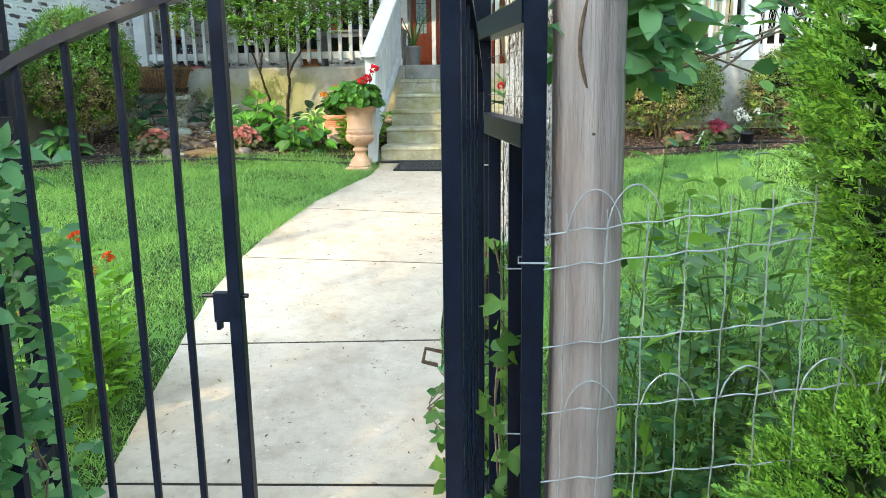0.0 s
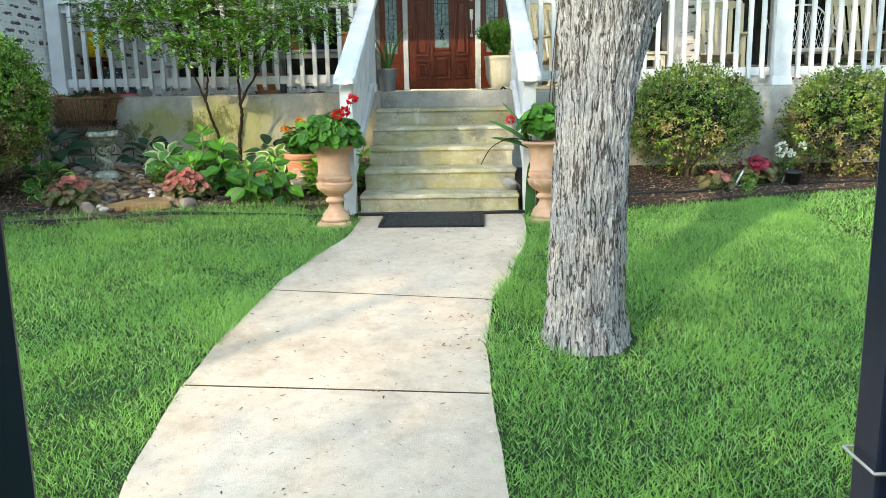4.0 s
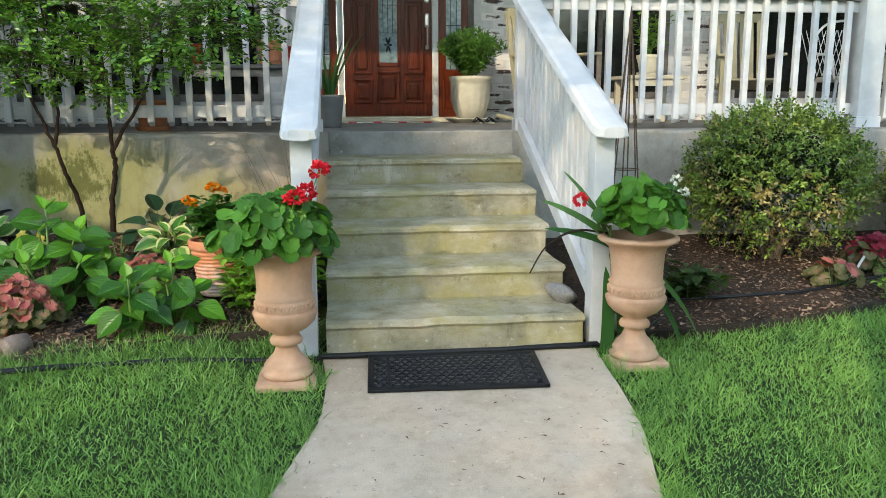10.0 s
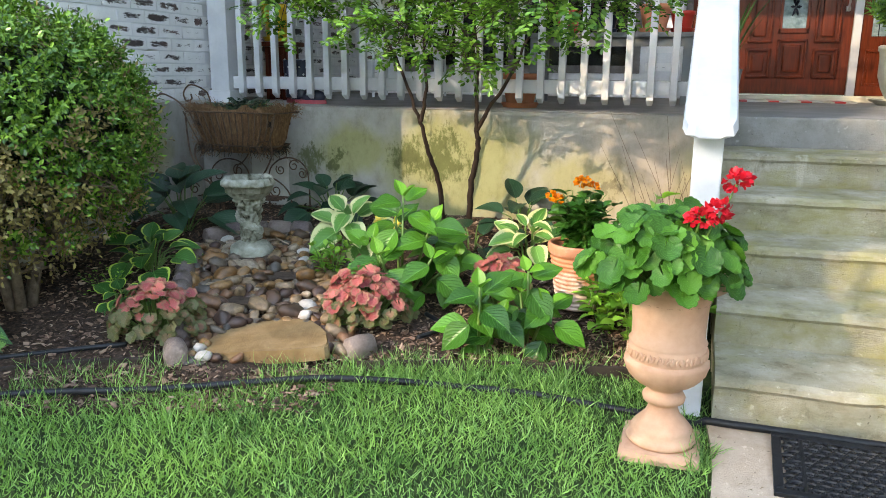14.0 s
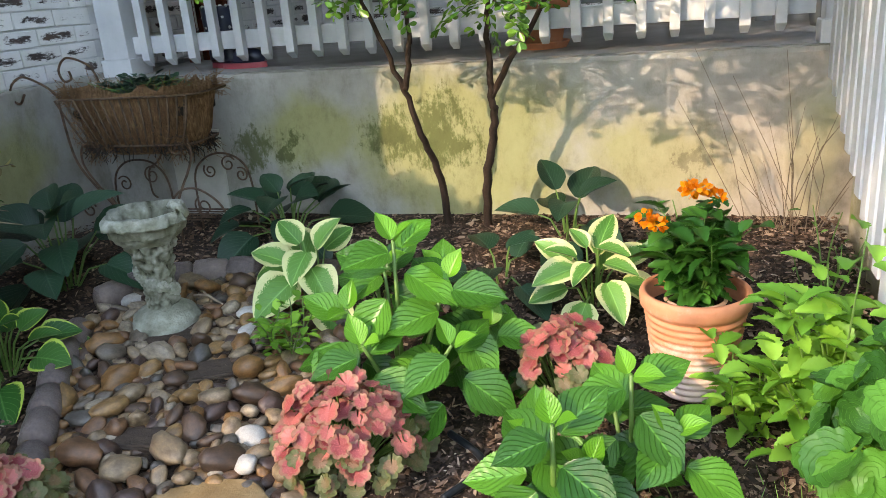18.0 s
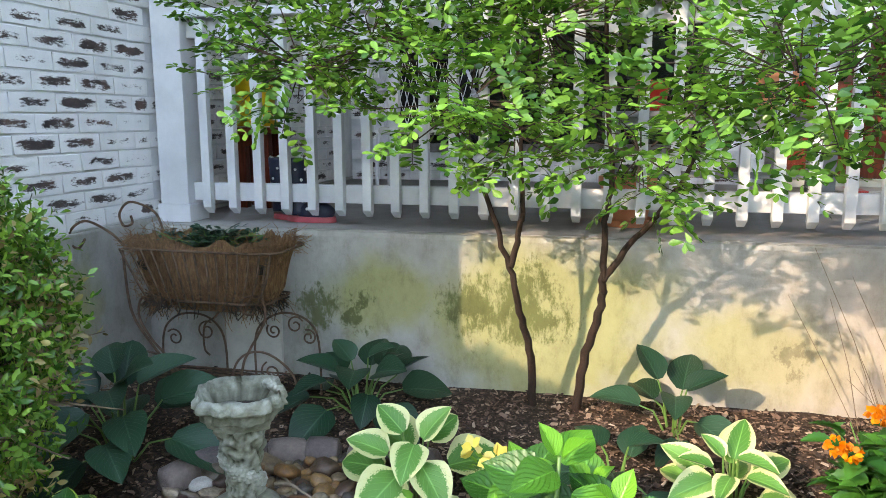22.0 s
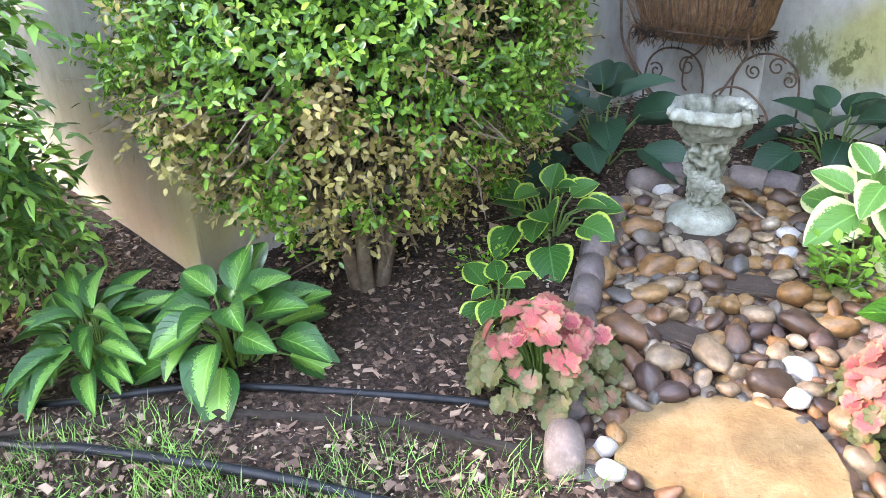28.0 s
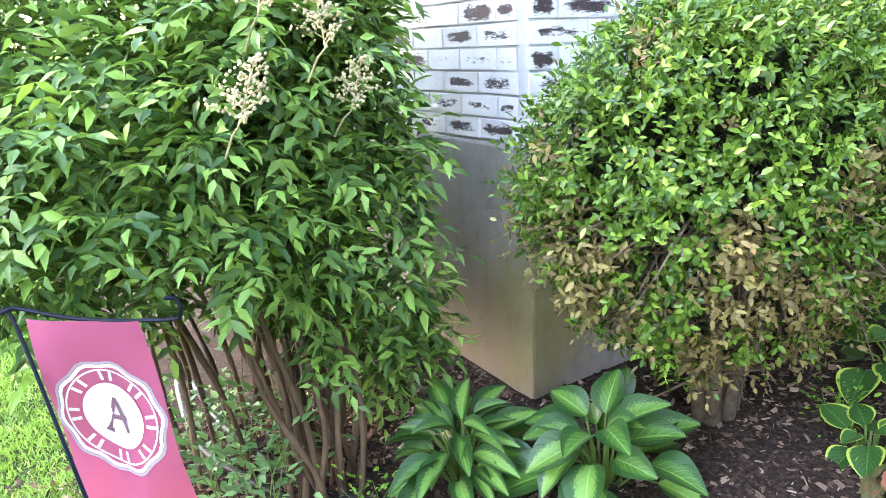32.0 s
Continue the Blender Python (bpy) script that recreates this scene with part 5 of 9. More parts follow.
bush((-4.33, 7.64, 1.69), (0.46, 0.74, 0.57), 52000, "large clipped bush with small glossy leaves and bare lower twigs", 0.027, dry=0.24, twig_low=760, under=0.62, bare=-0.85, base=(-4.31, 7.54))
bush((1.66, 9.08, 1.42), (0.62, 0.52, 0.5), 26000, "rounded clipped bush with fine dull green leaves", 0.028, "bushes before the porch", leaf=DULL_LEAF)
bush((3.12, 9.1, 1.36), (0.56, 0.48, 0.5), 20000, "rounded clipped bush with pale thinning leaves", 0.03, "bushes before the porch", dry=0.3, leaf=DULL_LEAF)
bush((4.6, 9.1, 1.3), (0.56, 0.48, 0.5), 8000, "rounded clipped bush beside the porch wall", 0.034, "bushes before the porch")


# ---- broad-leaved plants, leaf by leaf ----
def leaf_mesh(name, arrays, material):
    return array_mesh(name, *arrays, material)


heart = lambda v: 0.5 * (math.sin(math.pi * min(1, v * 0.86 + 0.14) ** 0.9)) ** 0.75 * (0.55 + 0.45 * min(1, v * 6))
oval_w = lambda v: 0.5 * math.sin(math.pi * (v * 0.94 + 0.03) ** 0.85) ** 0.8
ovate = lambda v: 0.5 * math.sin(math.pi / 2 * min(1, (v + 0.02) / 0.4)) ** 0.75 if v < 0.38 else 0.5 * math.cos(math.pi / 2 * (v - 0.38) / 0.62) ** 1.1
ML = {
    "blue": leaf_mesh("hosta_leaf", blade(6, 9, heart, 0.3, 0.22), HOSTA_BLUE),
    "cream": leaf_mesh("hosta_leaf", blade(6, 9, heart, 0.35, 0.24), HOSTA_CREAM),
    "gold": leaf_mesh("hosta_leaf", blade(6, 8, heart, 0.35, 0.22), HOSTA_GOLD),
    "green": leaf_mesh("hosta_leaf", blade(6, 9, oval_w, 0.45, 0.32), HOSTA_GREEN),
    "hydrangea": leaf_mesh("hydrangea_leaf", blade(8, 40, ovate, 0.22, 0.16, 0.035, 7), HYDRANGEA),
    "hydrangea_young": leaf_mesh("hydrangea_leaf", blade(8, 40, ovate, 0.3, 0.1, 0.035, 7), HYDRANGEA_YOUNG),
    "geranium": leaf_mesh("geranium_leaf", lobed(9, 0.16, 3, 46, 0.5, 0.25), GERANIUM),
    "heuchera": leaf_mesh("heuchera_leaf", lobed(7, 0.28, 3, 46, 0.3, 0.2), HEUCHERA),
    "heuchera_old": leaf_mesh("heuchera_leaf", lobed(7, 0.28, 3, 46, 0.3, 0.2), HEUCHERA_OLD),
    "heuchera_dark": leaf_mesh("heuchera_leaf", lobed(7, 0.28, 3, 46, 0.3, 0.2), HEUCHERA_DARK),
    "strap": leaf_mesh("strap_leaf", blade(2, 12, lambda v: 0.5 * (1 - v ** 3) ** 0.6, 0.02, 0.3), BLADE_LEAF),
}


def rosette(name, loc, me, n, size, aspect, spread, tall, label, category="hosta", flat=0.25, group="", pull=0.6):
    """A clump of stalked leaves round a crown: outer ones lie low, inner ones stand."""
    gz = ground_z(loc[0], loc[1])
    h = thing(name, (loc[0], loc[1], gz), label, category, group)
    mats = []
    for i in range(n):
        f = (i + 0.5) / n
        a = i * 2.39996 + rng.normal() * 0.25
        r = spread * math.sqrt(f) * rng.uniform(0.75, 1.05)
        z = tall * (1 - 0.75 * f ** 1.3) * rng.uniform(0.85, 1.1)
        out = Vector((math.cos(a), math.sin(a), 0))
        base = out * 0.02
        tip = out * r * 0.55 + Vector((0, 0, z))
        bm = bmesh.new()
        tube(bm, [base, base.lerp(tip, 0.5) + Vector((0, 0, 0.04)), tip], [0.005, 0.004, 0.003], 5, False)
        part("stalk", bm, STEM, h)
        tilt = (1 - f) * 0.8 - flat * f
        ahead = out * math.cos(tilt) + Vector((0, 0, math.sin(tilt)))
        ahead += Vector((rng.normal() * 0.15, rng.normal() * 0.15, 0))
        up = Vector((0, 0, 1)) * math.cos(tilt) - out * math.sin(tilt) + Vector((rng.normal() * 0.22, rng.normal() * 0.22, 0.2))
        s = size * rng.uniform(0.75, 1.15) * (0.8 + 0.3 * f)
        mats.append(turned(tip, ahead, up, s, s * aspect, pull))
    leaf_set(h, me, mats)
    return h


rosette("hosta", (-3.63, 9.32), ML["blue"], 18, 0.19, 0.78, 0.44, 0.24, "blue-green hosta with broad ribbed leaves by the wall", group="hostas")
rosette("hosta", (-2.42, 9.4), ML["blue"], 8, 0.23, 0.66, 0.34, 0.22, "blue-green hosta with few broad leaves by the wall", group="hostas")
rosette("hosta", (-2.62, 9.0), ML["blue"], 6, 0.17, 0.8, 0.3, 0.15, "low blue-green hosta under the small tree", group="hostas")
rosette("hosta", (-4.3, 8.72), ML["blue"], 16, 0.24, 0.75, 0.36, 0.32, "blue-green hosta beside the large bush", group="hostas")
rosette("hosta", (-3.25, 8.76), ML["cream"], 11, 0.18, 0.82, 0.25, 0.27, "hosta with green leaves broadly edged in cream", group="hostas", pull=1.5)
rosette("hosta", (-2.27, 8.9), ML["cream"], 17, 0.15, 0.68, 0.22, 0.22, "hosta with green leaves edged in cream beside the pot", group="hostas", pull=1.2)
rosette("hosta", (-4.08, 8.15), ML["gold"], 19, 0.125, 1.0, 0.3, 0.2, "dark green hosta with yellow-green leaf edges", group="hostas")
rosette("hosta", (-3.92, 7.74), ML["gold"], 9, 0.1, 0.9, 0.17, 0.1, "small hosta with yellow-green leaf edges", group="hostas")
rosette("hosta", (-4.26, 7.04), ML["green"], 30, 0.165, 0.74, 0.28, 0.23, "bright green hosta with pointed ribbed leaves", flat=0.25, pull=0.9, group="hostas")
rosette("hosta", (-4.59, 6.77), ML["green"], 46, 0.16, 0.46, 0.27, 0.22, "dense green hosta with narrow leaves", flat=0.2, group="hostas")


def hydrangea(loc, stems, label, size=0.152):
    gz = ground_z(loc[0], loc[1])
    h = thing("hydrangea", (loc[0], loc[1], gz), label, "hydrangea", "hydrangeas")
    mats, young = [], []
    for dx, dy, hz in stems:
        top = Vector((dx, dy, hz))
        sb = bmesh.new()
        tube(sb, [(0.03 * dx, 0.03 * dy, -0.02), (dx * 0.6, dy * 0.6, hz * 0.55), top], [0.008, 0.007, 0.005], 7)
        part("stem", sb, STEM, h, soft=True)
        turn = rng.uniform(0, 6.28)
        for k in range(8):
            level = k // 2
            a = turn + level * math.pi / 2 + (k % 2) * math.pi + rng.normal() * 0.15
            out = Vector((math.cos(a), math.sin(a), 0))
            s = size * (0.55, 0.95, 1.1, 1.0)[level] * rng.uniform(0.9, 1.1)
            tilt = (0.9, 0.3, -0.12, -0.38)[level] + rng.normal() * 0.12
            p = top - Vector((0, 0, (0.0, 0.03, 0.09, 0.16)[level])) + out * (0.01 + 0.012 * level)
            ahead = out * math.cos(tilt) + Vector((0, 0, math.sin(tilt)))
            up = Vector((0, 0, math.cos(tilt))) - out * math.sin(tilt) + Vector((rng.normal() * 0.12, rng.normal() * 0.12, 0))
            (mats if level else young).append(turned(p, ahead, up, s, s * 0.72, 1.15))
    leaf_set(h, ML["hydrangea"], mats)
    leaf_set(h, ML["hydrangea_young"], young)
    return h


hydrangea((-2.78, 8.34), [(0.03, -0.04, 0.54), (0.17, -0.03, 0.43), (-0.15, -0.01, 0.31), (-0.04, -0.17, 0.28), (0.1, 0.16, 0.38), (-0.08, 0.14, 0.4), (0.2, -0.12, 0.27), (0.26, 0.08, 0.24)], "leafy green hydrangea with large toothed leaves", 0.155)
hydrangea((-2.27, 7.93), [(0.01, -0.03, 0.33), (-0.04, 0.07, 0.22), (0.08, 0.02, 0.2)], "young green hydrangea with large toothed leaves", 0.155)
hydrangea((-2.1, 8.12), [(0.0, -0.03, 0.36), (0.1, -0.06, 0.24), (-0.05, 0.05, 0.24)], "young green hydrangea beside the clay pot", 0.14)


def mound(name, loc, me, n, size, radius, tall, label, category, base_z=None, old=None, group="", fade=0.5):
    """A dome of round leaves on thin stalks."""
    gz = ground_z(loc[0], loc[1]) if base_z is None else base_z
    h = thing(name, (loc[0], loc[1], gz), label, category, group)
    mats, olds = [], []
    for i in range(n):
        f = (i + 0.5) / n
        a = i * 2.39996 + rng.normal() * 0.2
        ph = math.acos(1 - f * 1.02)
        rr = rng.uniform(0.8, 1.05)
        out = Vector((math.cos(a) * math.sin(ph), math.sin(a) * math.sin(ph), math.cos(ph)))
        p = Vector((out.x * radius * rr, out.y * radius * rr, max(0.02, 0.06 + out.z * tall * rr)))
        bm = bmesh.new()
        tube(bm, [(p.x * 0.15, p.y * 0.15, 0), (p.x * 0.6, p.y * 0.6, p.z * 0.6), p], [0.003, 0.0025, 0.002], 4, False)
        part("stalk", bm, STEM, h)
        nrm = (out * 0.7 + Vector((0, 0, 0.6)) + Vector(rng.normal(size=3) * 0.35)).normalized()
        ahead = Vector((out.x, out.y, -0.3)) + Vector(rng.normal(size=3) * 0.3)
        s = size * rng.uniform(0.7, 1.2)
        (olds if old and f > fade + rng.normal() * 0.15 else mats).append(turned(p, ahead, nrm, s, s, 0.5))
    leaf_set(h, me, mats)
    if olds:
        leaf_set(h, old, olds)
    return h


for loc, n, s, r, t, lab in (((-2.83, 8.03), 190, 0.063, 0.2, 0.2, "pink-red heuchera with scalloped leaves among pebbles"), ((-3.58, 7.55), 125, 0.063, 0.19, 0.19, "fading coral heuchera at the bed's edge"), ((-2.3, 8.42), 70, 0.07, 0.15, 0.24, "brownish-pink heuchera beside the clay pot"), ((2.17, 8.75), 110, 0.075, 0.18, 0.2, "dark red heuchera under the clipped bushes"), ((1.75, 8.5), 26, 0.08, 0.16, 0.12, "brown heuchera at the bed's edge")):
    mound("heuchera", loc, ML["heuchera_dark" if "dark red" in lab else "heuchera"], n, s, r, t, lab, "heuchera", old=ML["heuchera_old"], group="heucheras", fade=0.62 if "pink-red" in lab else 0.42)


def petal_ball(parent, p, r, n, material, size, name="bloom"):
    u = directions(n, 0.3)
    P = np.array(p) + u * r * rng.uniform(0.55, 1.0, (n, 1)) * (1, 1, 0.7)
    tagged(cloud(name, OVAL, P, unit(u + directions(n) * 0.7), u, np.full(n, size) * rng.uniform(0.8, 1.2, n), np.full(n, size * 0.95), material, parent), kind="stuff")


# ---- urns ----
URN = [(0.112, 0.0), (0.118, 0.012), (0.112, 0.028), (0.1, 0.034), (0.104, 0.05), (0.092, 0.066), (0.06, 0.1), (0.048, 0.13), (0.05, 0.142), (0.07, 0.15), (0.073, 0.165), (0.066, 0.178), (0.05, 0.186), (0.06, 0.2), (0.1, 0.225), (0.126, 0.255), (0.137, 0.29), (0.136, 0.3), (0.126, 0.304), (0.126, 0.308), (0.129, 0.312), (0.129, 0.35), (0.126, 0.354), (0.126, 0.36), (0.131, 0.368), (0.122, 0.378), (0.121, 0.42), (0.126, 0.5), (0.135, 0.535), (0.157, 0.553), (0.178, 0.562), (0.188, 0.572), (0.187, 0.584), (0.162, 0.59), (0.15, 0.58), (0.135, 0.54), (0.12, 0.5)]


def urn(x, y, label):
    z = ground_z(x, y) + 0.005
    u = thing("urn", (x, y, z), label, "urn", "urns by the steps")
    part("plinth", boxed(-0.135, 0.135, -0.135, 0.135, -0.05, 0.018, 0.02), TERRA, u)
    bm = lathe(URN, 72, (0.195, 0.3, 22, 0.05))
    bmesh.ops.translate(bm, verts=bm.verts, vec=(0, 0, 0.018))
    bowl = part("bowl", bm, TERRA, u, soft=True)
    bm = bmesh.new()
    for k in range(26):
        a = 2 * math.pi * k / 26
        pts = [(0.131 * math.cos(a + d), 0.131 * math.sin(a + d), 0.349 + h) for d, h in ((-0.08, -0.012), (-0.03, 0.012), (0.03, -0.01), (0.09, 0.012))]
        tube(bm, curve_pts(pts, 3), 0.005, 5)
    tagged(part("relief_band", bm, TERRA, bowl), "raised scroll band", kind="stuff")
    bm = lathe([(0.13, 0.53), (0.1, 0.56), (0.02, 0.575)], 24)
    part("soil", bm, SOIL, u)
    return u, z + 0.585


for x, y, blooms, lab in ((-1.5, 7.56, [(0.2, -0.06, 0.37, 0.036, RED_PETAL), (0.1, -0.14, 0.26, 0.036, RED_PETAL), (0.15, -0.12, 0.285, 0.036, RED_PETAL)], "terracotta pedestal urn with fluted bowl holding red geraniums"), (0.14, 7.6, [(0.12, -0.1, 0.23, 0.02, WHITE_PETAL), (0.17, -0.08, 0.17, 0.018, WHITE_PETAL)], "terracotta pedestal urn with fluted bowl beside the steps")):
    u, zr = urn(x, y, lab)
    first = blooms[0][4] == RED_PETAL and x < -1
    g = mound("geranium", (x - (0.03 if first else 0), y - 0.02), ML["geranium"], 175 if first else 120, 0.085, 0.25 if first else 0.2, 0.24 if first else 0.19, "green geranium with scalloped leaves and red blooms" if first else "green geranium with two white blooms", "geranium", zr - 0.04 if first else zr + 0.03, group="geraniums")
    bm = bmesh.new()
    for px, py, pz, r, mt in blooms:
        petal_ball(g, (px, py, pz + 0.03), r, 70 if r > 0.03 else 24, mt, 0.024 if r > 0.03 else 0.017)
        tube(bm, [(px * 0.2, py * 0.2, 0.05), (px * 0.7, py * 0.8, pz * 0.6), (px, py, pz + 0.02)], 0.003, 5)
    tagged(part("bloom_stalk", bm, STEM, g), kind="stuff")

# canna between urn and newel
g = thing("canna", (0.06, 7.68, ground_z(0.06, 7.68)), "dark green canna with one red bloom behind the urn", "canna")
for p0, tip, up, wd in (((-0.02, 0, 0.56), (-0.27, 0.0, 0.8), (0.4, -0.7, 0.8), 0.055), ((-0.02, -0.02, 0.54), (-0.28, -0.03, 0.68), (0.2, -0.7, 0.9), 0.05), ((-0.05, 0, 0.6), (-0.17, 0.0, 0.9), (0.7, -0.7, 0.2), 0.04), ((-0.05, -0.05, 0), (-0.03, -0.1, 0.38), (0.1, -1, 0.2), 0.07), ((0.06, 0.02, 0.1), (0.03, 0.04, 0.6), (0.1, -1, 0.2), 0.06), ((0.2, 0.1, 0.4), (0.52, 0.04, 0.16), (0.5, -0.5, 0.8), 0.07), ((0.18, 0.12, 0.36), (0.45, 0.0, 0.06), (0.5, -0.6, 0.6), 0.06)):
    ah = Vector(tip) - Vector(p0)
    placed("leaf", ML["strap"], g, facing(p0, ah, up, ah.length * 1.1, wd))
bm = bmesh.new()
tube(bm, curve_pts([(-0.04, 0, 0.6), (-0.2, -0.01, 0.62), (-0.34, -0.01, 0.55), (-0.42, -0.01, 0.42)], 5), [0.006] * 8 + [0.004] * 8, 5)
part("withered_leaf", bm, DARK_BARK, g, "curled brown leaf")
bm = bmesh.new()
for p0, tip in (((0, 0, -0.02), (-0.03, 0, 0.64)), ((0.02, 0.03, -0.02), (0.2, 0.1, 0.42))):
    tube(bm, [p0, ((p0[0] + tip[0]) / 2 + 0.01, p0[1], tip[2] * 0.5), tip], 0.008, 6)
tube(bm, [(-0.03, 0, 0.62), (-0.12, -0.02, 0.72), (-0.18, -0.03, 0.77)], 0.004, 6)
part("stalk", bm, STEM, g)
petal_ball(g, (-0.19, -0.03, 0.77), 0.026, 40, RED_PETAL, 0.024)

# ---- orange clay pot with its flowers ----
POT = (-1.95, 8.55)
pz = ground_z(*POT) + 0.035
pot = thing("clay_pot", (*POT, pz), "orange ribbed terracotta pot with whitish bloom in the mulch", "flower pot")
prof = [(0.096, 0.0)]
for k in range(56):
    f = k / 55
    prof.append((0.098 + 0.042 * f ** 0.8 + 0.0032 * math.sin(f * 12 * 2 * math.pi), 0.004 + 0.255 * f))
prof += [(0.146, 0.264), (0.153, 0.274), (0.155, 0.302), (0.15, 0.314), (0.14, 0.316), (0.134, 0.305), (0.13, 0.25)]
part("body", lathe(prof, 64), LIMED_CLAY, pot, "ribbed clay with a whitish bloom", soft=True)
part("soil", lathe([(0.131, 0.255), (0.09, 0.275), (0.02, 0.28)], 24), SOIL, pot)
bm = bmesh.new()
tube(bm, [(0.082 * math.cos(a), -0.016 + 0.082 * math.sin(a), 0.292) for a in np.linspace(3.3, 6.3, 14)], 0.006, 6)
part("drip_ring", bm, TERRA, pot, "pale irrigation ring")


def leafy_plant(name, loc, z0, stems, leaf, mat, per_stem, size, aspect, label, category, shape=LANCE, spread=0.1, stem_r=0.004, group="", droop=0.0):
    """Upright stems with leaves all along them."""
    h = thing(name, (loc[0], loc[1], z0), label, category, group)
    P, D, N = [], [], []
    for s in stems:
        top = Vector(s)
        mid = Vector((top.x * 0.45, top.y * 0.45, top.z * 0.55)) + Vector(rng.normal(size=3) * 0.015)
        line = curve_pts([(top.x * 0.08, top.y * 0.08, -0.01), mid, top], 6)
        bm = bmesh.new()
        tube(bm, line, [stem_r * (1 - 0.6 * i / (len(line) - 1)) for i in range(len(line))], 5)
        part("stalk", bm, STEM, h)
        for k in range(per_stem):
            f = rng.uniform(0.2, 1.0)
            q = line[min(int(f * (len(line) - 1)), len(line) - 1)]
            a = rng.uniform(0, 6.283)
            out = np.array([math.cos(a), math.sin(a), rng.uniform(-0.2, 0.8) - droop])
            P.append(np.array(q) + out * 0.01 * rng.uniform(0, spread * 40))
            D.append(out)
            N.append(np.array([-out[0] * 0.5, -out[1] * 0.5, 1.0]) + rng.normal(size=3) * 0.25)
    n = len(P)
    L = size * rng.uniform(0.6, 1.2, n)
    cloud(leaf, shape, np.array(P), np.array(D), np.array(N), L, L * aspect, mat, h)
    return h


def round_stems(n, r, h, lo=0.6):
    return [(r * math.sqrt((i + 0.5) / n) * math.cos(i * 2.4), r * math.sqrt((i + 0.5) / n) * math.sin(i * 2.4), h * rng.uniform(lo, 1.0)) for i in range(n)]


SERRATE = blade(4, 12, oval_w, 0.3, 0.25, 0.12)
fl = leafy_plant("lantana", POT, pz + 0.27, round_stems(24, 0.15, 0.28), "foliage", leafy("lantana_leaf", (0.015, 0.08, 0.012), (0.06, 0.2, 0.03), 0.32, 0.25), 14, 0.075, 0.6, "orange-flowering plant with dark glossy leaves in the pot", "flowering plant", SERRATE)
for p in ((-0.13, -0.06, 0.27), (-0.105, -0.075, 0.255), (0.0, 0.0, 0.34), (0.045, 0.01, 0.31), (-0.02, 0.03, 0.325)):
    petal_ball(fl, p, 0.02, 26, ORANGE_PETAL, 0.021)
leafy_plant("shrub", (-1.55, 8.36), ground_z(-1.55, 8.36), round_stems(20, 0.26, 0.46, 0.45), "foliage", MINT_LEAF, 22, 0.08, 0.66, "bright green leafy shrub beside the steps", "shrub", SERRATE)
SEEDLING_LEAF = leafy("seedling_leaf", (0.08, 0.22, 0.09), (0.25, 0.48, 0.2), 0.45, 0.35)
for x, y, hh, k in ((-4.77, 6.2, 0.3, 5), (-5.2, 6.26, 0.34, 6), (-4.95, 6.12, 0.2, 4), (-4.93, 6.34, 0.4, 5), (-5.4, 6.1, 0.22, 4)):
    leafy_plant("nandina_seedling", (x, y), ground_z(x, y), round_stems(k + 3, 0.12, hh + 0.06, 0.4), "foliage", SEEDLING_LEAF, 13, 0.055, 0.5, "pale green nandina seedling at the lawn's edge", "seedling", LANCE, 0.5, 0.003, group="nandina seedlings")
for x, y in ((-4.62, 6.47), (-4.06, 7.82)):
    leafy_plant("weed", (x, y), ground_z(x, y), round_stems(9, 0.09, 0.14, 0.5), "foliage", MINT_LEAF, 14, 0.022, 0.6, "small bright green weed in the mulch", "weed", OVAL, 0.3, 0.002, group="weeds")
leafy_plant("shrub", (-1.66, 8.2), ground_z(-1.66, 8.2), [(-0.1, 0.03, 0.55), (0.06, 0.02, 0.72), (-0.05, 0.04, 0.55), (0.12, -0.04, 0.5), (-0.12, 0.0, 0.38), (0.02, -0.08, 0.42), (0.0, 0.1, 0.6)], "foliage", MINT_LEAF, 22, 0.085, 0.6, "tall bright green leafy shrub between the urn and pot", "shrub", SERRATE, 0.2)
leafy_plant("shrub", (-1.8, 8.4), ground_z(-1.8, 8.4), round_stems(8, 0.14, 0.36, 0.5), "foliage", MINT_LEAF, 14, 0.065, 0.6, "bright green leafy shrub before the clay pot", "shrub", SERRATE)
leafy_plant("shrub", (-1.55, 8.95), ground_z(-1.55, 8.9), round_stems(6, 0.12, 0.4, 0.5), "foliage", SHRUB_LEAF, 6, 0.04, 0.5, "slender young shrub by the stair wall", "shrub")
leafy_plant("herb", (-3.22, 8.47), ground_z(-3.22, 8.47), round_stems(12, 0.13, 0.21, 0.6), "foliage", MINT_LEAF, 10, 0.05, 0.62, "low bright green herb among the pebbles", "herb", OVAL)
leafy_plant("shrub", (5.2, 8.35), ground_z(5.2, 8.35), round_stems(16, 0.4, 0.5, 0.5), "foliage", MINT_LEAF, 16, 0.1, 0.62, "bright green leafy shrub at the end of the bed", "shrub", SERRATE)
leafy_plant("weed", (1.95, 8.25), ground_z(1.95, 8.25), round_stems(7, 0.1, 0.25, 0.5), "foliage", MINT_LEAF, 12, 0.05, 0.5, "bright green weed at the bed's edge", "weed")
wp = leafy_plant("bedding_plant", (2.5, 8.85), ground_z(2.5, 8.85), round_stems(12, 0.17, 0.32, 0.5), "foliage", SHRUB_LEAF, 10, 0.05, 0.6, "green plant with loose white blooms by the bushes", "plant")
for k in range(9):
    petal_ball(wp, (0.16 * math.cos(k * 2.4) * (k / 9) ** 0.5, 0.14 * math.sin(k * 2.4) * (k / 9) ** 0.5 - 0.02, 0.3 + 0.05 * math.sin(k * 1.7)), 0.02, 12, WHITE_PETAL, 0.03)
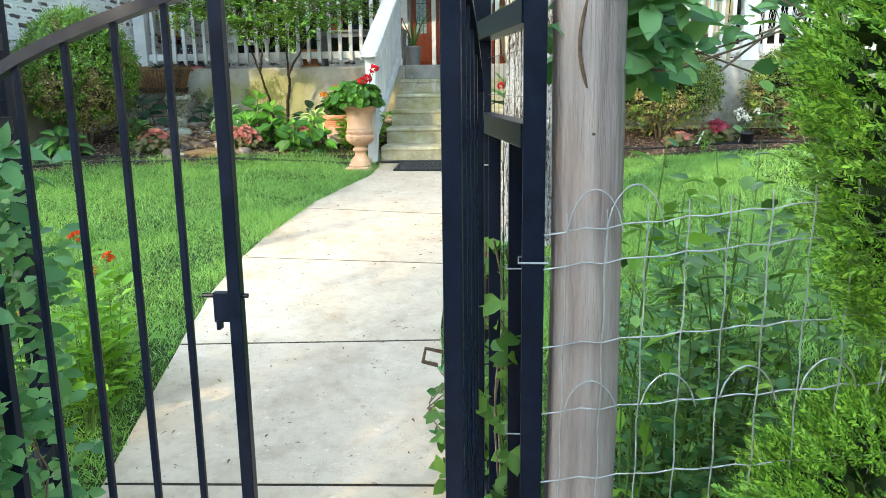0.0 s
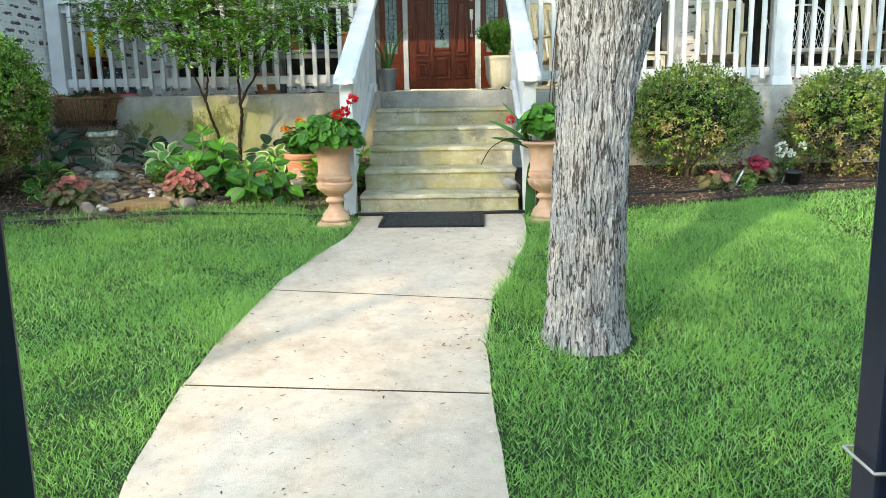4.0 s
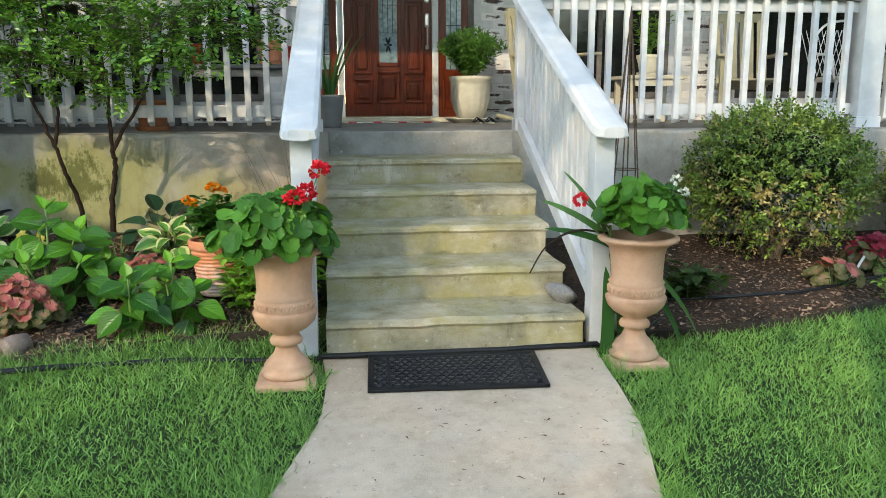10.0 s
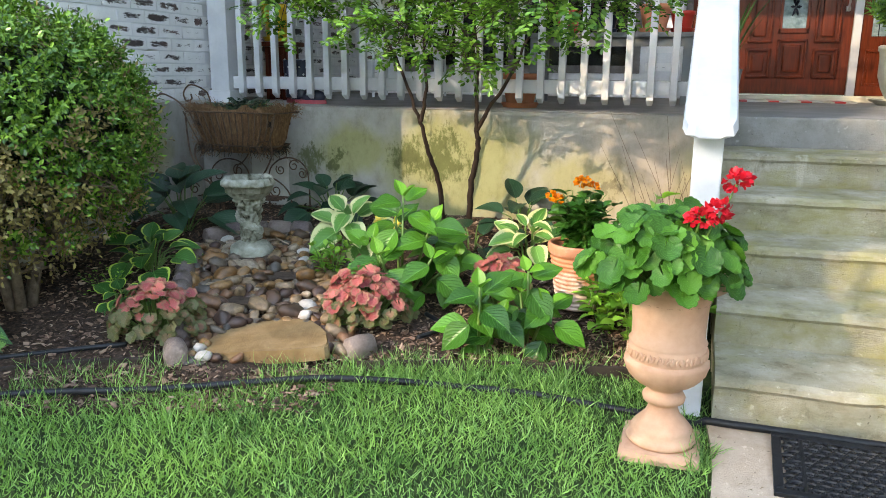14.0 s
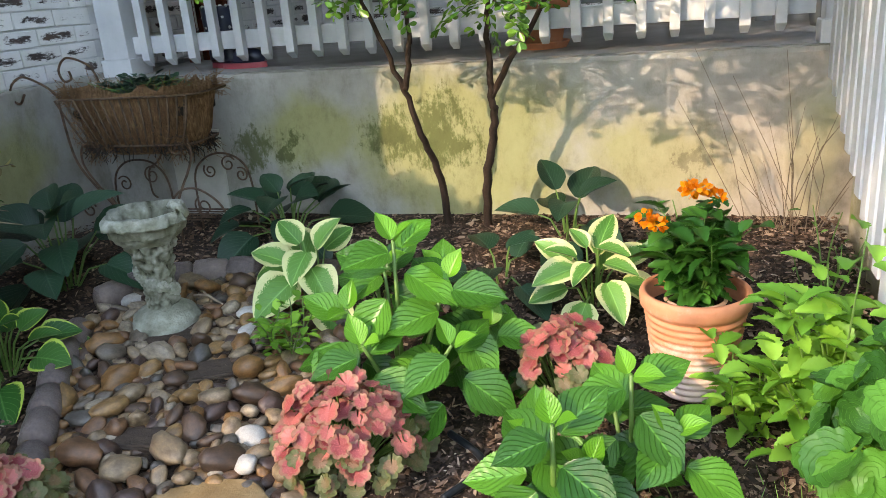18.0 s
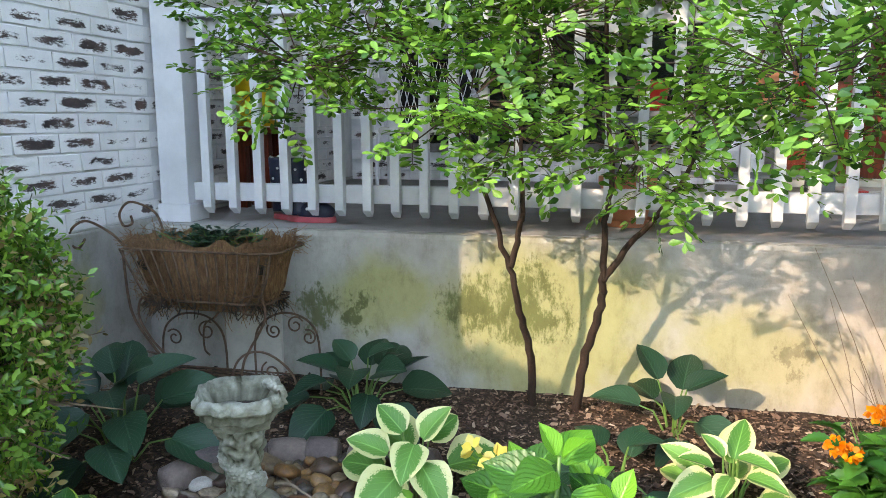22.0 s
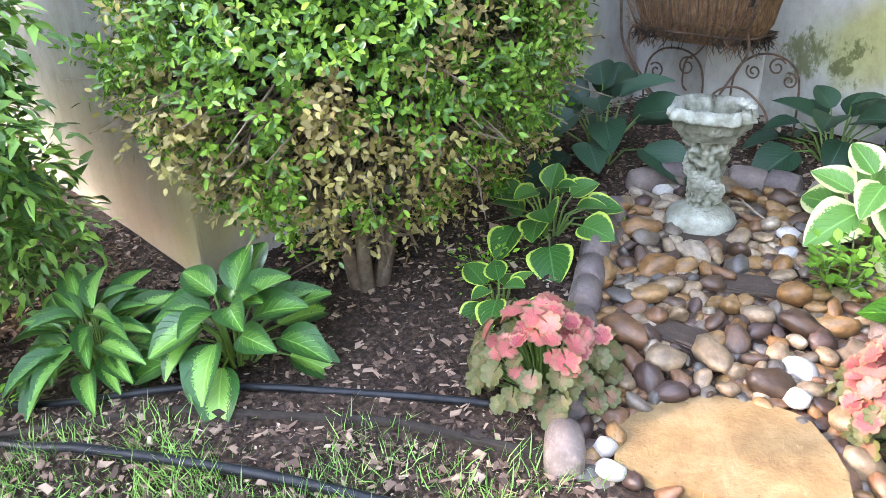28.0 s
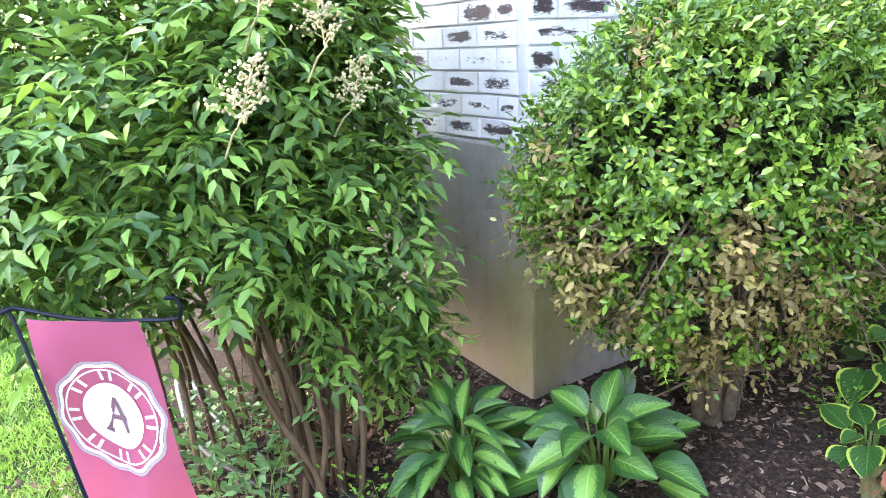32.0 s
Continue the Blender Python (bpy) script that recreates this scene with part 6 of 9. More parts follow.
for x, y, a, b in ((1.95, 8.62, 25, -20), (2.4, 8.7, 30, 35)):
    zt = ground_z(x, y)
    tag = part("plant_tag", boxed(-0.008, 0.008, -0.0015, 0.0015, -0.03, 0.16, 0.001), TAG_WHITE)
    tag.matrix_basis = pose(x, y, zt + 0.02, 0, a, b)
    tagged(tag, "slim white plastic plant tag stuck in the mulch", "plant tag", "plant tags")
np_ = part("nursery_pot", lathe([(0.06, 0.0), (0.075, 0.11), (0.08, 0.112), (0.08, 0.125), (0.07, 0.125), (0.06, 0.03)], 28), NURSERY_BLACK, soft=True)
np_.matrix_basis = pose(2.48, 8.66, ground_z(2.48, 8.66) + 0.02, 6, 0, 0)
tagged(np_, "small black plastic nursery pot in the bed", "flower pot")
leafy_plant("weed", (0.75, 8.35), ground_z(0.75, 8.35), round_stems(12, 0.25, 0.22, 0.5), "foliage", OAK_LEAF, 10, 0.09, 0.7, "dark leafy plant in shade behind the urn", "plant", SERRATE)
fl = leafy_plant("pansy", (-3.02, 8.8), ground_z(-3.02, 8.8), round_stems(5, 0.05, 0.2, 0.7), "foliage", MINT_LEAF, 5, 0.035, 0.6, "small pale yellow pansy among hostas", "flower", OVAL)
for p in ((0.02, -0.03, 0.2), (-0.04, -0.02, 0.22), (0.03, 0.02, 0.18)):
    petal_ball(fl, p, 0.014, 8, YELLOW_PETAL, 0.04)
# dry stems in the corner by the steps
dry = thing("dry_stems", (-1.6, 9.5, ground_z(-1.6, 9.5)), "dry brown grass stems against the porch wall", "dry plant")
for k in range(26):
    b0 = Vector((rng.normal() * 0.06, rng.normal() * 0.05, 0))
    hgt = rng.uniform(0.15, 0.75)
    e = b0 + Vector((rng.normal() * 0.16 * hgt * 2, rng.normal() * 0.05, hgt))
    bm = bmesh.new()
    tube(bm, [b0, b0.lerp(e, 0.5) + Vector((rng.normal() * 0.02, 0, 0.02)), e], [0.0022, 0.0018, 0.001], 4)
    part("stalk", bm, TWIG, dry)


# ---- small two-stemmed tree before the porch ----
def small_tree():
    t = thing("small_tree", (-2.88, 9.52, 1.03), "small two-stemmed tree with glossy round leaflets", "tree")
    o = Vector((-2.88, 9.52, 1.03))
    A = [(-2.965, 9.56, 1.0), (-2.97, 9.48, 1.3), (-3.0, 9.36, 1.52), (-3.03, 9.3, 1.7)]
    B = [(-2.79, 9.56, 1.0), (-2.76, 9.46, 1.3), (-2.70, 9.38, 1.55), (-2.69, 9.33, 1.66)]
    limbs = [([*A, (-3.1, 9.22, 1.95), (-3.2, 9.15, 2.2), (-3.45, 9.05, 2.6)], 0.018), ([A[-1], (-2.99, 9.28, 1.85), (-2.98, 9.25, 2.0), (-3.0, 9.2, 2.6), (-3.05, 9.2, 3.6)], 0.013), ([*B, (-2.69, 9.3, 1.85), (-2.67, 9.25, 2.05), (-2.7, 9.2, 2.6), (-2.65, 9.2, 3.7)], 0.02), ([B[-1], (-2.6, 9.28, 1.8), (-2.47, 9.22, 1.98), (-2.3, 9.15, 2.3), (-2.05, 9.1, 2.75)], 0.014)]
    for L, r in limbs:
        pl = [p - o for p in curve_pts(L, 6)]
        bm = bmesh.new()
        tube(bm, [p + Vector(rng.normal(size=3) * 0.003) for p in pl], [r * (1 - 0.75 * i / (len(pl) - 1)) for i in range(len(pl))], 10)
        part("stem", bm, DARK_BARK, t, soft=True)
    blobs = [(-3.68, 8.95, 2.42, 0.28, 0.25, 0.2), (-3.45, 9.0, 2.5, 0.26, 0.25, 0.18), (-3.1, 8.9, 2.3, 0.26, 0.28, 0.24), (-2.95, 8.85, 2.2, 0.2, 0.22, 0.16), (-2.9, 9.1, 2.55, 0.36, 0.3, 0.22), (-2.58, 8.75, 2.14, 0.2, 0.2, 0.15), (-2.5, 8.75, 2.32, 0.2, 0.2, 0.15), (-2.2, 8.65, 2.34, 0.3, 0.28, 0.2), (-1.95, 8.8, 2.42, 0.3, 0.28, 0.22), (-2.2, 8.7, 2.16, 0.12, 0.15, 0.08), (-1.75, 9.0, 2.5, 0.2, 0.2, 0.2), (-3.3, 9.1, 2.8, 0.5, 0.35, 0.25), (-2.5, 9.1, 2.85, 0.55, 0.35, 0.25), (-3.95, 9.1, 2.6, 0.2, 0.2, 0.15), (-2.7, 9.2, 3.35, 0.5, 0.35, 0.25), (-3.2, 9.2, 3.45, 0.4, 0.35, 0.25), (-2.3, 9.3, 3.4, 0.35, 0.3, 0.25), (-2.75, 9.3, 3.85, 0.45, 0.35, 0.25)]
    P, D, N, S = [], [], [], []
    twigs = bmesh.new()
    for cx, cy, cz, rx, ry, rz in blobs:
        c = np.array((cx, cy, cz)) - np.array(o)
        for k in range(int(250 * rx * (ry + rz) * 3.2)):
            u = unit(rng.normal(size=3)) * rng.uniform(0.35, 1.05)
            st = c + u * (rx, ry, rz)
            a = unit((u + rng.normal(size=3) * 0.6) * (1, 1, 0.55))
            ln_ = rng.uniform(0.1, 0.16)
            if st[2] + o.z < 2.0:
                continue
            side = unit(np.cross(a, (0, 0, 1)) + rng.normal(size=3) * 0.3)
            nr = unit(np.cross(side, a) * (1 if np.cross(side, a)[2] > 0 else -1) + rng.normal(size=3) * 0.2)
            if rng.random() < 0.3:
                tube(twigs, [c + u * (rx, ry, rz) * 0.3, st, st + a * ln_], [0.003, 0.002, 0.001], 4, False)
            for q in range(5):
                f = 0.25 + 0.75 * q / 4
                for sgn in (-1, 1):
                    P.append(st + a * ln_ * f)
                    D.append(side * sgn + a * 0.5 + rng.normal(size=3) * 0.15)
                    N.append(nr + rng.normal(size=3) * 0.25)
                    S.append(rng.uniform(0.03, 0.045))
            P.append(st + a * ln_)
            D.append(a)
            N.append(nr)
            S.append(0.032)
    S = np.array(S)
    cloud("crown", SPOON, np.array(P), np.array(D), np.array(N), S, S * 0.56, TREE_LEAF, t)
    tagged(part("twig_mass", twigs, DARK_BARK, t), kind="stuff")
    return t


small_tree()


# ---- nandina thicket by the house corner ----
def nandina():
    o = Vector((-4.92, 6.35, ground_z(-4.92, 6.35)))
    t = thing("nandina", o, "tall nandina thicket with pointed leaflets and cream flower heads", "shrub")
    for k in range(34):
        near = k < 20
        a, r = k * 2.4, (0.13 if near else 0.42) * math.sqrt((k % 20 + 0.5) / 20)
        b0 = Vector((0.1 if near else -0.35, 0.06 if near else 0.0, 0)) + Vector((r * math.cos(a), r * math.sin(a), 0))
        b0.z = ground_z(o.x + b0.x, o.y + b0.y) - o.z - 0.02
        e = b0 + Vector((rng.normal() * 0.1 - (0.12 if near else 0.2), rng.normal() * 0.09 - 0.06, rng.uniform(0.6, 1.0)))
        pl = curve_pts([b0, b0.lerp(e, 0.35) + Vector((rng.normal() * 0.025 + 0.03, rng.normal() * 0.025, 0)), b0.lerp(e, 0.7) + Vector((rng.normal() * 0.02, rng.normal() * 0.02, 0)), e], 4)
        cb = bmesh.new()
        tube(cb, pl, [rng.uniform(0.008, 0.015) * (1 - 0.35 * i / 12) for i in range(len(pl))], 7)
        part("cane", cb, CANE, t, soft=True)
    blobs = [(-4.85, 6.46, 1.62, 0.2, 0.26, 0.3), (-4.82, 6.58, 1.9, 0.17, 0.18, 0.25), (-4.8, 6.72, 1.85, 0.1, 0.1, 0.22), (-5.45, 6.6, 1.75, 0.42, 0.24, 0.45), (-5.4, 6.75, 2.3, 0.45, 0.24, 0.4), (-6.0, 6.65, 2.1, 0.45, 0.3, 0.5), (-5.25, 6.62, 1.35, 0.2, 0.2, 0.2), (-5.75, 6.7, 1.55, 0.4, 0.2, 0.5), (-6.4, 6.7, 1.7, 0.45, 0.22, 0.55), (-7.0, 6.7, 1.8, 0.4, 0.25, 0.5), (-4.75, 6.25, 1.75, 0.28, 0.32, 0.33), (-4.9, 5.9, 1.85, 0.35, 0.4, 0.35), (-4.85, 6.3, 2.15, 0.36, 0.42, 0.3), (-5.2, 5.5, 1.8, 0.4, 0.4, 0.4), (-5.3, 6.2, 2.0, 0.4, 0.5, 0.4), (-4.85, 6.55, 2.25, 0.2, 0.2, 0.25), (-5.1, 5.85, 1.5, 0.3, 0.3, 0.2), (-4.82, 6.48, 1.34, 0.12, 0.12, 0.18), (-5.6, 6.4, 1.9, 0.4, 0.4, 0.45), (-5.9, 6.0, 1.6, 0.4, 0.4, 0.3), (-6.2, 6.35, 1.9, 0.45, 0.45, 0.45), (-5.7, 5.6, 2.2, 0.5, 0.4, 0.35), (-5.4, 6.0, 2.5, 0.5, 0.5, 0.3), (-6.4, 5.7, 1.9, 0.4, 0.5, 0.4), (-5.0, 6.4, 2.6, 0.35, 0.3, 0.3), (-5.8, 6.5, 2.6, 0.5, 0.4, 0.35), (-5.3, 6.45, 1.35, 0.25, 0.2, 0.16), (-4.72, 6.68, 1.5, 0.1, 0.12, 0.22), (-4.85, 6.75, 1.25, 0.14, 0.14, 0.2), (-4.98, 6.72, 1.1, 0.14, 0.12, 0.16)]
    P, D, N, S = [], [], [], []
    for cx, cy, cz, rx, ry, rz in blobs:
        c = np.array((cx, cy, cz)) - np.array(o)
        for k in range(int(1250 * (rx * ry + rx * rz + ry * rz))):
            u = unit(rng.normal(size=3)) * rng.uniform(0.3, 1.05)
            st = c + u * (rx, ry, rz)
            a = unit(u * (1, 1, 0.3) + rng.normal(size=3) * 0.5 + (0, 0, -0.25))
            side = unit(np.cross(a, (0, 0, 1)) + rng.normal(size=3) * 0.2)
            nr = unit(np.cross(side, a) * (1 if np.cross(side, a)[2] > 0 else -1) + rng.normal(size=3) * 0.25)
            for f, sg in ((0.0, 1), (0.0, -1), (0.5, 1), (0.5, -1), (0.9, 0)):
                P.append(st + a * 0.09 * f)
                D.append(side * sg * 0.9 + a * (0.55 if sg else 1) + rng.normal(size=3) * 0.12 + (0, 0, -0.15))
                N.append(nr + rng.normal(size=3) * 0.2)
                S.append(rng.uniform(0.04, 0.078))
    S = np.array(S)
    cloud("foliage", LANCE, np.array(P), np.array(D), np.array(N), S, S * 0.37, NANDINA_LEAF, t)
    for px, py, pz, lean in ((-4.22, 6.1, 1.99, 0.3), (-4.3, 6.32, 2.13, -0.2), (-4.35, 6.2, 2.2, 0.1), (-4.6, 5.66, 2.1, 0.3), (-4.5, 6.45, 1.98, 0.2), (-4.85, 5.6, 1.9, -0.1)):
        bm = bmesh.new()
        c = Vector((px, py, pz)) - o
        axis = Vector((0.25, lean, 1)).normalized()
        tube(bm, [c + Vector((-0.12, 0.0, -0.07)), c + Vector((-0.05, 0, -0.02)), c, c + axis * 0.13], [0.003, 0.0025, 0.002, 0.001], 5)
        for k in range(15):
            f = (k + 0.5) / 15
            a = k * 2.4
            st = c + axis * 0.13 * f
            tip = st + Vector((math.cos(a), math.sin(a), 0.45)) * 0.062 * (1.1 - 0.75 * f)
            tube(bm, [st, st.lerp(tip, 0.6) + Vector((0, 0, 0.004)), tip], [0.0012, 0.001, 0.0006], 4)
            for q in range(11):
                b = st.lerp(tip, 0.3 + 0.75 * q / 10) + Vector(rng.normal(size=3) * 0.0065)
                bmesh.ops.create_icosphere(bm, subdivisions=1, radius=rng.uniform(0.0028, 0.0046), matrix=Matrix.Translation(b))
        tagged(part("flower_head", bm, CREAM_BUD, t), "loose cream flower head", kind="stuff")
    return t


nandina()


# ---- gate and arbour ----
def bar(parent, name, a, b, w=0.03, material=None, label=""):
    return part(name, beam(a, b, w, w, 0.003), material or BLACK, parent, label)


gz = ground_z(-0.7, 1.75)
gate = thing("gate", (-1.27, 1.745, gz), "black iron garden gate with arched top standing ajar", "gate", "gate leaves")
hx = Vector((0.595, 0.04, 0))


def gate_at(u, z):
    return hx * u + Vector((0, 0, z - gz))


def arch_z(u):
    return 1.49 + 0.27 * max(u, 0.0) ** 0.6


bar(gate, "hinge_stile", gate_at(0, 0.22), gate_at(0, 1.5), 0.03)
bar(gate, "latch_stile", gate_at(1, 0.22), gate_at(1, 1.76), 0.032)
bar(gate, "bottom_rail", gate_at(0.02, 0.26), gate_at(0.98, 0.26), 0.028)
for u in (0.2, 0.4, 0.6, 0.8):
    bar(gate, "bar", gate_at(u, 0.27), gate_at(u, arch_z(u) - 0.012), 0.016)
bm = bmesh.new()
tube(bm, [gate_at(u, arch_z(u)) for u in (0, 0.06, 0.13, 0.22, 0.34, 0.5, 0.68, 0.85, 1.0)], 0.019, 4)
part("arch", bm, BLACK, gate)
bm = boxed(-0.055, -0.016, -0.012, 0.008, 0.965 - gz, 1.04 - gz, 0.002)
box(bm, -0.05, -0.04, -0.014, 0.01, 0.945 - gz, 0.97 - gz, 0.002)
tube(bm, [(-0.085, 0.0, 1.03 - gz), (0.03, 0.0, 1.03 - gz)], 0.006, 8)
for v in bm.verts:
    v.co += hx
part("latch", bm, BLACK, gate, "black gravity latch")

leaf2 = thing("gate", (-0.085, 1.82, gz), "black iron garden gate leaf swung fully open", "gate", "gate leaves")
hy = Vector((-0.02, -0.5, 0))
for u, w in ((0.0, 0.03), (0.17, 0.016), (0.33, 0.016), (0.5, 0.016), (0.66, 0.016), (0.82, 0.016), (1.0, 0.034)):
    bar(leaf2, "bar" if 0 < u < 1 else "stile", hy * u + Vector((0, 0, 0.22 - gz)), hy * u + Vector((0, 0, arch_z(u) + 0.02 - gz)), w)
bm = bmesh.new()
tube(bm, [hy * u + Vector((0, 0, arch_z(u) + 0.02 - gz)) for u in (0, 0.06, 0.13, 0.22, 0.34, 0.5, 0.68, 0.85, 1.0)], 0.019, 4)
part("arch", bm, BLACK, leaf2)
part("bottom_rail", beam((0, 0, 0.26 - gz), hy + Vector((0, 0, 0.26 - gz)), 0.028, 0.028), BLACK, leaf2)
bm = bmesh.new()
tube(bm, [hy + Vector((-0.02, 0, 1.06 - gz)), hy + Vector((-0.05, -0.01, 1.07 - gz)), hy + Vector((-0.055, -0.01, 1.045 - gz)), hy + Vector((-0.03, 0, 1.035 - gz))], 0.004, 6)
part("keeper", bm, RUSTY, leaf2, "rusty strike loop")


AZ = ground_z(-0.7, 1.92)
arbour = thing("garden_arbour", (-0.7, 1.92, AZ), "black square-tube garden arbour with wire mesh sides", "arbour")


def arbour_side(near, far_):
    n, f = Vector(near), Vector(far_)
    z0 = ground_z(n.x, n.y)
    a = arbour
    base = Vector((n.x, n.y, z0)) - arbour.matrix_basis.translation
    d = Vector((f.x - n.x, f.y - n.y, 0))
    for u, w, top in ((0, 0.046, 2.5), (1, 0.048, 2.5)):
        bar(a, "post", base + d * u + Vector((0, 0, -0.05)), base + d * u + Vector((0, 0, top - z0)), w)
    for zz in (1.425, 1.67, 2.2, 0.35):
        bar(a, "rail", base + d * 0.02 + Vector((0, 0, zz - z0)), base + d * 0.98 + Vector((0, 0, zz - z0)), 0.05)
    for u in (0.28, 0.7):
        bar(a, "bar", base + d * u + Vector((0, 0, 0.35 - z0)), base + d * u + Vector((0, 0, 1.4 - z0)), 0.032)
    bm = bmesh.new()
    for k in range(9):
        u = 0.08 + 0.84 * k / 8
        tube(bm, [base + d * u + Vector((0.012, 0, 0.36 - z0)), base + d * u + Vector((0.012, 0, 2.2 - z0))], 0.0012, 4)
    for k in range(18):
        zz = 0.4 + 0.1 * k - z0
        tube(bm, [base + d * 0.03 + Vector((0.012, 0, zz)), base + d * 0.97 + Vector((0.012, 0, zz))], 0.0012, 4)
    part("wire_mesh", bm, BLACK, a, "thin black wire mesh")
    for u, zz in ((0, 1.17), (0.28, 1.11), (0.28, 0.7), (1, 1.3)):
        c = base + d * u + Vector((0, 0, zz - z0))
        r = 0.03 if u in (0, 1) else 0.021
        bm = bmesh.new()
        tube(bm, [c + Vector((r * q, r * s, 0)) for q, s in ((1, 1), (-1, 1), (-1, -1), (1, -1), (1, 1))], 0.002, 4)
        part("wire_tie", bm, STEEL, a, "bright wire tie")
    return a


arbour_side((0.04, 1.585, 0), (-0.09, 2.27, 0))
arbour_side((-1.43, 1.6, 0), (-1.54, 2.27, 0))
for y0, xa, xb in ((1.6, -1.43, 0.04), (2.27, -1.54, -0.09)):
    bar(arbour, "top_rail", (xa + 0.7, y0 - 1.92, 2.52 - AZ), (xb + 0.7, y0 - 1.92, 2.52 - AZ), 0.04)
for u in (0.25, 0.5, 0.75):
    bar(arbour, "top_rail", (-1.43 + 1.47 * u + 0.7, -0.32, 2.56 - AZ), (-1.5 + 1.45 * u + 0.7, 0.35, 2.56 - AZ), 0.03)


def vine(loc, regions, n, label, leaf=0.055, mat=None):
    o = Vector((loc[0], loc[1], ground_z(*loc)))
    v = thing("vine", o, label, "vine", "vines")
    P, D, N = [], [], []
    bm = bmesh.new()
    for x0, x1, y0, y1, z0, z1, w in regions:
        for k in range(int(n * w)):
            p = np.array((rng.uniform(x0, x1), rng.uniform(y0, y1), rng.uniform(z0, z1))) - np.array(o)
            a = unit(rng.normal(size=3) + (0.3, -0.6, -0.2))
            sd = unit(np.cross(a, (0, 0, 1)))
            for s, f in ((0, 1), (-1, 0.35), (1, 0.35)):
                P.append(p + a * 0.01)
                D.append(a * f + sd * s * 0.9 + rng.normal(size=3) * 0.1)
                N.append(np.array((0.1, -0.7, 0.7)) + rng.normal(size=3) * 0.35)
        for k in range(max(2, int(6 * w))):
            q = [Vector((rng.uniform(x0, x1), rng.uniform(y0, y1), z0 + (z1 - z0) * f)) - o for f in (0, 0.25, 0.5, 0.75, 1)]
            tube(bm, curve_pts(q, 4), 0.003, 5)
    tagged(part("stem_mass", bm, TWIG, v), kind="stuff")
    k = len(P)
    L = leaf * rng.uniform(0.6, 1.25, k)
    cloud("foliage", OVAL, np.array(P), np.array(D), np.array(N), L, L * 0.68, mat or VINE_LEAF, v)
    return v


vine((-1.45, 1.75), [(-1.5, -1.24, 1.5, 2.1, 0.2, 1.4, 1.05), (-1.8, -1.5, 1.6, 2.1, 0.5, 1.9, 0.6), (-1.5, -1.3, 1.35, 1.6, 0.2, 0.7, 0.4)], 420, "dense leafy vine climbing the arbour side", 0.065)
vine((-0.1, 2.25), [(-0.14, -0.02, 2.1, 2.4, 0.3, 1.1, 1.0), (-0.24, -0.1, 2.2, 2.45, 0.25, 0.5, 0.4), (-0.06, 0.05, 1.75, 2.25, 0.3, 1.15, 0.8)], 75, "thin leafy vine on the arbour post", 0.06, SHRUB_LEAF)
vine((0.2, 1.7), [(0.1, 0.35, 1.6, 1.9, 1.55, 1.8, 1.0), (0.2, 1.0, 1.8, 2.4, 1.55, 2.1, 1.2)], 110, "leafy vine hanging over the fence post", 0.07)
vine((-0.2, 2.75), [(-0.32, -0.16, 2.5, 3.0, 0.27, 0.42, 1.0)], 8, "straggling seedlings at the edge of the walk", 0.05)

# fence post and woven wire
post = thing("fence_post", (0.135, 1.61, ground_z(0.135, 1.61)), "weathered round cedar fence post", "post")
V, F, segs, n = [], [], 48, 60
for j in range(n + 1):
    z = -0.1 + 2.4 * j / n
    for k in range(segs):
        a = 2 * math.pi * k / segs
        r = 0.072 + 0.006 * noise.noise((math.cos(a) * 1.5, math.sin(a) * 1.5, z * 1.3)) + 0.003 * noise.noise((math.cos(a) * 7, math.sin(a) * 7, z * 2)) + 0.006 * hump(1.4, 0.0, z)
        V.append((r * math.cos(a) + 0.012 * z + 0.008 * math.sin(z * 2.6), r * math.sin(a), z))
F = np.array([(j * segs + k, j * segs + (k + 1) % segs, (j + 1) * segs + (k + 1) % segs, (j + 1) * segs + k) for j in range(n) for k in range(segs)])
ob = new("shaft", array_mesh("shaft", np.array(V), F, None, POST_WOOD))
ob.parent = post
bm = bmesh.new()
tube(bm, curve_pts([(0.03, -0.062, 1.65), (-0.01, -0.07, 1.5), (0.0, -0.068, 1.4), (0.055, -0.05, 1.28)], 8), 0.004, 6)
part("wire_loop", bm, RUSTY, post, "rusty hanging wire")
bm = lathe([(0.006, 0), (0.009, 0.006), (0.0, 0.009)], 10)
for v in bm.verts:
    v.co = Vector((v.co.x + 0.02, -0.064 - v.co.z, v.co.y + 1.3))
part("staple", bm, RUSTY, post)

fence = thing("wire_fence", (0.9, 1.56, ground_z(0.9, 1.56)), "galvanised woven wire fence with looped top", "fence")
fz = fence.matrix_basis.translation.z


def wire_z(z, x):
    return z + 0.055 * (x - 0.06) / 0.35 * 0.8 - fz


def wire(pts, r=0.0016):
    bm = bmesh.new()
    tube(bm, [(p[0] - 0.9, p[1] - 1.56, p[2]) for p in pts], r, 5)
    return bm


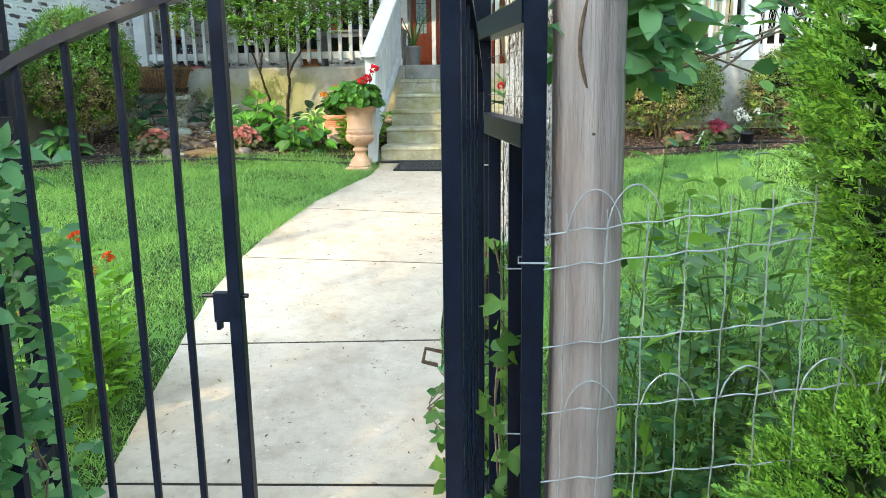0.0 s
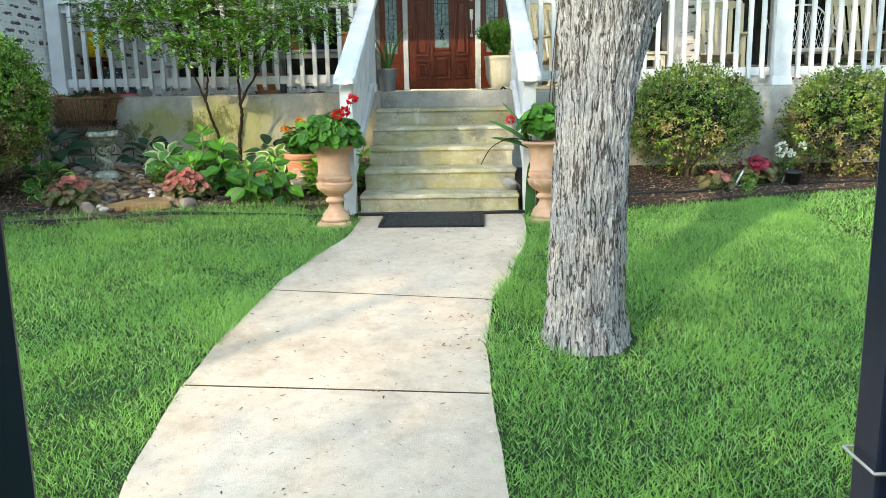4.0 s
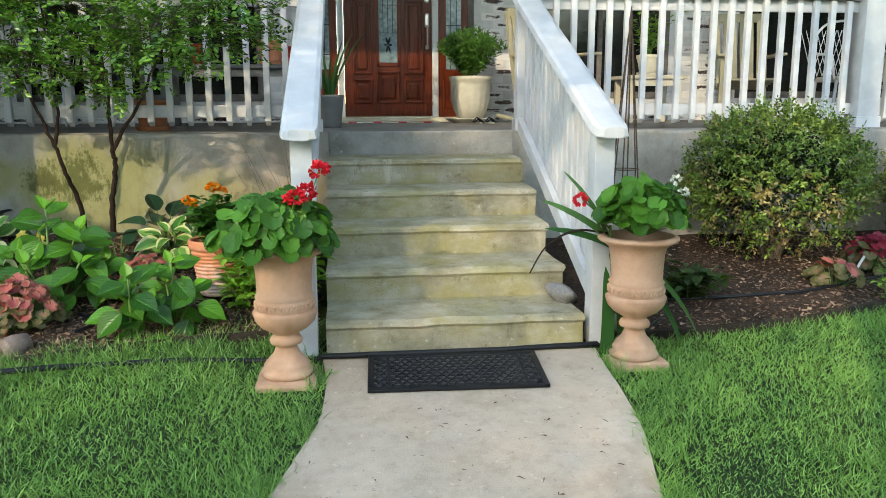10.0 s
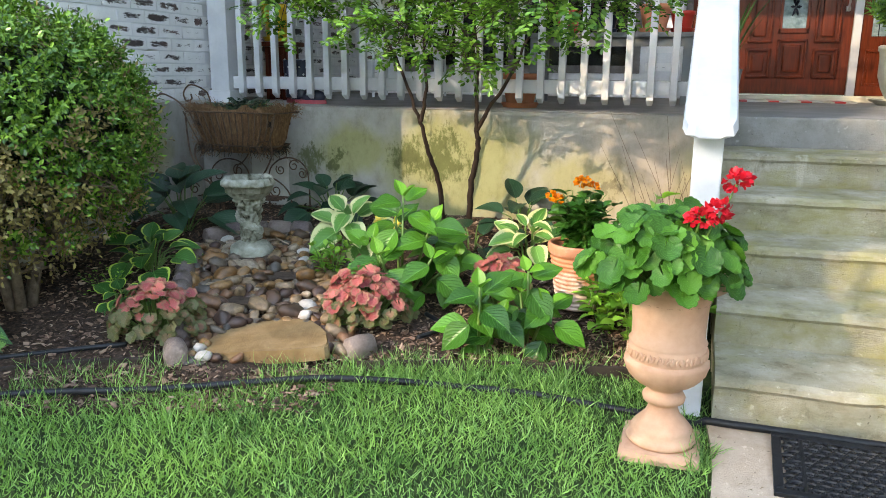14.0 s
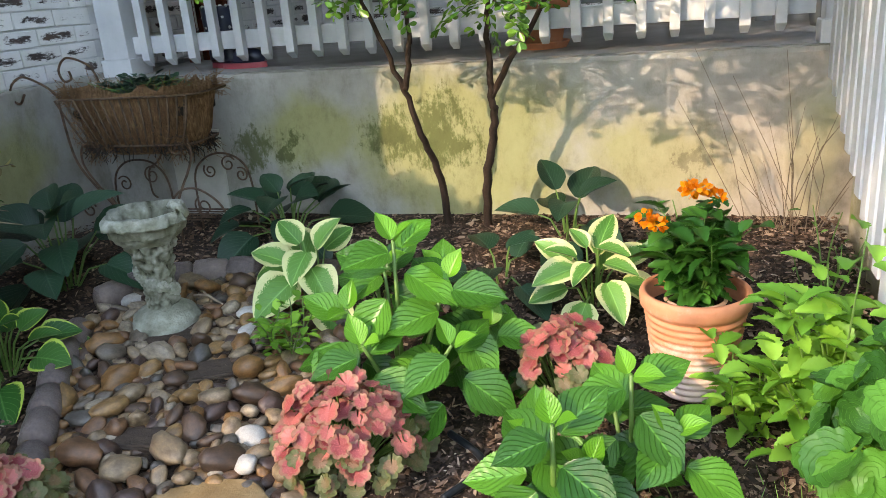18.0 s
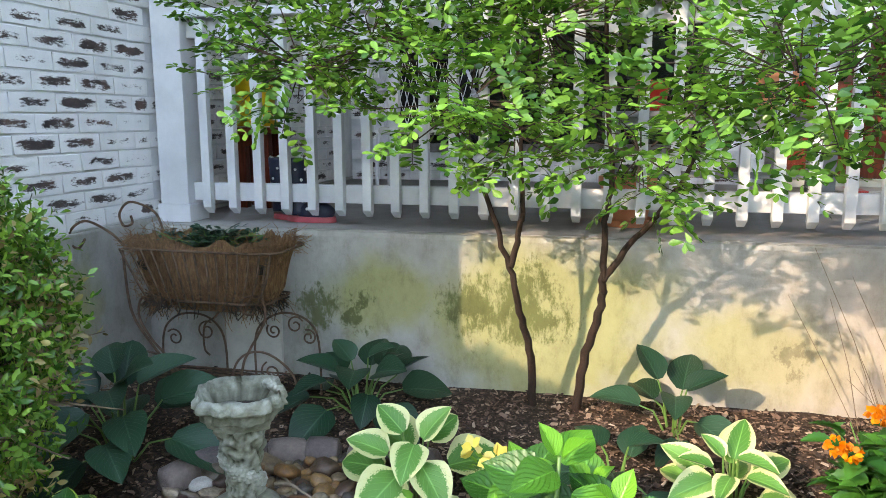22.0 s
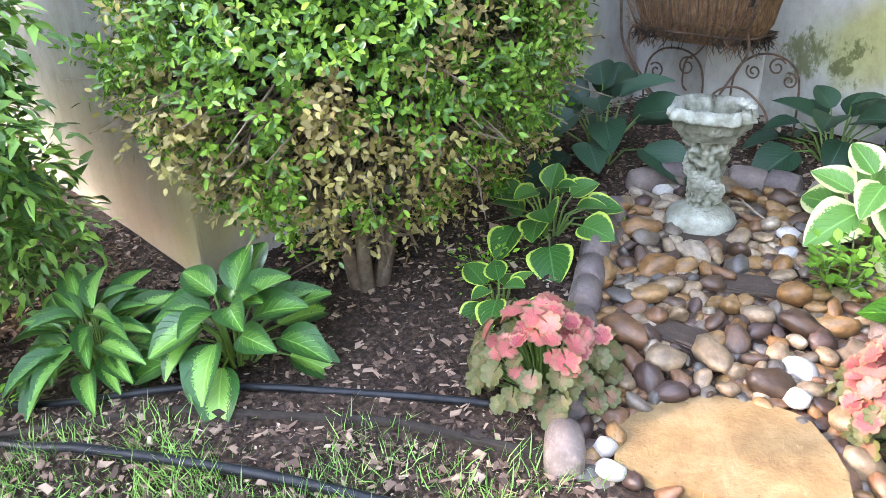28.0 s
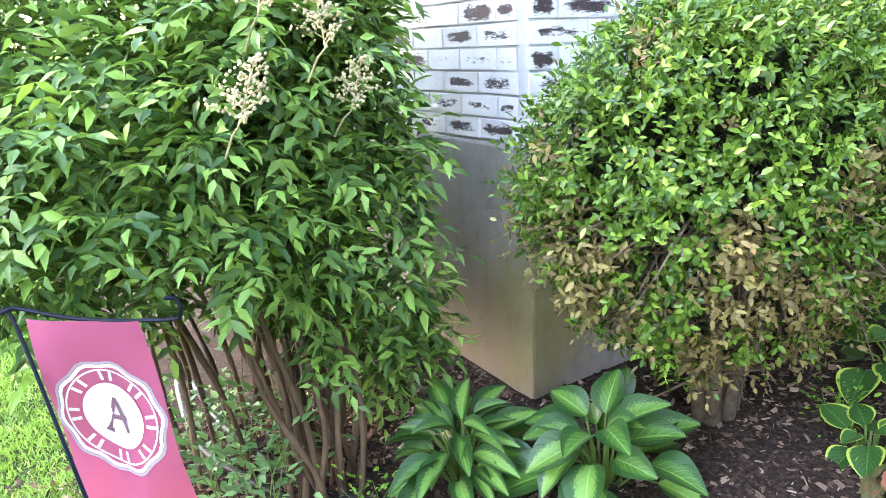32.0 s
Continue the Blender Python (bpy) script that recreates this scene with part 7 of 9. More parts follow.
for z in (1.235, 1.165, 1.0, 0.855, 0.70, 0.55, 0.4):
    xs = np.linspace(0.06, 2.4, 60)
    part("strand", wire([(x, 1.53 + 0.002 * math.sin(x * 90), wire_z(z, x) * 1.0 + 0.004 * math.sin(x * 60)) for x in xs if x < 0.9]), STEEL, fence)
for k in range(10):
    x = 0.105 + 0.078 * k
    part("upright", wire([(x - 0.012 * q + 0.002 * math.sin(q * 40), 1.528 + 0.002 * math.cos(q * 40), wire_z(1.27 - 1.05 * q, x)) for q in np.linspace(0, 1, 24)], 0.0017), STEEL, fence)
    if k < 9:
        for zt, rise_ in ((1.235, 0.085), (0.855, 0.07)):
            if (k % 2 == 0) if zt < 1 else k < 2:
                part("loop", wire([(x + 0.11 * q, 1.525, wire_z(zt, x) + rise_ * math.sin(math.pi * q) ** 0.6) for q in np.linspace(0, 1, 13)], 0.0017), STEEL, fence)


def cypress():
    o = Vector((0.98, 1.5, ground_z(0.98, 1.5)))
    c = thing("cypress", o, "dense bright green arborvitae with feathery sprays", "conifer")
    P, D, N = [], [], []
    for cx, cy, cz, rx, ry, rz, n in ((0.93, 1.45, 0.55, 0.46, 0.4, 0.4, 5200), (0.98, 1.52, 1.5, 0.4, 0.4, 0.63, 7200), (1.05, 1.6, 2.2, 0.3, 0.3, 0.6, 1000)):
        for k in range(n):
            u = unit(rng.normal(size=3))
            lump = noise.noise(Vector(u) * 5 + Vector((cz, 0, 0))) + 0.6 * noise.noise(Vector(u) * 11)
            if lump < -0.22:
                continue
            p = np.array((cx, cy, cz)) + u * (rx, ry, rz) * (0.84 + 0.14 * rng.random() + 0.16 * lump) - np.array(o)
            a = unit(u * (1, 1, 0.4) + (0, 0, 0.55) + rng.normal(size=3) * 0.3)
            sd = unit(np.cross(a, u + rng.normal(size=3) * 0.6))
            nr = np.cross(sd, a)
            for q in range(9):
                f = q / 8
                for s in (-1, 1):
                    P.append(p + a * 0.062 * f)
                    D.append(a * 0.8 + sd * s * 0.75 * (1 - 0.4 * f) + rng.normal(size=3) * 0.1)
                    N.append(nr)
            P.append(p + a * 0.066)
            D.append(a)
            N.append(nr)
    n = len(P)
    L = rng.uniform(0.01, 0.019, n)
    cloud("foliage", KITE, np.array(P), np.array(D), np.array(N), L, L * 0.36, CYPRESS_LEAF, c)
    # core leaves coloured near black to stand for shade behind the sprays
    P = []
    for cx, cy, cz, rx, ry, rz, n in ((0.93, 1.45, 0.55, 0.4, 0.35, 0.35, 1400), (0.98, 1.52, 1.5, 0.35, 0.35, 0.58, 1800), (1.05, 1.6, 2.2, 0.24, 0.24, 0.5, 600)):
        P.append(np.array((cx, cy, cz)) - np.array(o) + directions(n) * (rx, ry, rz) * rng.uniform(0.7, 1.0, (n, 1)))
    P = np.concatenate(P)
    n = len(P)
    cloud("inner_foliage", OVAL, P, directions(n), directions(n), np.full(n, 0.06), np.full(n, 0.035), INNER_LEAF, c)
    bm = bmesh.new()
    tube(bm, [(0, 0, -0.05), (0.02, 0.02, 0.8), (0.06, 0.08, 2.2)], [0.05, 0.04, 0.015], 10)
    part("trunk", bm, TWIG, c)
    return c


cypress()
leafy_plant("rose_bush", (0.62, 2.3), ground_z(0.62, 2.3), [(rng.normal() * 0.22, rng.normal() * 0.22, rng.uniform(0.7, 1.35)) for i in range(16)], "foliage", NANDINA_LEAF, 34, 0.075, 0.6, "leafy green shrub growing behind the wire fence", "shrub", OVAL, spread=0.4)
leafy_plant("rose_bush", (1.3, 2.6), ground_z(1.3, 2.6), [(rng.normal() * 0.3, rng.normal() * 0.3, rng.uniform(0.9, 1.7)) for i in range(18)], "foliage", SHRUB_LEAF, 36, 0.08, 0.6, "tall leafy green shrub behind the wire fence", "shrub", OVAL, spread=0.4)
for x, y, n in ((0.45, 2.15, 12), (0.78, 2.0, 14), (0.62, 2.7, 14)):
    leafy_plant("rose_bush", (x, y), ground_z(x, y), [(rng.normal() * 0.16, rng.normal() * 0.14, rng.uniform(0.25, 0.95)) for i in range(n)], "foliage", VINE_LEAF, 30, 0.06, 0.62, "low dark green shrub behind the wire fence", "shrub", OVAL, spread=0.3)
leafy_plant("seedling", (0.3, 1.95), ground_z(0.3, 1.95), [(0.06, -0.06, 1.22), (0.02, 0.02, 1.0), (0.12, 0.0, 1.1)], "foliage", MINT_LEAF, 16, 0.09, 0.4, "bright green seedling by the fence post", "plant")
for x, y, h, nfl in ((-1.6, 2.64, 0.77, 1), (-1.6, 2.83, 0.63, 1), (-1.85, 3.15, 0.45, 1), (-1.8, 2.6, 0.5, 1), (-1.72, 2.95, 0.4, 0)):
    st = [(0.03, -0.02, h)] + [(rng.normal() * 0.1, rng.normal() * 0.1, h * rng.uniform(0.45, 0.8)) for i in range(8)]
    z = leafy_plant("zinnia", (x, y), ground_z(x, y), st, "foliage", MINT_LEAF, 14, 0.1, 0.5, "pale green zinnia with an orange-red bloom", "flower", OVAL, group="zinnias")
    for k in range(nfl):
        sx, sy, sz = st[k]
        petal_ball(z, (sx, sy, sz + 0.01), 0.012, 24, ZINNIA_PETAL, 0.022)

# ---- pebble bed, edging, birdbath ----
OUTLINE = [(-3.36, 7.36), (-3.56, 7.6), (-3.8, 8.0), (-3.98, 8.3), (-4.02, 8.6), (-3.85, 8.86), (-3.4, 8.95), (-3.12, 8.72), (-3.02, 8.35), (-2.9, 8.0), (-2.72, 7.72), (-2.95, 7.56)]


def inside(x, y, poly):
    c = False
    for (x0, y0), (x1, y1) in zip(poly, poly[1:] + poly[:1]):
        if (y0 > y) != (y1 > y) and x < (x1 - x0) * (y - y0) / (y1 - y0) + x0:
            c = not c
    return c


SLAB = [(-3.27, 7.44), (-3.37, 7.6), (-3.3, 7.78), (-3.1, 7.87), (-2.98, 7.84), (-2.83, 7.64), (-2.89, 7.56)]
pebble_me = []
for k in range(9):
    bm = bmesh.new()
    bmesh.ops.create_icosphere(bm, subdivisions=2, radius=1.0)
    sharp = 0.22 + 0.1 * (k % 4)
    for v in bm.verts:
        q = v.co.copy()
        v.co *= 1 + sharp * noise.noise(q * 1.1 + Vector((k * 7, 0, 0))) + 0.12 * noise.noise(q * 2.6 + Vector((k * 3, 5, 0)))
        if k % 3 == 2 and v.co.z > 0.55:
            v.co.z = 0.55 + (v.co.z - 0.55) * 0.25
    me = bpy.data.meshes.new("pebble")
    bm.to_mesh(me)
    bm.free()
    me.materials.append(PEBBLE)
    smooth(me)
    pebble_me.append(me)
white_me = pebble_me[0].copy()
white_me.materials.clear()
white_me.materials.append(WHITE_PEBBLE)
pebbles = thing("pebble_bed", (-3.4, 8.2, ground_z(-3.4, 8.2)), "bed of brown and grey river pebbles round the birdbath", "pebbles")
po = pebbles.matrix_basis.translation
PAVERS = ((-3.69, 8.49, 0.12, 0.085, 25), (-3.41, 8.33, 0.12, 0.06, 30), (-3.44, 7.97, 0.1, 0.05, 10))
WHITES = [(-3.14, 8.055, 0.036), (-3.086, 7.933, 0.036), (-3.47, 8.65, 0.03), (-3.95, 8.64, 0.032), (-3.42, 8.55, 0.03), (-3.325, 7.48, 0.033), (-3.275, 7.43, 0.03), (-3.32, 8.6, 0.026), (-3.2, 8.5, 0.026)]
BIGS = [(-3.294, 8.331, 0.05), (-3.21, 8.22, 0.048), (-3.32, 7.93, 0.05), (-3.54, 7.85, 0.052), (-3.4, 7.83, 0.05), (-3.16, 7.94, 0.05), (-3.05, 8.2, 0.05), (-3.68, 8.2, 0.046), (-3.6, 8.05, 0.046), (-2.95, 7.95, 0.05)]
spots, tries = WHITES + BIGS, 0
while len(spots) < 300 and tries < 60000:
    tries += 1
    x, y = rng.uniform(-4.05, -2.7), rng.uniform(7.36, 8.97)
    s = (rng.choice([0.028, 0.035, 0.044], p=[0.4, 0.4, 0.2]) if tries < 2500 else rng.choice([0.02, 0.027])) * rng.uniform(0.9, 1.1)
    if not inside(x, y, OUTLINE) or inside(x, y, SLAB) or math.hypot(x + 3.74, y - 8.57) < 0.13:
        continue
    if any(math.hypot(x - a, y - b) < max(w, d) * 0.8 for a, b, w, d, r in PAVERS):
        continue
    if any(math.hypot(x - a, y - b) < 0.8 * (s + c) for a, b, c in spots):
        continue
    spots.append((x, y, s))
for i, (x, y, s) in enumerate(spots):
    me = white_me if i < len(WHITES) else pebble_me[i % 9]
    m = Matrix.LocRotScale((x - po.x, y - po.y, ground_z(x, y) - po.z + 0.022 + s * rng.uniform(0.35, 0.75)), Euler((rng.normal() * 0.35, rng.normal() * 0.35, rng.uniform(0, 6.28))), (s * rng.uniform(1.05, 1.6), s * rng.uniform(0.8, 1.05), s * rng.uniform(0.6, 0.9)))
    placed("pebble", me, pebbles, m)
# small gravel between the larger pebbles
V, F = [], []
kinds = [(np.array([v.co[:] for v in me.vertices]), np.array([q.vertices[:] for q in me.polygons])) for me in pebble_me]
cnt = at = 0
while cnt < 1500:
    x, y = rng.uniform(-4.05, -2.7), rng.uniform(7.36, 8.97)
    if inside(x, y, OUTLINE) and not inside(x, y, SLAB):
        s = rng.uniform(0.009, 0.018) if cnt % 2 else rng.uniform(0.018, 0.03)
        a = rng.uniform(0, 3.14)
        base_v, base_f = kinds[cnt % 9]
        q = base_v * (s * 1.3, s, s * 0.7)
        q = np.stack([q[:, 0] * math.cos(a) - q[:, 1] * math.sin(a), q[:, 0] * math.sin(a) + q[:, 1] * math.cos(a), q[:, 2]], 1)
        V.append(q + (x - po.x, y - po.y, ground_z(x, y) - po.z + 0.014 + 0.3 * s))
        F.append(base_f + at)
        at += len(base_v)
        cnt += 1
ob = new("gravel", array_mesh("gravel", np.concatenate(V), np.concatenate(F), None, GRAVEL))
ob.parent = pebbles
tagged(ob, "small gravel between the pebbles", kind="stuff")

for cx, cy, w, d, a in PAVERS:
    zz = ground_z(cx, cy) + 0.042
    bm = boxed(-w, w, -d, d, -0.05, 0.0, 0.01)
    bmesh.ops.subdivide_edges(bm, edges=bm.edges, cuts=2)
    for v in bm.verts:
        v.co += Vector((noise.noise(v.co * 9), noise.noise(v.co * 9 + Vector((4, 0, 0))), 0.4 * noise.noise(v.co * 12))) * 0.015
    ob = part("paver", bm, SLATE)
    ob.matrix_basis = pose(cx, cy, zz, 4, 0, a)
    tagged(ob, "flat dark brown stone paver among the pebbles", "stone slab", "dark pavers")

edge = thing("edging_stones", (-3.5, 8.1, ground_z(-3.5, 8.1)), "row of rounded grey-brown cast edging stones", "edging stones")
eo = edge.matrix_basis.translation
bm = lathe([(0.0, -0.5), (0.34, -0.5), (0.47, -0.42), (0.5, 0.0), (0.47, 0.42), (0.34, 0.5), (0.0, 0.5)], 20)
me = bpy.data.meshes.new("edging_stone")
for v in bm.verts:
    v.co = Vector((v.co.z, v.co.x, v.co.y)) * (1 + 0.06 * noise.noise(v.co * 3))
bm.to_mesh(me)
bm.free()
me.materials.append(EDGE_STONE)
smooth(me)
for line, k in (([(-3.36, 7.36), (-3.5, 7.58), (-3.66, 7.8), (-3.8, 8.02), (-3.92, 8.22), (-4.0, 8.42)], 9), ([(-4.05, 8.62), (-3.95, 8.78), (-3.75, 8.88), (-3.5, 8.94), (-3.2, 8.93)], 7), ([(-3.04, 8.36), (-2.98, 8.22)], 2), ([(-2.74, 7.72), (-2.72, 7.76)], 1)):
    cp = curve_pts([(a, b, 0) for a, b in line], 12)
    for i in range(k):
        p = cp[int((i + 0.5) / k * (len(cp) - 1))]
        q = cp[min(int((i + 0.5) / k * (len(cp) - 1)) + 1, len(cp) - 1)]
        r_ = cp[max(int((i + 0.5) / k * (len(cp) - 1)) - 1, 0)]
        ang = math.atan2(q.y - r_.y, q.x - r_.x) + rng.normal() * 0.06
        m = Matrix.LocRotScale((p.x - eo.x, p.y - eo.y, ground_z(p.x, p.y) - eo.z + 0.045), Euler((0, rng.normal() * 0.06, ang)), (0.13 * rng.uniform(0.92, 1.08), 0.1, 0.115))
        placed("edging_stone", me, edge, m)

bm = bmesh.new()
top, low = [], []
ring = curve_pts([(a, b, 0) for a, b in SLAB + SLAB[:1]], 4)[:-1]
for p in ring:
    w = 0.012 * noise.noise((p.x * 14, p.y * 14, 0))
    top.append(bm.verts.new((p.x + 3.08 + w, p.y - 7.64 + w, 0.0)))
    low.append(bm.verts.new((p.x + 3.08 + w * 2, p.y - 7.64 - 0.006 + w, -0.055)))
bm.faces.new(top)
bm.faces.new(low[::-1])
for i in range(len(top)):
    j = (i + 1) % len(top)
    bm.faces.new((top[i], low[i], low[j], top[j]))
bmesh.ops.bevel(bm, geom=[e for e in bm.edges if all(v in top for v in e.verts)], offset=0.006, segments=2, affect="EDGES")
slab_ob = part("flagstone", bm, FLAG_STONE)
slab_ob.matrix_basis = pose(-3.08, 7.64, ground_z(-3.08, 7.64) + 0.065, 3, -3, 0)
tagged(slab_ob, "flat tan flagstone at the edge of the pebbles", "stone slab")


def birdbath():
    z = ground_z(-3.74, 8.57)
    b = thing("birdbath", (-3.74, 8.55, z), "small weathered cast-stone birdbath with floral column", "birdbath", turn=20)
    b.scale = (1, 1, 0.92)

    def carved(profile, segs, relief):
        bm = lathe(profile, segs)
        for v in bm.verts:
            r = math.hypot(v.co.x, v.co.y)
            if r > 0.012:
                d = 1 + relief(math.atan2(v.co.y, v.co.x), v.co.z, v.co)
                v.co.x *= d
                v.co.y *= d
        return bm

    lumps = lambda a, h, c: 0.05 * noise.noise(c * 16) + 0.03 * noise.noise(c * 40)
    folds = lambda a, h, c: 0.16 * abs(math.sin(2.5 * a + 16 * h + 2 * noise.noise(c * 9))) + 0.26 * noise.noise(c * 30) + 0.1 * noise.noise(c * 70) - 0.12
    ruffle = lambda a, h, c: 0.07 * abs(math.sin(6 * a + 3 * noise.noise(c * 12))) * hump(0.37, 0.43, h) + 0.1 * (abs(math.sin(2 * a)) - 0.5) + 0.14 * noise.noise(c * 26) + 0.08 * noise.noise(c * 60)
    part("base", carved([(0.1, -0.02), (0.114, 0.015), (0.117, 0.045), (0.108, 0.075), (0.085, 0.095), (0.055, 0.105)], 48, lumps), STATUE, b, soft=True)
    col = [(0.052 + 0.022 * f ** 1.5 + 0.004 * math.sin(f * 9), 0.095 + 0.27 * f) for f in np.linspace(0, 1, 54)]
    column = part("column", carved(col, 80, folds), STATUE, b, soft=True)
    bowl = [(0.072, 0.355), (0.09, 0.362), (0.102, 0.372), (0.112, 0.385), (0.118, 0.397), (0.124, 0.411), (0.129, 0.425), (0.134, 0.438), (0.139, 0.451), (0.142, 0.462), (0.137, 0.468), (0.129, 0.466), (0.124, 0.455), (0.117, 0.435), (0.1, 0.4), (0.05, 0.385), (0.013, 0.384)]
    dish = part("bowl", carved([(r * 0.95 if r > 0.08 else r, z + 0.02 * (r > 0.12) * math.sin(r * 300)) for r, z in bowl], 96, ruffle), STATUE, b, "ruffled grey-green bowl", soft=True)
    # raised blossoms and leaves over the column
    bm = bmesh.new()
    for k in range(17):
        a, h = k * 2.4, 0.16 + 0.2 * ((k * 0.618) % 1)
        rr = 0.056 + 0.022 * ((h - 0.095) / 0.27) ** 1.5
        c = Vector((rr * math.cos(a), rr * math.sin(a), h))
        t1, t2 = Vector((-math.sin(a), math.cos(a), 0)), Vector((0, 0, 1))
        o = Vector((math.cos(a), math.sin(a), 0))
        for q in range(7):
            w = q * 2 * math.pi / 6
            off = (t1 * math.cos(w) + t2 * math.sin(w)) * (0.015 if q < 6 else 0.0)
            m = Matrix.Translation(c + off + o * (0.004 if q == 6 else 0.0)) @ Matrix((t1 * 0.011, t2 * 0.011, o * 0.01)).transposed().to_4x4()
            bmesh.ops.create_icosphere(bm, subdivisions=1, radius=1.0, matrix=m)
    part("dirt", lathe([(0.088, 0.405), (0.05, 0.412), (0.01, 0.414)], 24), SOIL, dish, "dark dirt in the bowl")
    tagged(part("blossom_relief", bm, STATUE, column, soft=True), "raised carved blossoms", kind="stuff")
    bm = bmesh.new()
    for k in range(6):
        bmesh.ops.create_icosphere(bm, subdivisions=2, radius=0.014, matrix=Matrix.Translation((0.07 + 0.01 * k, 0.07 - 0.017 * k, 0.472 + 0.008 * (k % 2))))
    for v in bm.verts:
        v.co += Vector((noise.noise(v.co * 90), noise.noise(v.co * 90 + Vector((3, 0, 0))), noise.noise(v.co * 90 + Vector((0, 7, 0))))) * 0.006
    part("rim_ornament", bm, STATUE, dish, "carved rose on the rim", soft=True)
    return b


birdbath()


# ---- iron stand with coco-lined planter ----
def planter():
    cx, cy = -4.27, 9.35
    z = ground_z(cx, cy)
    p = thing("planter_stand", (cx, cy, z), "rusty scrollwork iron stand with coco-fibre planter", "planter")
    hw, hd, z0, z1 = 0.325, 0.15, 0.45, 0.68
    # fibre liner: a tapered trough with ragged rim
    V, n = [], 72
    for lv, (s, zz) in enumerate([(0.5, z0 - 0.03), (0.74, z0 - 0.005), (0.88, z0 + 0.06), (0.96, z0 + 0.14), (1.0, z1), (0.97, z1 + 0.035), (0.88, z1 - 0.03), (0.8, z1 - 0.06)]):
        for k in range(n):
            a = 2 * math.pi * k / n
            ca, sa = math.cos(a), math.sin(a)
            ex = abs(ca) ** 0.68 * (1 if ca > 0 else -1)
            ey = abs(sa) ** 0.68 * (1 if sa > 0 else -1)
            w = 1 + 0.09 * noise.noise((ex * 3, ey * 3, zz * 6)) + 0.035 * abs(math.cos(a * 10)) * (lv < 5)
            rag = 0.045 * noise.noise((k * 0.45, 3, lv)) if lv in (4, 5) else 0
            V.append((hw * s * ex * w, hd * s * ey * w, zz + rag))
    F = np.array([(j * n + k, j * n + (k + 1) % n, (j + 1) * n + (k + 1) % n, (j + 1) * n + k) for j in range(7) for k in range(n)])
    ob = new("liner", array_mesh("liner", np.array(V), F, None, COCO))
    ob.parent = p
    tagged(ob, "brown coco-fibre liner")
    part("soil", boxed(-hw * 0.86, hw * 0.86, -hd * 0.86, hd * 0.86, z1 - 0.09, z1 - 0.05, 0.01), SOIL, p)
    bm = bmesh.new()
    for k in range(900):
        q0 = Vector((rng.uniform(-0.95, 0.95) * hw * 0.92, -hd * rng.uniform(0.9, 1.02), rng.uniform(z0 + 0.03, z1)))
        dd = Vector((rng.normal() * 0.02, -abs(rng.normal()) * 0.004, rng.normal() * 0.02))
        tube(bm, [q0, q0 + dd * 0.6 + Vector((0, -0.006, 0.004)), q0 + dd], 0.0011, 3, False)
    for k in range(900):
        a = rng.uniform(0, 6.283)
        low = rng.random() < 0.25
        s = 1.0 if not low else 0.8
        zz = z1 + rng.uniform(-0.02, 0.05) if not low else z0 + rng.uniform(-0.02, 0.03)
        q = Vector((hw * s * math.copysign(abs(math.cos(a)) ** 0.4, math.cos(a)), hd * s * math.copysign(abs(math.sin(a)) ** 0.4, math.sin(a)), zz))
        e = q + Vector(rng.normal(size=3) * 0.025) + Vector((q.x * 0.05, q.y * 0.1, -0.03 if low else 0.0))
        tube(bm, [q, q.lerp(e, 0.5) + Vector(rng.normal(size=3) * 0.006), e], 0.0012, 3, False)
    tagged(part("loose_fibre", bm, COCO, ob), kind="stuff")

    bm = bmesh.new()
    for k in range(520):
        a = rng.uniform(0, 6.283)
        q = Vector((hw * 0.8 * math.copysign(abs(math.cos(a)) ** 0.4, math.cos(a)), hd * 0.82 * math.copysign(abs(math.sin(a)) ** 0.4, math.sin(a)), z0 + rng.uniform(-0.01, 0.03)))
        e = q + Vector(rng.normal(size=3) * 0.02) + Vector((q.x * 0.03, q.y * 0.1, -0.02))
        tube(bm, [q, q.lerp(e, 0.5) + Vector(rng.normal(size=3) * 0.008), e], 0.002, 3, False)
    tagged(part("moss_fringe", bm, SOIL, ob), "dark moss hanging below the liner", kind="stuff")

    def iron(name, pts, r=0.005, k=6):
        bm = bmesh.new()
        tube(bm, curve_pts(pts, k), r, 7)
        return part(name, bm, RUSTY, p)

    for zz, s in ((z1, 1.03), (z0 + 0.02, 0.84)):
        iron("hoop", [(hw * s * q, hd * s * w, zz) for q, w in ((-0.95, -0.95), (0, -1.04), (0.95, -0.95), (1.03, 0), (0.95, 0.95), (0, 1.04), (-0.95, 0.95), (-1.03, 0), (-0.95, -0.95))], 0.005)
    for k in range(15):
        q = -1 + 2 * k / 14
        iron("rib", [(hw * q * 1.02, -hd * 1.05, z1), (hw * (q * 0.88 + 0.05), -hd * 1.03, z0 + 0.11), (hw * q * 0.7, -hd * 0.8, z0 - 0.01)], 0.0045, 3)

    def spiral(c, r, a0, turns, plane_x=True):
        out = []
        for i in range(16):
            f = i / 15
            a = a0 + turns * 2 * math.pi * f
            rr = r * (1 - 0.75 * f)
            out.append((c[0] + rr * math.cos(a), c[1], c[2] + rr * math.sin(a)))
        return out

    # scrolled legs, arched feet and the hooked handle at one end
    F, B = -0.13, 0.11
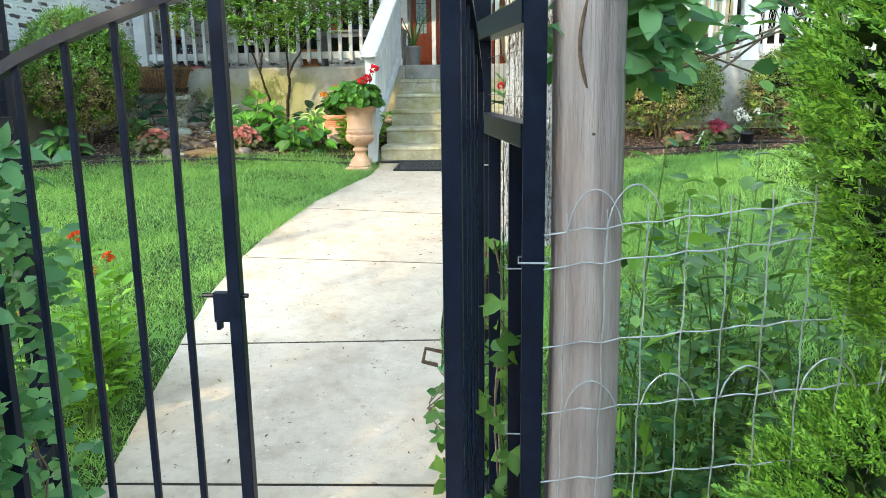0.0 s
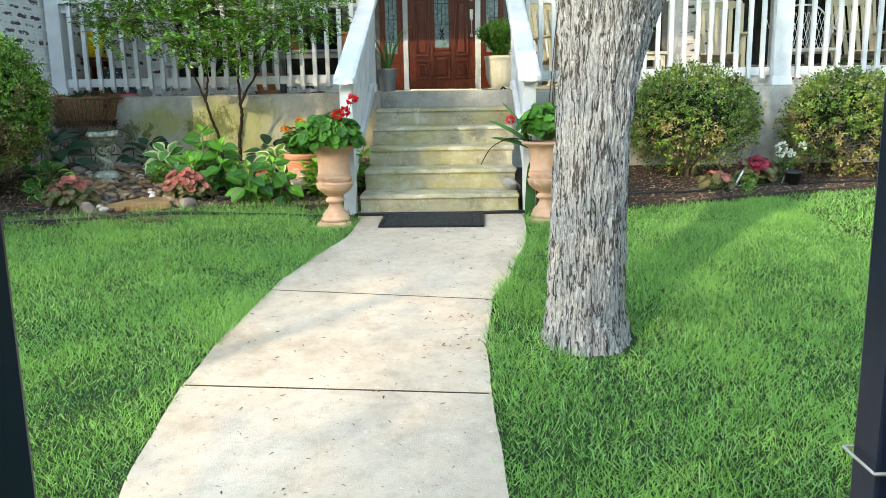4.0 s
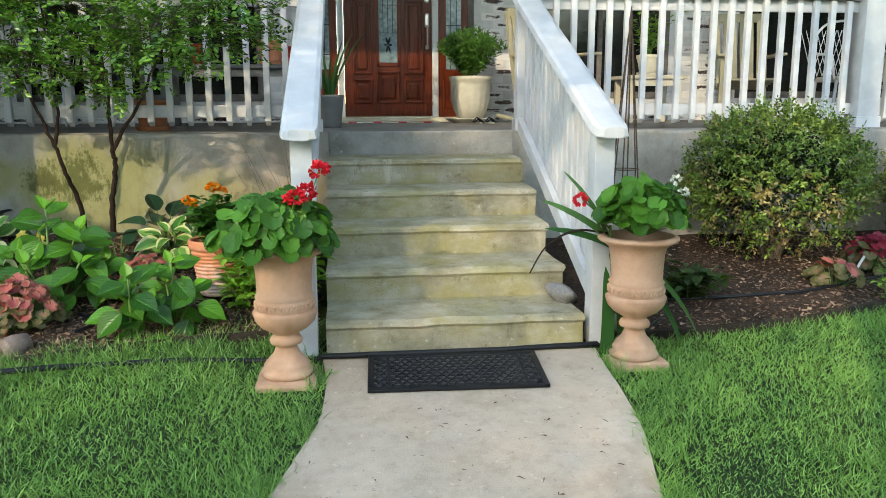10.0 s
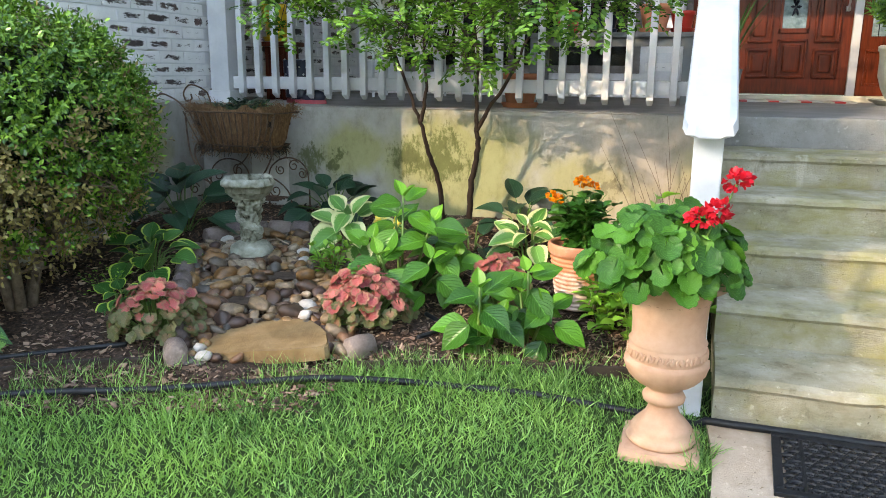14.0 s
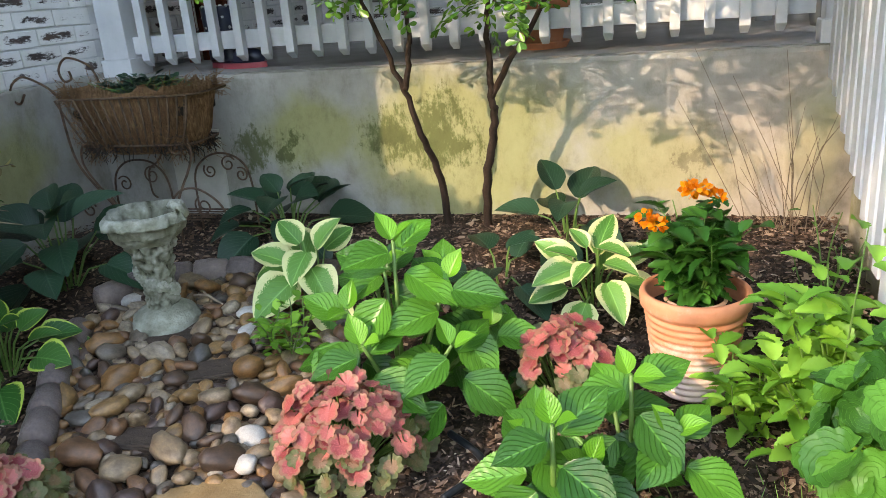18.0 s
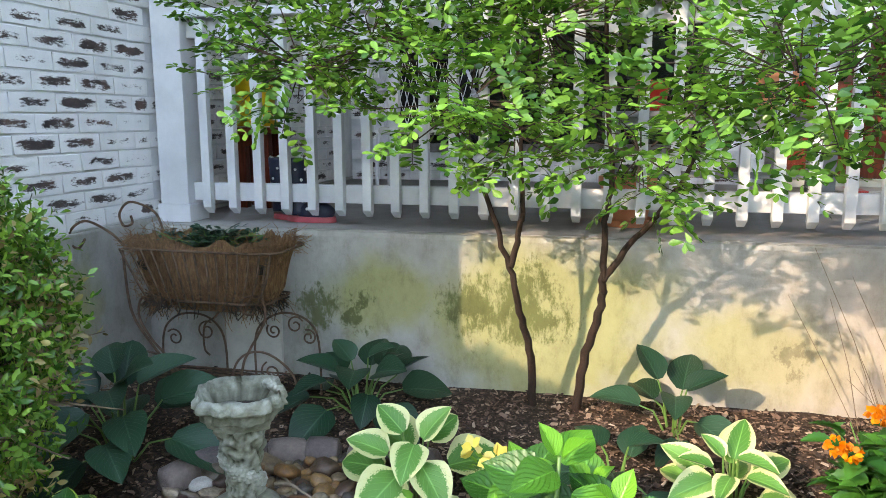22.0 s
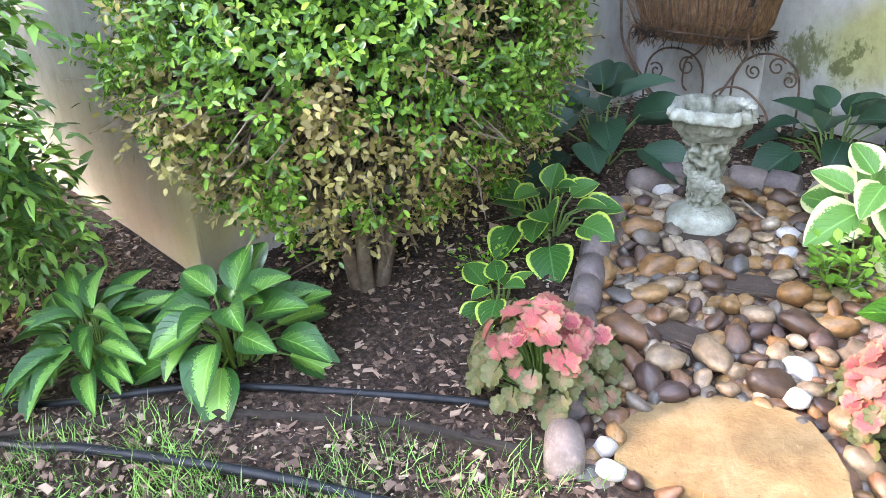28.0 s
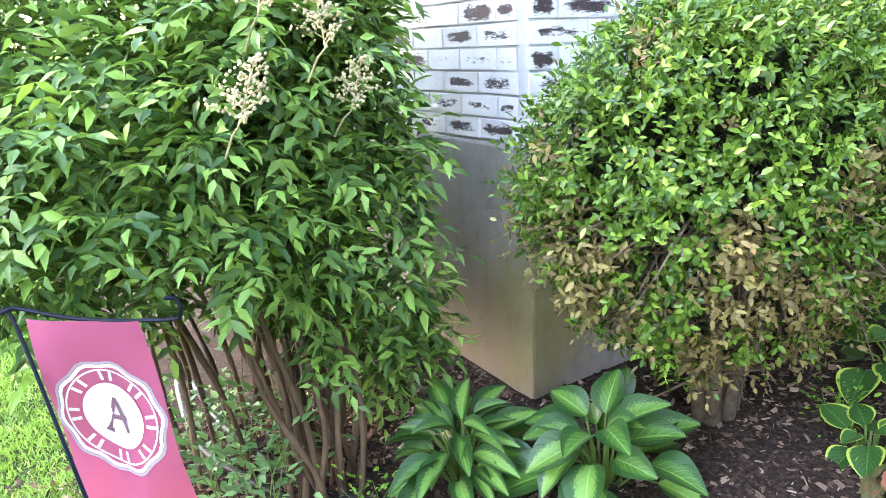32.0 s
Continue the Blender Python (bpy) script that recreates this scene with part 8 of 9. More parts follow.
    curves = [
        ("leg", F, 0.0055, [(-0.337, 0.67), (-0.326, 0.48), (-0.3, 0.38), (-0.23, 0.28), (-0.12, 0.14), (-0.08, 0.0)]),
        ("hooked_scroll", F, 0.005, [(-0.23, 0.41), (-0.185, 0.44), (-0.19, 0.483), (-0.264, 0.472), (-0.28, 0.393), (-0.23, 0.303), (-0.15, 0.2), (-0.14, 0.0)]),
        ("scroll", B, 0.0045, [(-0.034, 0.472), (-0.026, 0.416), (-0.073, 0.348), (-0.13, 0.303), (-0.135, 0.2), (-0.11, 0.17)]),
        ("arched_foot", B, 0.005, [(-0.34, 0.0), (-0.337, 0.24), (-0.28, 0.33), (-0.186, 0.356), (-0.09, 0.33), (-0.034, 0.236), (-0.03, 0.0)]),
        ("arched_foot", B, 0.005, [(0.112, 0.0), (0.112, 0.258), (0.17, 0.35), (0.264, 0.382), (0.36, 0.35), (0.405, 0.258), (0.41, 0.0)]),
        ("leg", F, 0.0055, [(0.3, 0.66), (0.275, 0.52), (0.285, 0.43), (0.25, 0.35), (0.208, 0.281), (0.174, 0.2), (0.16, 0.0)]),
        ("hooked_scroll", F, 0.005, [(0.235, 0.43), (0.2, 0.432), (0.18, 0.46), (0.2, 0.5), (0.264, 0.506)]),
        ("arched_foot", F, 0.005, [(-0.43, 0.0), (-0.4, 0.17), (-0.275, 0.247), (-0.15, 0.21), (-0.09, 0.12), (-0.085, 0.0)]),
        ("arched_foot", F, 0.005, [(0.13, 0.0), (0.135, 0.19), (0.2, 0.27), (0.3, 0.27), (0.4, 0.18), (0.42, 0.0)]),
        ("handle", F, 0.0055, [(-0.33, 0.69), (-0.388, 0.74), (-0.5, 0.785), (-0.575, 0.745), (-0.58, 0.69), (-0.545, 0.67), (-0.51, 0.71)]),
        ("handle", B, 0.0055, [(-0.304, 0.72), (-0.343, 0.8), (-0.456, 0.84), (-0.515, 0.79), (-0.5, 0.735), (-0.455, 0.745), (-0.46, 0.78)]),
    ]
    for nm, yy, r, pts in curves:
        iron(nm, [(px, yy, pz) for px, pz in pts], r)
    for cx_, cz_, r, a0, turns, yy in ((-0.12, 0.28, 0.045, 1.0, 1.4, B), (-0.28, 0.24, 0.04, 2.5, -1.3, B), (0.3, 0.33, 0.04, 0.5, 1.3, B), (0.36, 0.28, 0.035, 2.0, -1.4, B), (0.2, 0.3, 0.035, 2.4, 1.4, B), (-0.3, 0.18, 0.04, 0.4, 1.4, F), (0.3, 0.2, 0.045, 2.0, 1.4, F)):
        iron("small_scroll", spiral((cx_, yy, cz_), r, a0, turns), 0.004, 2)
    for yy in (-0.1, -0.06, -0.02, 0.02, 0.06):
        iron("shelf_bar", [(-0.3, yy, 0.13), (0.0, yy, 0.13), (0.3, yy, 0.13)], 0.004)
    return p, z + z1 - 0.05


stand, top_z = planter()
leafy_plant("planter_herbs", (-4.27, 9.35), top_z, [(rng.uniform(-0.26, 0.26), rng.uniform(-0.09, 0.09), rng.uniform(0.05, 0.12)) for i in range(52)], "foliage", leafy("dark_herb_leaf", (0.008, 0.03, 0.018), (0.03, 0.075, 0.04), 0.35, 0.12), 16, 0.04, 0.7, "low dark green herbs in the coco planter", "herbs", OVAL, spread=0.1)
board = part("access_panel", boxed(-4.42, -4.14, 9.675, 9.697, 1.05, 1.5, 0.004), CUSHION)
tagged(board, "pale panel fixed low on the porch wall", "panel")
# ---- hoses, edging board, mat ----
def hose(name, pts, r, label, lift=0.0):
    bm = bmesh.new()
    line = curve_pts([(x, y, 0) for x, y in pts], 14)
    for p in line:
        p.z = max(ground_z(p.x, p.y), ground_z(-1, p.y) + 0.022 if path_left(p.y) - 0.02 < p.x < path_right(p.y) + 0.02 and p.y < 7.74 else -9) + r + lift + (0.024 * hump(-2.2, -2.8, p.x) if lift == 0 else 0) + 0.006 * noise.noise((p.x * 3, p.y * 3, 0))
    c = line[len(line) // 2].copy()
    tube(bm, [p - c for p in line], r, 10)
    ob = part(name, bm, RUBBER, soft=True)
    ob.location = c
    return tagged(ob, label, "hose")


hose("garden_hose", [(-7.4, 6.3), (-6.4, 6.25), (-5.87, 6.17), (-5.4, 6.14), (-5.08, 6.21), (-4.7, 6.35), (-4.4, 6.47), (-4.05, 6.71), (-3.8, 6.88), (-3.55, 7.02), (-3.27, 7.16), (-2.77, 7.46), (-2.2, 7.68), (-1.75, 7.74), (-1.35, 7.705), (-0.9, 7.7), (-0.4, 7.705), (0.02, 7.73), (0.3, 7.9), (0.6, 8.2)], 0.014, "black rubber garden hose lying across the lawn edge", 0.0)
hose("drip_hose", [(-5.95, 6.24), (-5.45, 6.25), (-4.95, 6.35), (-4.62, 6.52), (-4.31, 6.81), (-4.04, 7.07), (-3.82, 7.25), (-3.62, 7.4)], 0.011, "thin black drip hose lying on the mulch", 0.026)
hose("drip_hose", [(-2.55, 7.95), (-2.48, 8.1), (-2.6, 8.2)], 0.011, "thin black drip hose end in the mulch", 0.026)
hose("drip_hose", [(0.6, 8.3), (1.4, 8.35), (2.2, 8.6), (3.2, 8.7), (4.6, 8.8)], 0.011, "thin black drip hose lying on the mulch", 0.026)


def edging(name, front, xs, label):
    b = thing(name, (xs[0], front(xs[0]), ground_z(xs[0], front(xs[0]))), label, "lawn edging")
    o = b.matrix_basis.translation
    for a, c in zip(xs, xs[1:]):
        p = Vector((a, front(a) + 0.03, ground_z(a, front(a)) + 0.012)) - o
        q = Vector((c, front(c) + 0.03, ground_z(c, front(c)) + 0.012)) - o
        part("board", beam(p, q, 0.02, 0.06, 0.004), DARK_EDGE, b)


edging("bed_edging", bed_left, [-5.4, -5.0, -4.6, -4.2, -3.75, -3.42], "low dark wooden edging between lawn and bed")
edging("bed_edging", bed_left, [-2.7, -2.3, -1.95, -1.6, -1.4], "low dark wooden edging between lawn and bed")
edging("bed_edging", bed_right, [0.3, 0.8, 1.3, 1.7, 2.1, 2.6, 3.1, 3.8, 4.6, 5.5], "low dark wooden edging between lawn and bed")

mat_z = ground_z(-0.74, 7.5) + 0.024
door_mat = thing("rubber_mat", (-0.74, 7.495, mat_z), "black rubber mat with pierced scroll pattern before the steps", "doormat", turn=-1.5)
door_mat.matrix_basis = pose(-0.74, 7.495, mat_z, 5.7, 0, -2.0)
W2, H2 = 0.4, 0.185
for nm, a, b, c, d in (("border", -W2, W2, -H2, -H2 + 0.03), ("border", -W2, W2, H2 - 0.03, H2), ("border", -W2, -W2 + 0.03, -H2 + 0.03, H2 - 0.03), ("border", W2 - 0.03, W2, -H2 + 0.03, H2 - 0.03), ("band", -W2 + 0.085, -W2 + 0.1, -H2 + 0.03, H2 - 0.03), ("band", W2 - 0.1, W2 - 0.085, -H2 + 0.03, H2 - 0.03)):
    part(nm, boxed(a, b, c, d, 0, 0.016, 0.004), RUBBER, door_mat)
bm = bmesh.new()
for j in range(11):
    for i in range(18):
        cx, cy = -W2 + 0.05 + (i + 0.5 * (j % 2)) * (2 * W2 - 0.1) / 17.5, -H2 + 0.035 + j * (2 * H2 - 0.07) / 10
        r = 0.027
        tube(bm, [(cx + r * math.cos(a), cy + 0.85 * r * math.sin(a), 0.008 + 0.002 * math.sin(a)) for a in np.linspace(-0.35, math.pi + 0.35, 11)], 0.0066, 6, False)
        tube(bm, [(cx + 0.011 * math.cos(a), cy + 0.004 + 0.009 * math.sin(a), 0.007) for a in np.linspace(0, 2 * math.pi, 9)], 0.0042, 5, False)
part("lattice", bm, RUBBER, door_mat, "pierced scroll lattice")

stone = pebble_me[3].copy()
stone.materials.clear()
stone.materials.append(surface("grey_stone", [(0.3, (0.2, 0.19, 0.185)), (0.7, (0.38, 0.36, 0.35))], 12, 0.8, 0.5, 60, 3, 0.4))
for x, y, z, s, r in ((-0.1, 8.02, 0.755 + rise + 0.04, (0.06, 0.11, 0.055), 20), (0.2, 7.93, ground_z(0.2, 7.93) + 0.05, (0.07, 0.1, 0.06), 70)):
    ob = new("stone", stone)
    ob.matrix_basis = Matrix.LocRotScale((x, y, z), Euler((0, 0, radians(r))), s)
    tagged(ob, "rounded grey stone beside the stair rail", "stone", "loose stones")

ob = new("stone", stone)
ob.matrix_basis = Matrix.LocRotScale((5.75, 8.0, ground_z(5.75, 8.0) + 0.1), Euler((0, 0, 0.6)), (0.22, 0.16, 0.14))
tagged(ob, "large grey stone at the end of the bed", "stone", "loose stones")

side_fence = thing("wire_fence", (7.6, 10.0, ground_z(7.6, 10.0)), "light wire fence beside the end of the porch", "fence")
for x in (-0.8, 0.9, 2.6):
    bm = bmesh.new()
    tube(bm, [(x, 0, -0.1), (x, 0, 1.5)], 0.03, 8)
    part("post", bm, GREY_WOOD, side_fence)
for k in range(10):
    bm = bmesh.new()
    tube(bm, [(-0.8, -0.03, 0.1 + 0.14 * k), (2.6, -0.03, 0.1 + 0.14 * k)], 0.003, 4)
    part("strand", bm, STEEL, side_fence)
for k in range(24):
    bm = bmesh.new()
    tube(bm, [(-0.7 + 0.14 * k, -0.03, 0.05), (-0.7 + 0.14 * k, -0.03, 1.4)], 0.003, 4)
    part("upright", bm, STEEL, side_fence)
part("base_board", boxed(-0.8, 2.6, -0.02, 0.02, -0.05, 0.12, 0.004), BLACK, side_fence, "black board along the ground")

stick = bmesh.new()
tube(stick, curve_pts([(-0.08, 0.0, 0.006), (-0.02, 0.008, 0.016), (0.04, -0.004, 0.012), (0.09, -0.012, 0.006)], 5), [0.006 - 0.0002 * i for i in range(16)], 7)
tube(stick, [(-0.02, 0.008, 0.016), (-0.05, 0.02, 0.022), (-0.07, 0.022, 0.02)], [0.005, 0.004, 0.002], 6)
STICK_WOOD = surface("dry_stick", [(0.3, (0.2, 0.14, 0.1)), (0.7, (0.42, 0.33, 0.25))], 30, 0.9, 0.5, 90, 4, 0.3)
ob = part("stick", stick, STICK_WOOD, soft=True)
ob.matrix_basis = pose(-3.63, 8.66, ground_z(-3.63, 8.66) + 0.06, 0, 0, -18)
tagged(ob, "pale dry stick lying on the pebbles", "stick")

# ---- garden flag ----
fz0 = ground_z(-4.19, 5.84)
fl = thing("garden_flag", (-4.19, 5.84, fz0), "dusty pink garden flag with white round emblem on leaning stake", "flag")
fd = Vector((0.125, 0.207, -0.012))
head = Vector((-0.37, -0.18, 1.615 - fz0))
bm = bmesh.new()
tube(bm, curve_pts([(0.02, 0.01, -0.06), head * 0.5, head + Vector((0.012, 0.01, -0.03)), head + Vector((0, -0.012, 0)), head + Vector((0.005, 0.012, 0.012))], 8), 0.0045, 8)
part("stake", bm, BLACK, fl)
bm = bmesh.new()
tube(bm, curve_pts([head + Vector((0.005, 0.012, 0.012)), head + fd * 0.5 + Vector((0.02, 0.03, -0.012)), head + fd * 1.25 + Vector((0.02, 0.03, -0.01)), head + fd * 1.38 + Vector((0.02, 0.03, 0.005)), head + fd * 1.36 + Vector((0.02, 0.03, 0.035)), head + fd * 1.26 + Vector((0.02, 0.03, 0.038))], 6), 0.0045, 8)
part("arm", bm, BLACK, fl)


def cloth(u, v, lift=0.0):
    """A point of the hanging cloth: u along the arm, v down it, each one long."""
    nrm = Vector((0.856, -0.517, 0))
    wave = 0.012 * math.sin(u * 9 + v * 2) * (0.3 + v) + 0.01 * math.sin(v * 7 + u * 3)
    return head + Vector((0.025, 0.03, -0.012)) + fd * (u + 0.28 * v) + Vector((0, 0, -0.45 * v)) + nrm * (wave + lift)


def cloth_patch(name, outline_pts, material, lift, label=""):
    bm = bmesh.new()
    bm.faces.new([bm.verts.new((u, v, 0)) for u, v in outline_pts])
    bmesh.ops.triangulate(bm, faces=bm.faces)
    bmesh.ops.subdivide_edges(bm, edges=bm.edges, cuts=2, use_grid_fill=True)
    for w in bm.verts:
        w.co = cloth(w.co.x, w.co.y, lift)
    return part(name, bm, material, fl, label)


CRIMSON = leafy("pink_cloth", (0.5, 0.1, 0.19), (0.54, 0.12, 0.22), 0.7, 0.25)
WHITE_CLOTH = plain("white_print", (0.75, 0.74, 0.74), 0.8)
DARK_PRINT = plain("dark_print", (0.2, 0.09, 0.12), 0.8)
GREY_PRINT = plain("grey_print", (0.4, 0.36, 0.4), 0.8)
n, m = 20, 28
V = np.array([cloth(i / n, j / m)[:] for j in range(m + 1) for i in range(n + 1)])
F = np.array([(j * (n + 1) + i, j * (n + 1) + i + 1, (j + 1) * (n + 1) + i + 1, (j + 1) * (n + 1) + i) for j in range(m) for i in range(n)])
UV = np.array([(0.5, j / m) for j in range(m + 1) for i in range(n + 1)])
ob = new("cloth", array_mesh("cloth", V, F, UV, CRIMSON))
ob.parent = fl


def ring_strip(name, r0, r1, material, lift, wob=0.0, label=""):
    bm = bmesh.new()
    rows = []
    for k in range(48):
        a = 2 * math.pi * k / 48
        q = 1 + wob * math.cos(10 * a)
        rows.append([bm.verts.new(cloth(0.5 + r * q * math.cos(a), 0.5 + r * q * math.sin(a) * 0.62, lift)) for r in (r0, r1)])
    for a, b in zip(rows, rows[1:] + rows[:1]):
        bm.faces.new((a[0], b[0], b[1], a[1]))
    return part(name, bm, material, fl, label)


ring_strip("emblem_rim", 0.42, 0.45, WHITE_CLOTH, 0.003, 0.03, "white scalloped rim")
ring_strip("emblem_rim", 0.455, 0.475, GREY_PRINT, 0.003, 0.03)
ring_strip("emblem_rim", 0.385, 0.4, WHITE_CLOTH, 0.003, 0.0)
ring_strip("emblem_disc", 0.001, 0.275, WHITE_CLOTH, 0.003, 0, "white round emblem")
for u0, v0, u1, v1, w in ((0.4, 0.58, 0.53, 0.41, 0.03), (0.53, 0.41, 0.6, 0.58, 0.035), (0.42, 0.51, 0.6, 0.51, 0.025), (0.37, 0.57, 0.44, 0.585, 0.022)):
    d = Vector((u1 - u0, v1 - v0)).normalized()
    s = Vector((-d.y, d.x)) * w / 2
    cloth_patch("emblem_stroke", [(u0 + s.x, v0 + s.y), (u1 + s.x, v1 + s.y), (u1 - s.x, v1 - s.y), (u0 - s.x, v0 - s.y)], DARK_PRINT, 0.006)
for k in range(16):
    a = 2 * math.pi * (k + 0.5) / 16 + (0.15 if k % 2 else 0)
    c, s = math.cos(a), math.sin(a)
    t = Vector((-s, c)) * 0.014
    cloth_patch("emblem_mark", [(0.5 + 0.3 * c + t.x, 0.5 + (0.3 * s + t.y) * 0.62), (0.5 + 0.38 * c + t.x, 0.5 + (0.38 * s + t.y) * 0.62), (0.5 + 0.38 * c - t.x, 0.5 + (0.38 * s - t.y) * 0.62), (0.5 + 0.3 * c - t.x, 0.5 + (0.3 * s - t.y) * 0.62)], WHITE_CLOTH, 0.003)


# ---- porch furniture ----
def rocking_chair(x, y, turn, label, material):
    c = thing("rocking_chair", (x, y, PZ + 0.006), label, "rocking chair", "porch chairs", turn=turn)
    for k in range(5):
        part("seat_slat", boxed(-0.25, 0.25, -0.24 + 0.1 * k, -0.155 + 0.1 * k, 0.4 - 0.02 * k, 0.42 - 0.02 * k, 0.004), material, c)
    for k in range(6):
        xx = -0.2 + 0.08 * k
        part("back_slat", beam((xx, 0.22, 0.38), (xx * 1.06, 0.42, 1.02), 0.05, 0.014), material, c)
    part("top_rail", beam((-0.27, 0.43, 1.05), (0.27, 0.43, 1.05), 0.03, 0.09, 0.01), material, c)
    for s in (-1, 1):
        part("back_post", beam((s * 0.26, 0.2, 0.06), (s * 0.27, 0.43, 1.06), 0.04, 0.04), material, c)
        part("front_leg", beam((s * 0.26, -0.22, 0.07), (s * 0.26, -0.22, 0.63), 0.04, 0.04), material, c)
        part("armrest", boxed(s * 0.27 - 0.05, s * 0.27 + 0.05, -0.3, 0.3, 0.63, 0.655, 0.008), material, c)
        bm = bmesh.new()
        tube(bm, [(s * 0.26, yy, 0.03 + 0.14 * (yy - 0.05) ** 2 + 0.0) for yy in np.linspace(-0.45, 0.6, 12)], 0.022, 6)
        part("rocker", bm, material, c)
    return c


rocking_chair(0.75, 11.5, 20, "weathered wooden rocking chair on the porch", GREEN_CHAIR)
rocking_chair(2.75, 11.7, -15, "weathered wooden rocking chair on the porch", GREEN_CHAIR)
rocking_chair(4.5, 11.6, 0, "weathered wooden rocking chair on the porch", GREEN_CHAIR)


def table(name, x, y, w, d, h, material, label, category="table", slats=0, legs_w=0.05):
    t = thing(name, (x, y, PZ + 0.006), label, category)
    part("top", boxed(-w / 2, w / 2, -d / 2, d / 2, h - 0.035, h, 0.006), material, t)
    part("apron", boxed(-w / 2 + 0.06, w / 2 - 0.06, -d / 2 + 0.03, -d / 2 + 0.05, h - 0.1, h - 0.037), material, t)
    for sx in (-1, 1):
        for sy in (-1, 1):
            part("leg", boxed(sx * (w / 2 - 0.06) - legs_w / 2, sx * (w / 2 - 0.06) + legs_w / 2, sy * (d / 2 - 0.06) - legs_w / 2, sy * (d / 2 - 0.06) + legs_w / 2, 0, h - 0.036, 0.004), material, t)
    if slats:
        part("shelf", boxed(-w / 2 + 0.07, w / 2 - 0.07, -d / 2 + 0.07, d / 2 - 0.07, 0.15, 0.17, 0.003), material, t)
    return t


table("bench", -2.15, 11.2, 1.25, 0.42, 0.52, GREY_BENCH, "grey painted potting bench on the porch", "bench", 1, 0.08)
table("side_table", 1.75, 11.7, 0.6, 0.5, 0.45, CREAM_PAINT, "small pale side table on the porch")
table("plant_stand", -4.62, 10.5, 0.26, 0.26, 0.44, MAHOGANY, "small brown wooden plant stand")


def flower_pot(name, x, y, z, r, h, material, label, category="flower pot", saucer=None, waist=0.68):
    p = thing(name, (x, y, z), label, category)
    part("body", lathe([(r * waist, 0.012), (r * waist, 0.016), (r * 0.86, h * 0.6), (r * 0.93, h * 0.8), (r * 0.94, h * 0.82), (r, h * 0.84), (r, h), (r * 0.92, h), (r * 0.88, h * 0.86), (r * 0.5, h * 0.84)], 36), material, p, soft=True)
    part("soil", lathe([(r * 0.87, h * 0.86), (r * 0.4, h * 0.88), (0.002, h * 0.88)], 20), SOIL, p)
    part("saucer", lathe([(r * 0.85, 0.0), (r * 0.98, 0.03), (r * 0.93, 0.032), (r * 0.8, 0.012)], 30), saucer or material, p)
    return p


flower_pot("flower_pot", -4.63, 10.48, PZ + 0.452, 0.13, 0.27, YELLOW, "bright yellow glazed pot on a stand")
flower_pot("flower_pot", -2.62, 10.12, PZ + 0.007, 0.13, 0.22, ORANGE_CLAY, "terracotta pot on a clay saucer at the porch edge")
for x, r, mt, lab in ((-2.5, 0.1, RED, "red glazed pot on the grey bench"), (-2.2, 0.08, BLACK, "small black pot on the grey bench"), (-1.85, 0.12, ORANGE_CLAY, "clay pot on the grey bench"), (-1.65, 0.09, RED, "red glazed pot on the grey bench")):
    flower_pot("flower_pot", x, 11.2, PZ + 0.53, r, r * 1.7, mt, lab)
leafy_plant("potted_plant", (-1.85, 11.2), PZ + 0.7, round_stems(7, 0.1, 0.3), "foliage", SHRUB_LEAF, 8, 0.08, 0.4, "leafy green plant in a clay pot on the bench", "plant")
leafy_plant("potted_plant", (1.75, 11.7), PZ + 0.66, round_stems(14, 0.2, 0.42), "foliage", MINT_LEAF, 18, 0.07, 0.5, "leafy green plant on the side table", "plant", OVAL, spread=0.3)
flower_pot("flower_pot", 1.75, 11.7, PZ + 0.457, 0.12, 0.2, CREAM_PAINT, "pale green pot on the side table")

# fluted white planter with a fern by the door
pl = thing("stone_planter", (0.0, 11.85, PZ + 0.006), "cream fluted planter on a wide saucer by the door", "planter")
part("saucer", lathe([(0.17, 0.0), (0.25, 0.04), (0.245, 0.05), (0.2, 0.03), (0.12, 0.03)], 40), CREAM_PAINT, pl)
part("body", lathe([(0.1, 0.032), (0.12, 0.05), (0.155, 0.12), (0.185, 0.22), (0.195, 0.36), (0.2, 0.4), (0.21, 0.41), (0.212, 0.44), (0.2, 0.45), (0.18, 0.44), (0.17, 0.38)], 64, (0.04, 0.3, 18, 0.05)), CREAM_PAINT, pl, soft=True)
part("soil", lathe([(0.18, 0.39), (0.1, 0.41), (0.002, 0.41)], 24), SOIL, pl)
fern = thing("fern", (0.0, 11.85, PZ + 0.4), "bushy bright green foxtail fern", "fern")
P, D, N = [], [], []
for k in range(70):
    a, r = k * 2.4, 0.34 * math.sqrt((k + 0.5) / 70)
    tip = np.array((r * math.cos(a), r * math.sin(a), 0.5 - 1.5 * r * r))
    for q in range(46):
        f = 0.15 + 0.85 * q / 45
        c = tip * (f, f, f ** 0.8)
        u = unit(rng.normal(size=3))
        P.append(c)
        D.append(u + unit(tip) * 0.6)
        N.append(rng.normal(size=3))
n = len(P)
cloud("fronds", LANCE, np.array(P), np.array(D), np.array(N), rng.uniform(0.04, 0.075, n), rng.uniform(0.012, 0.02, n), FERN, fern)

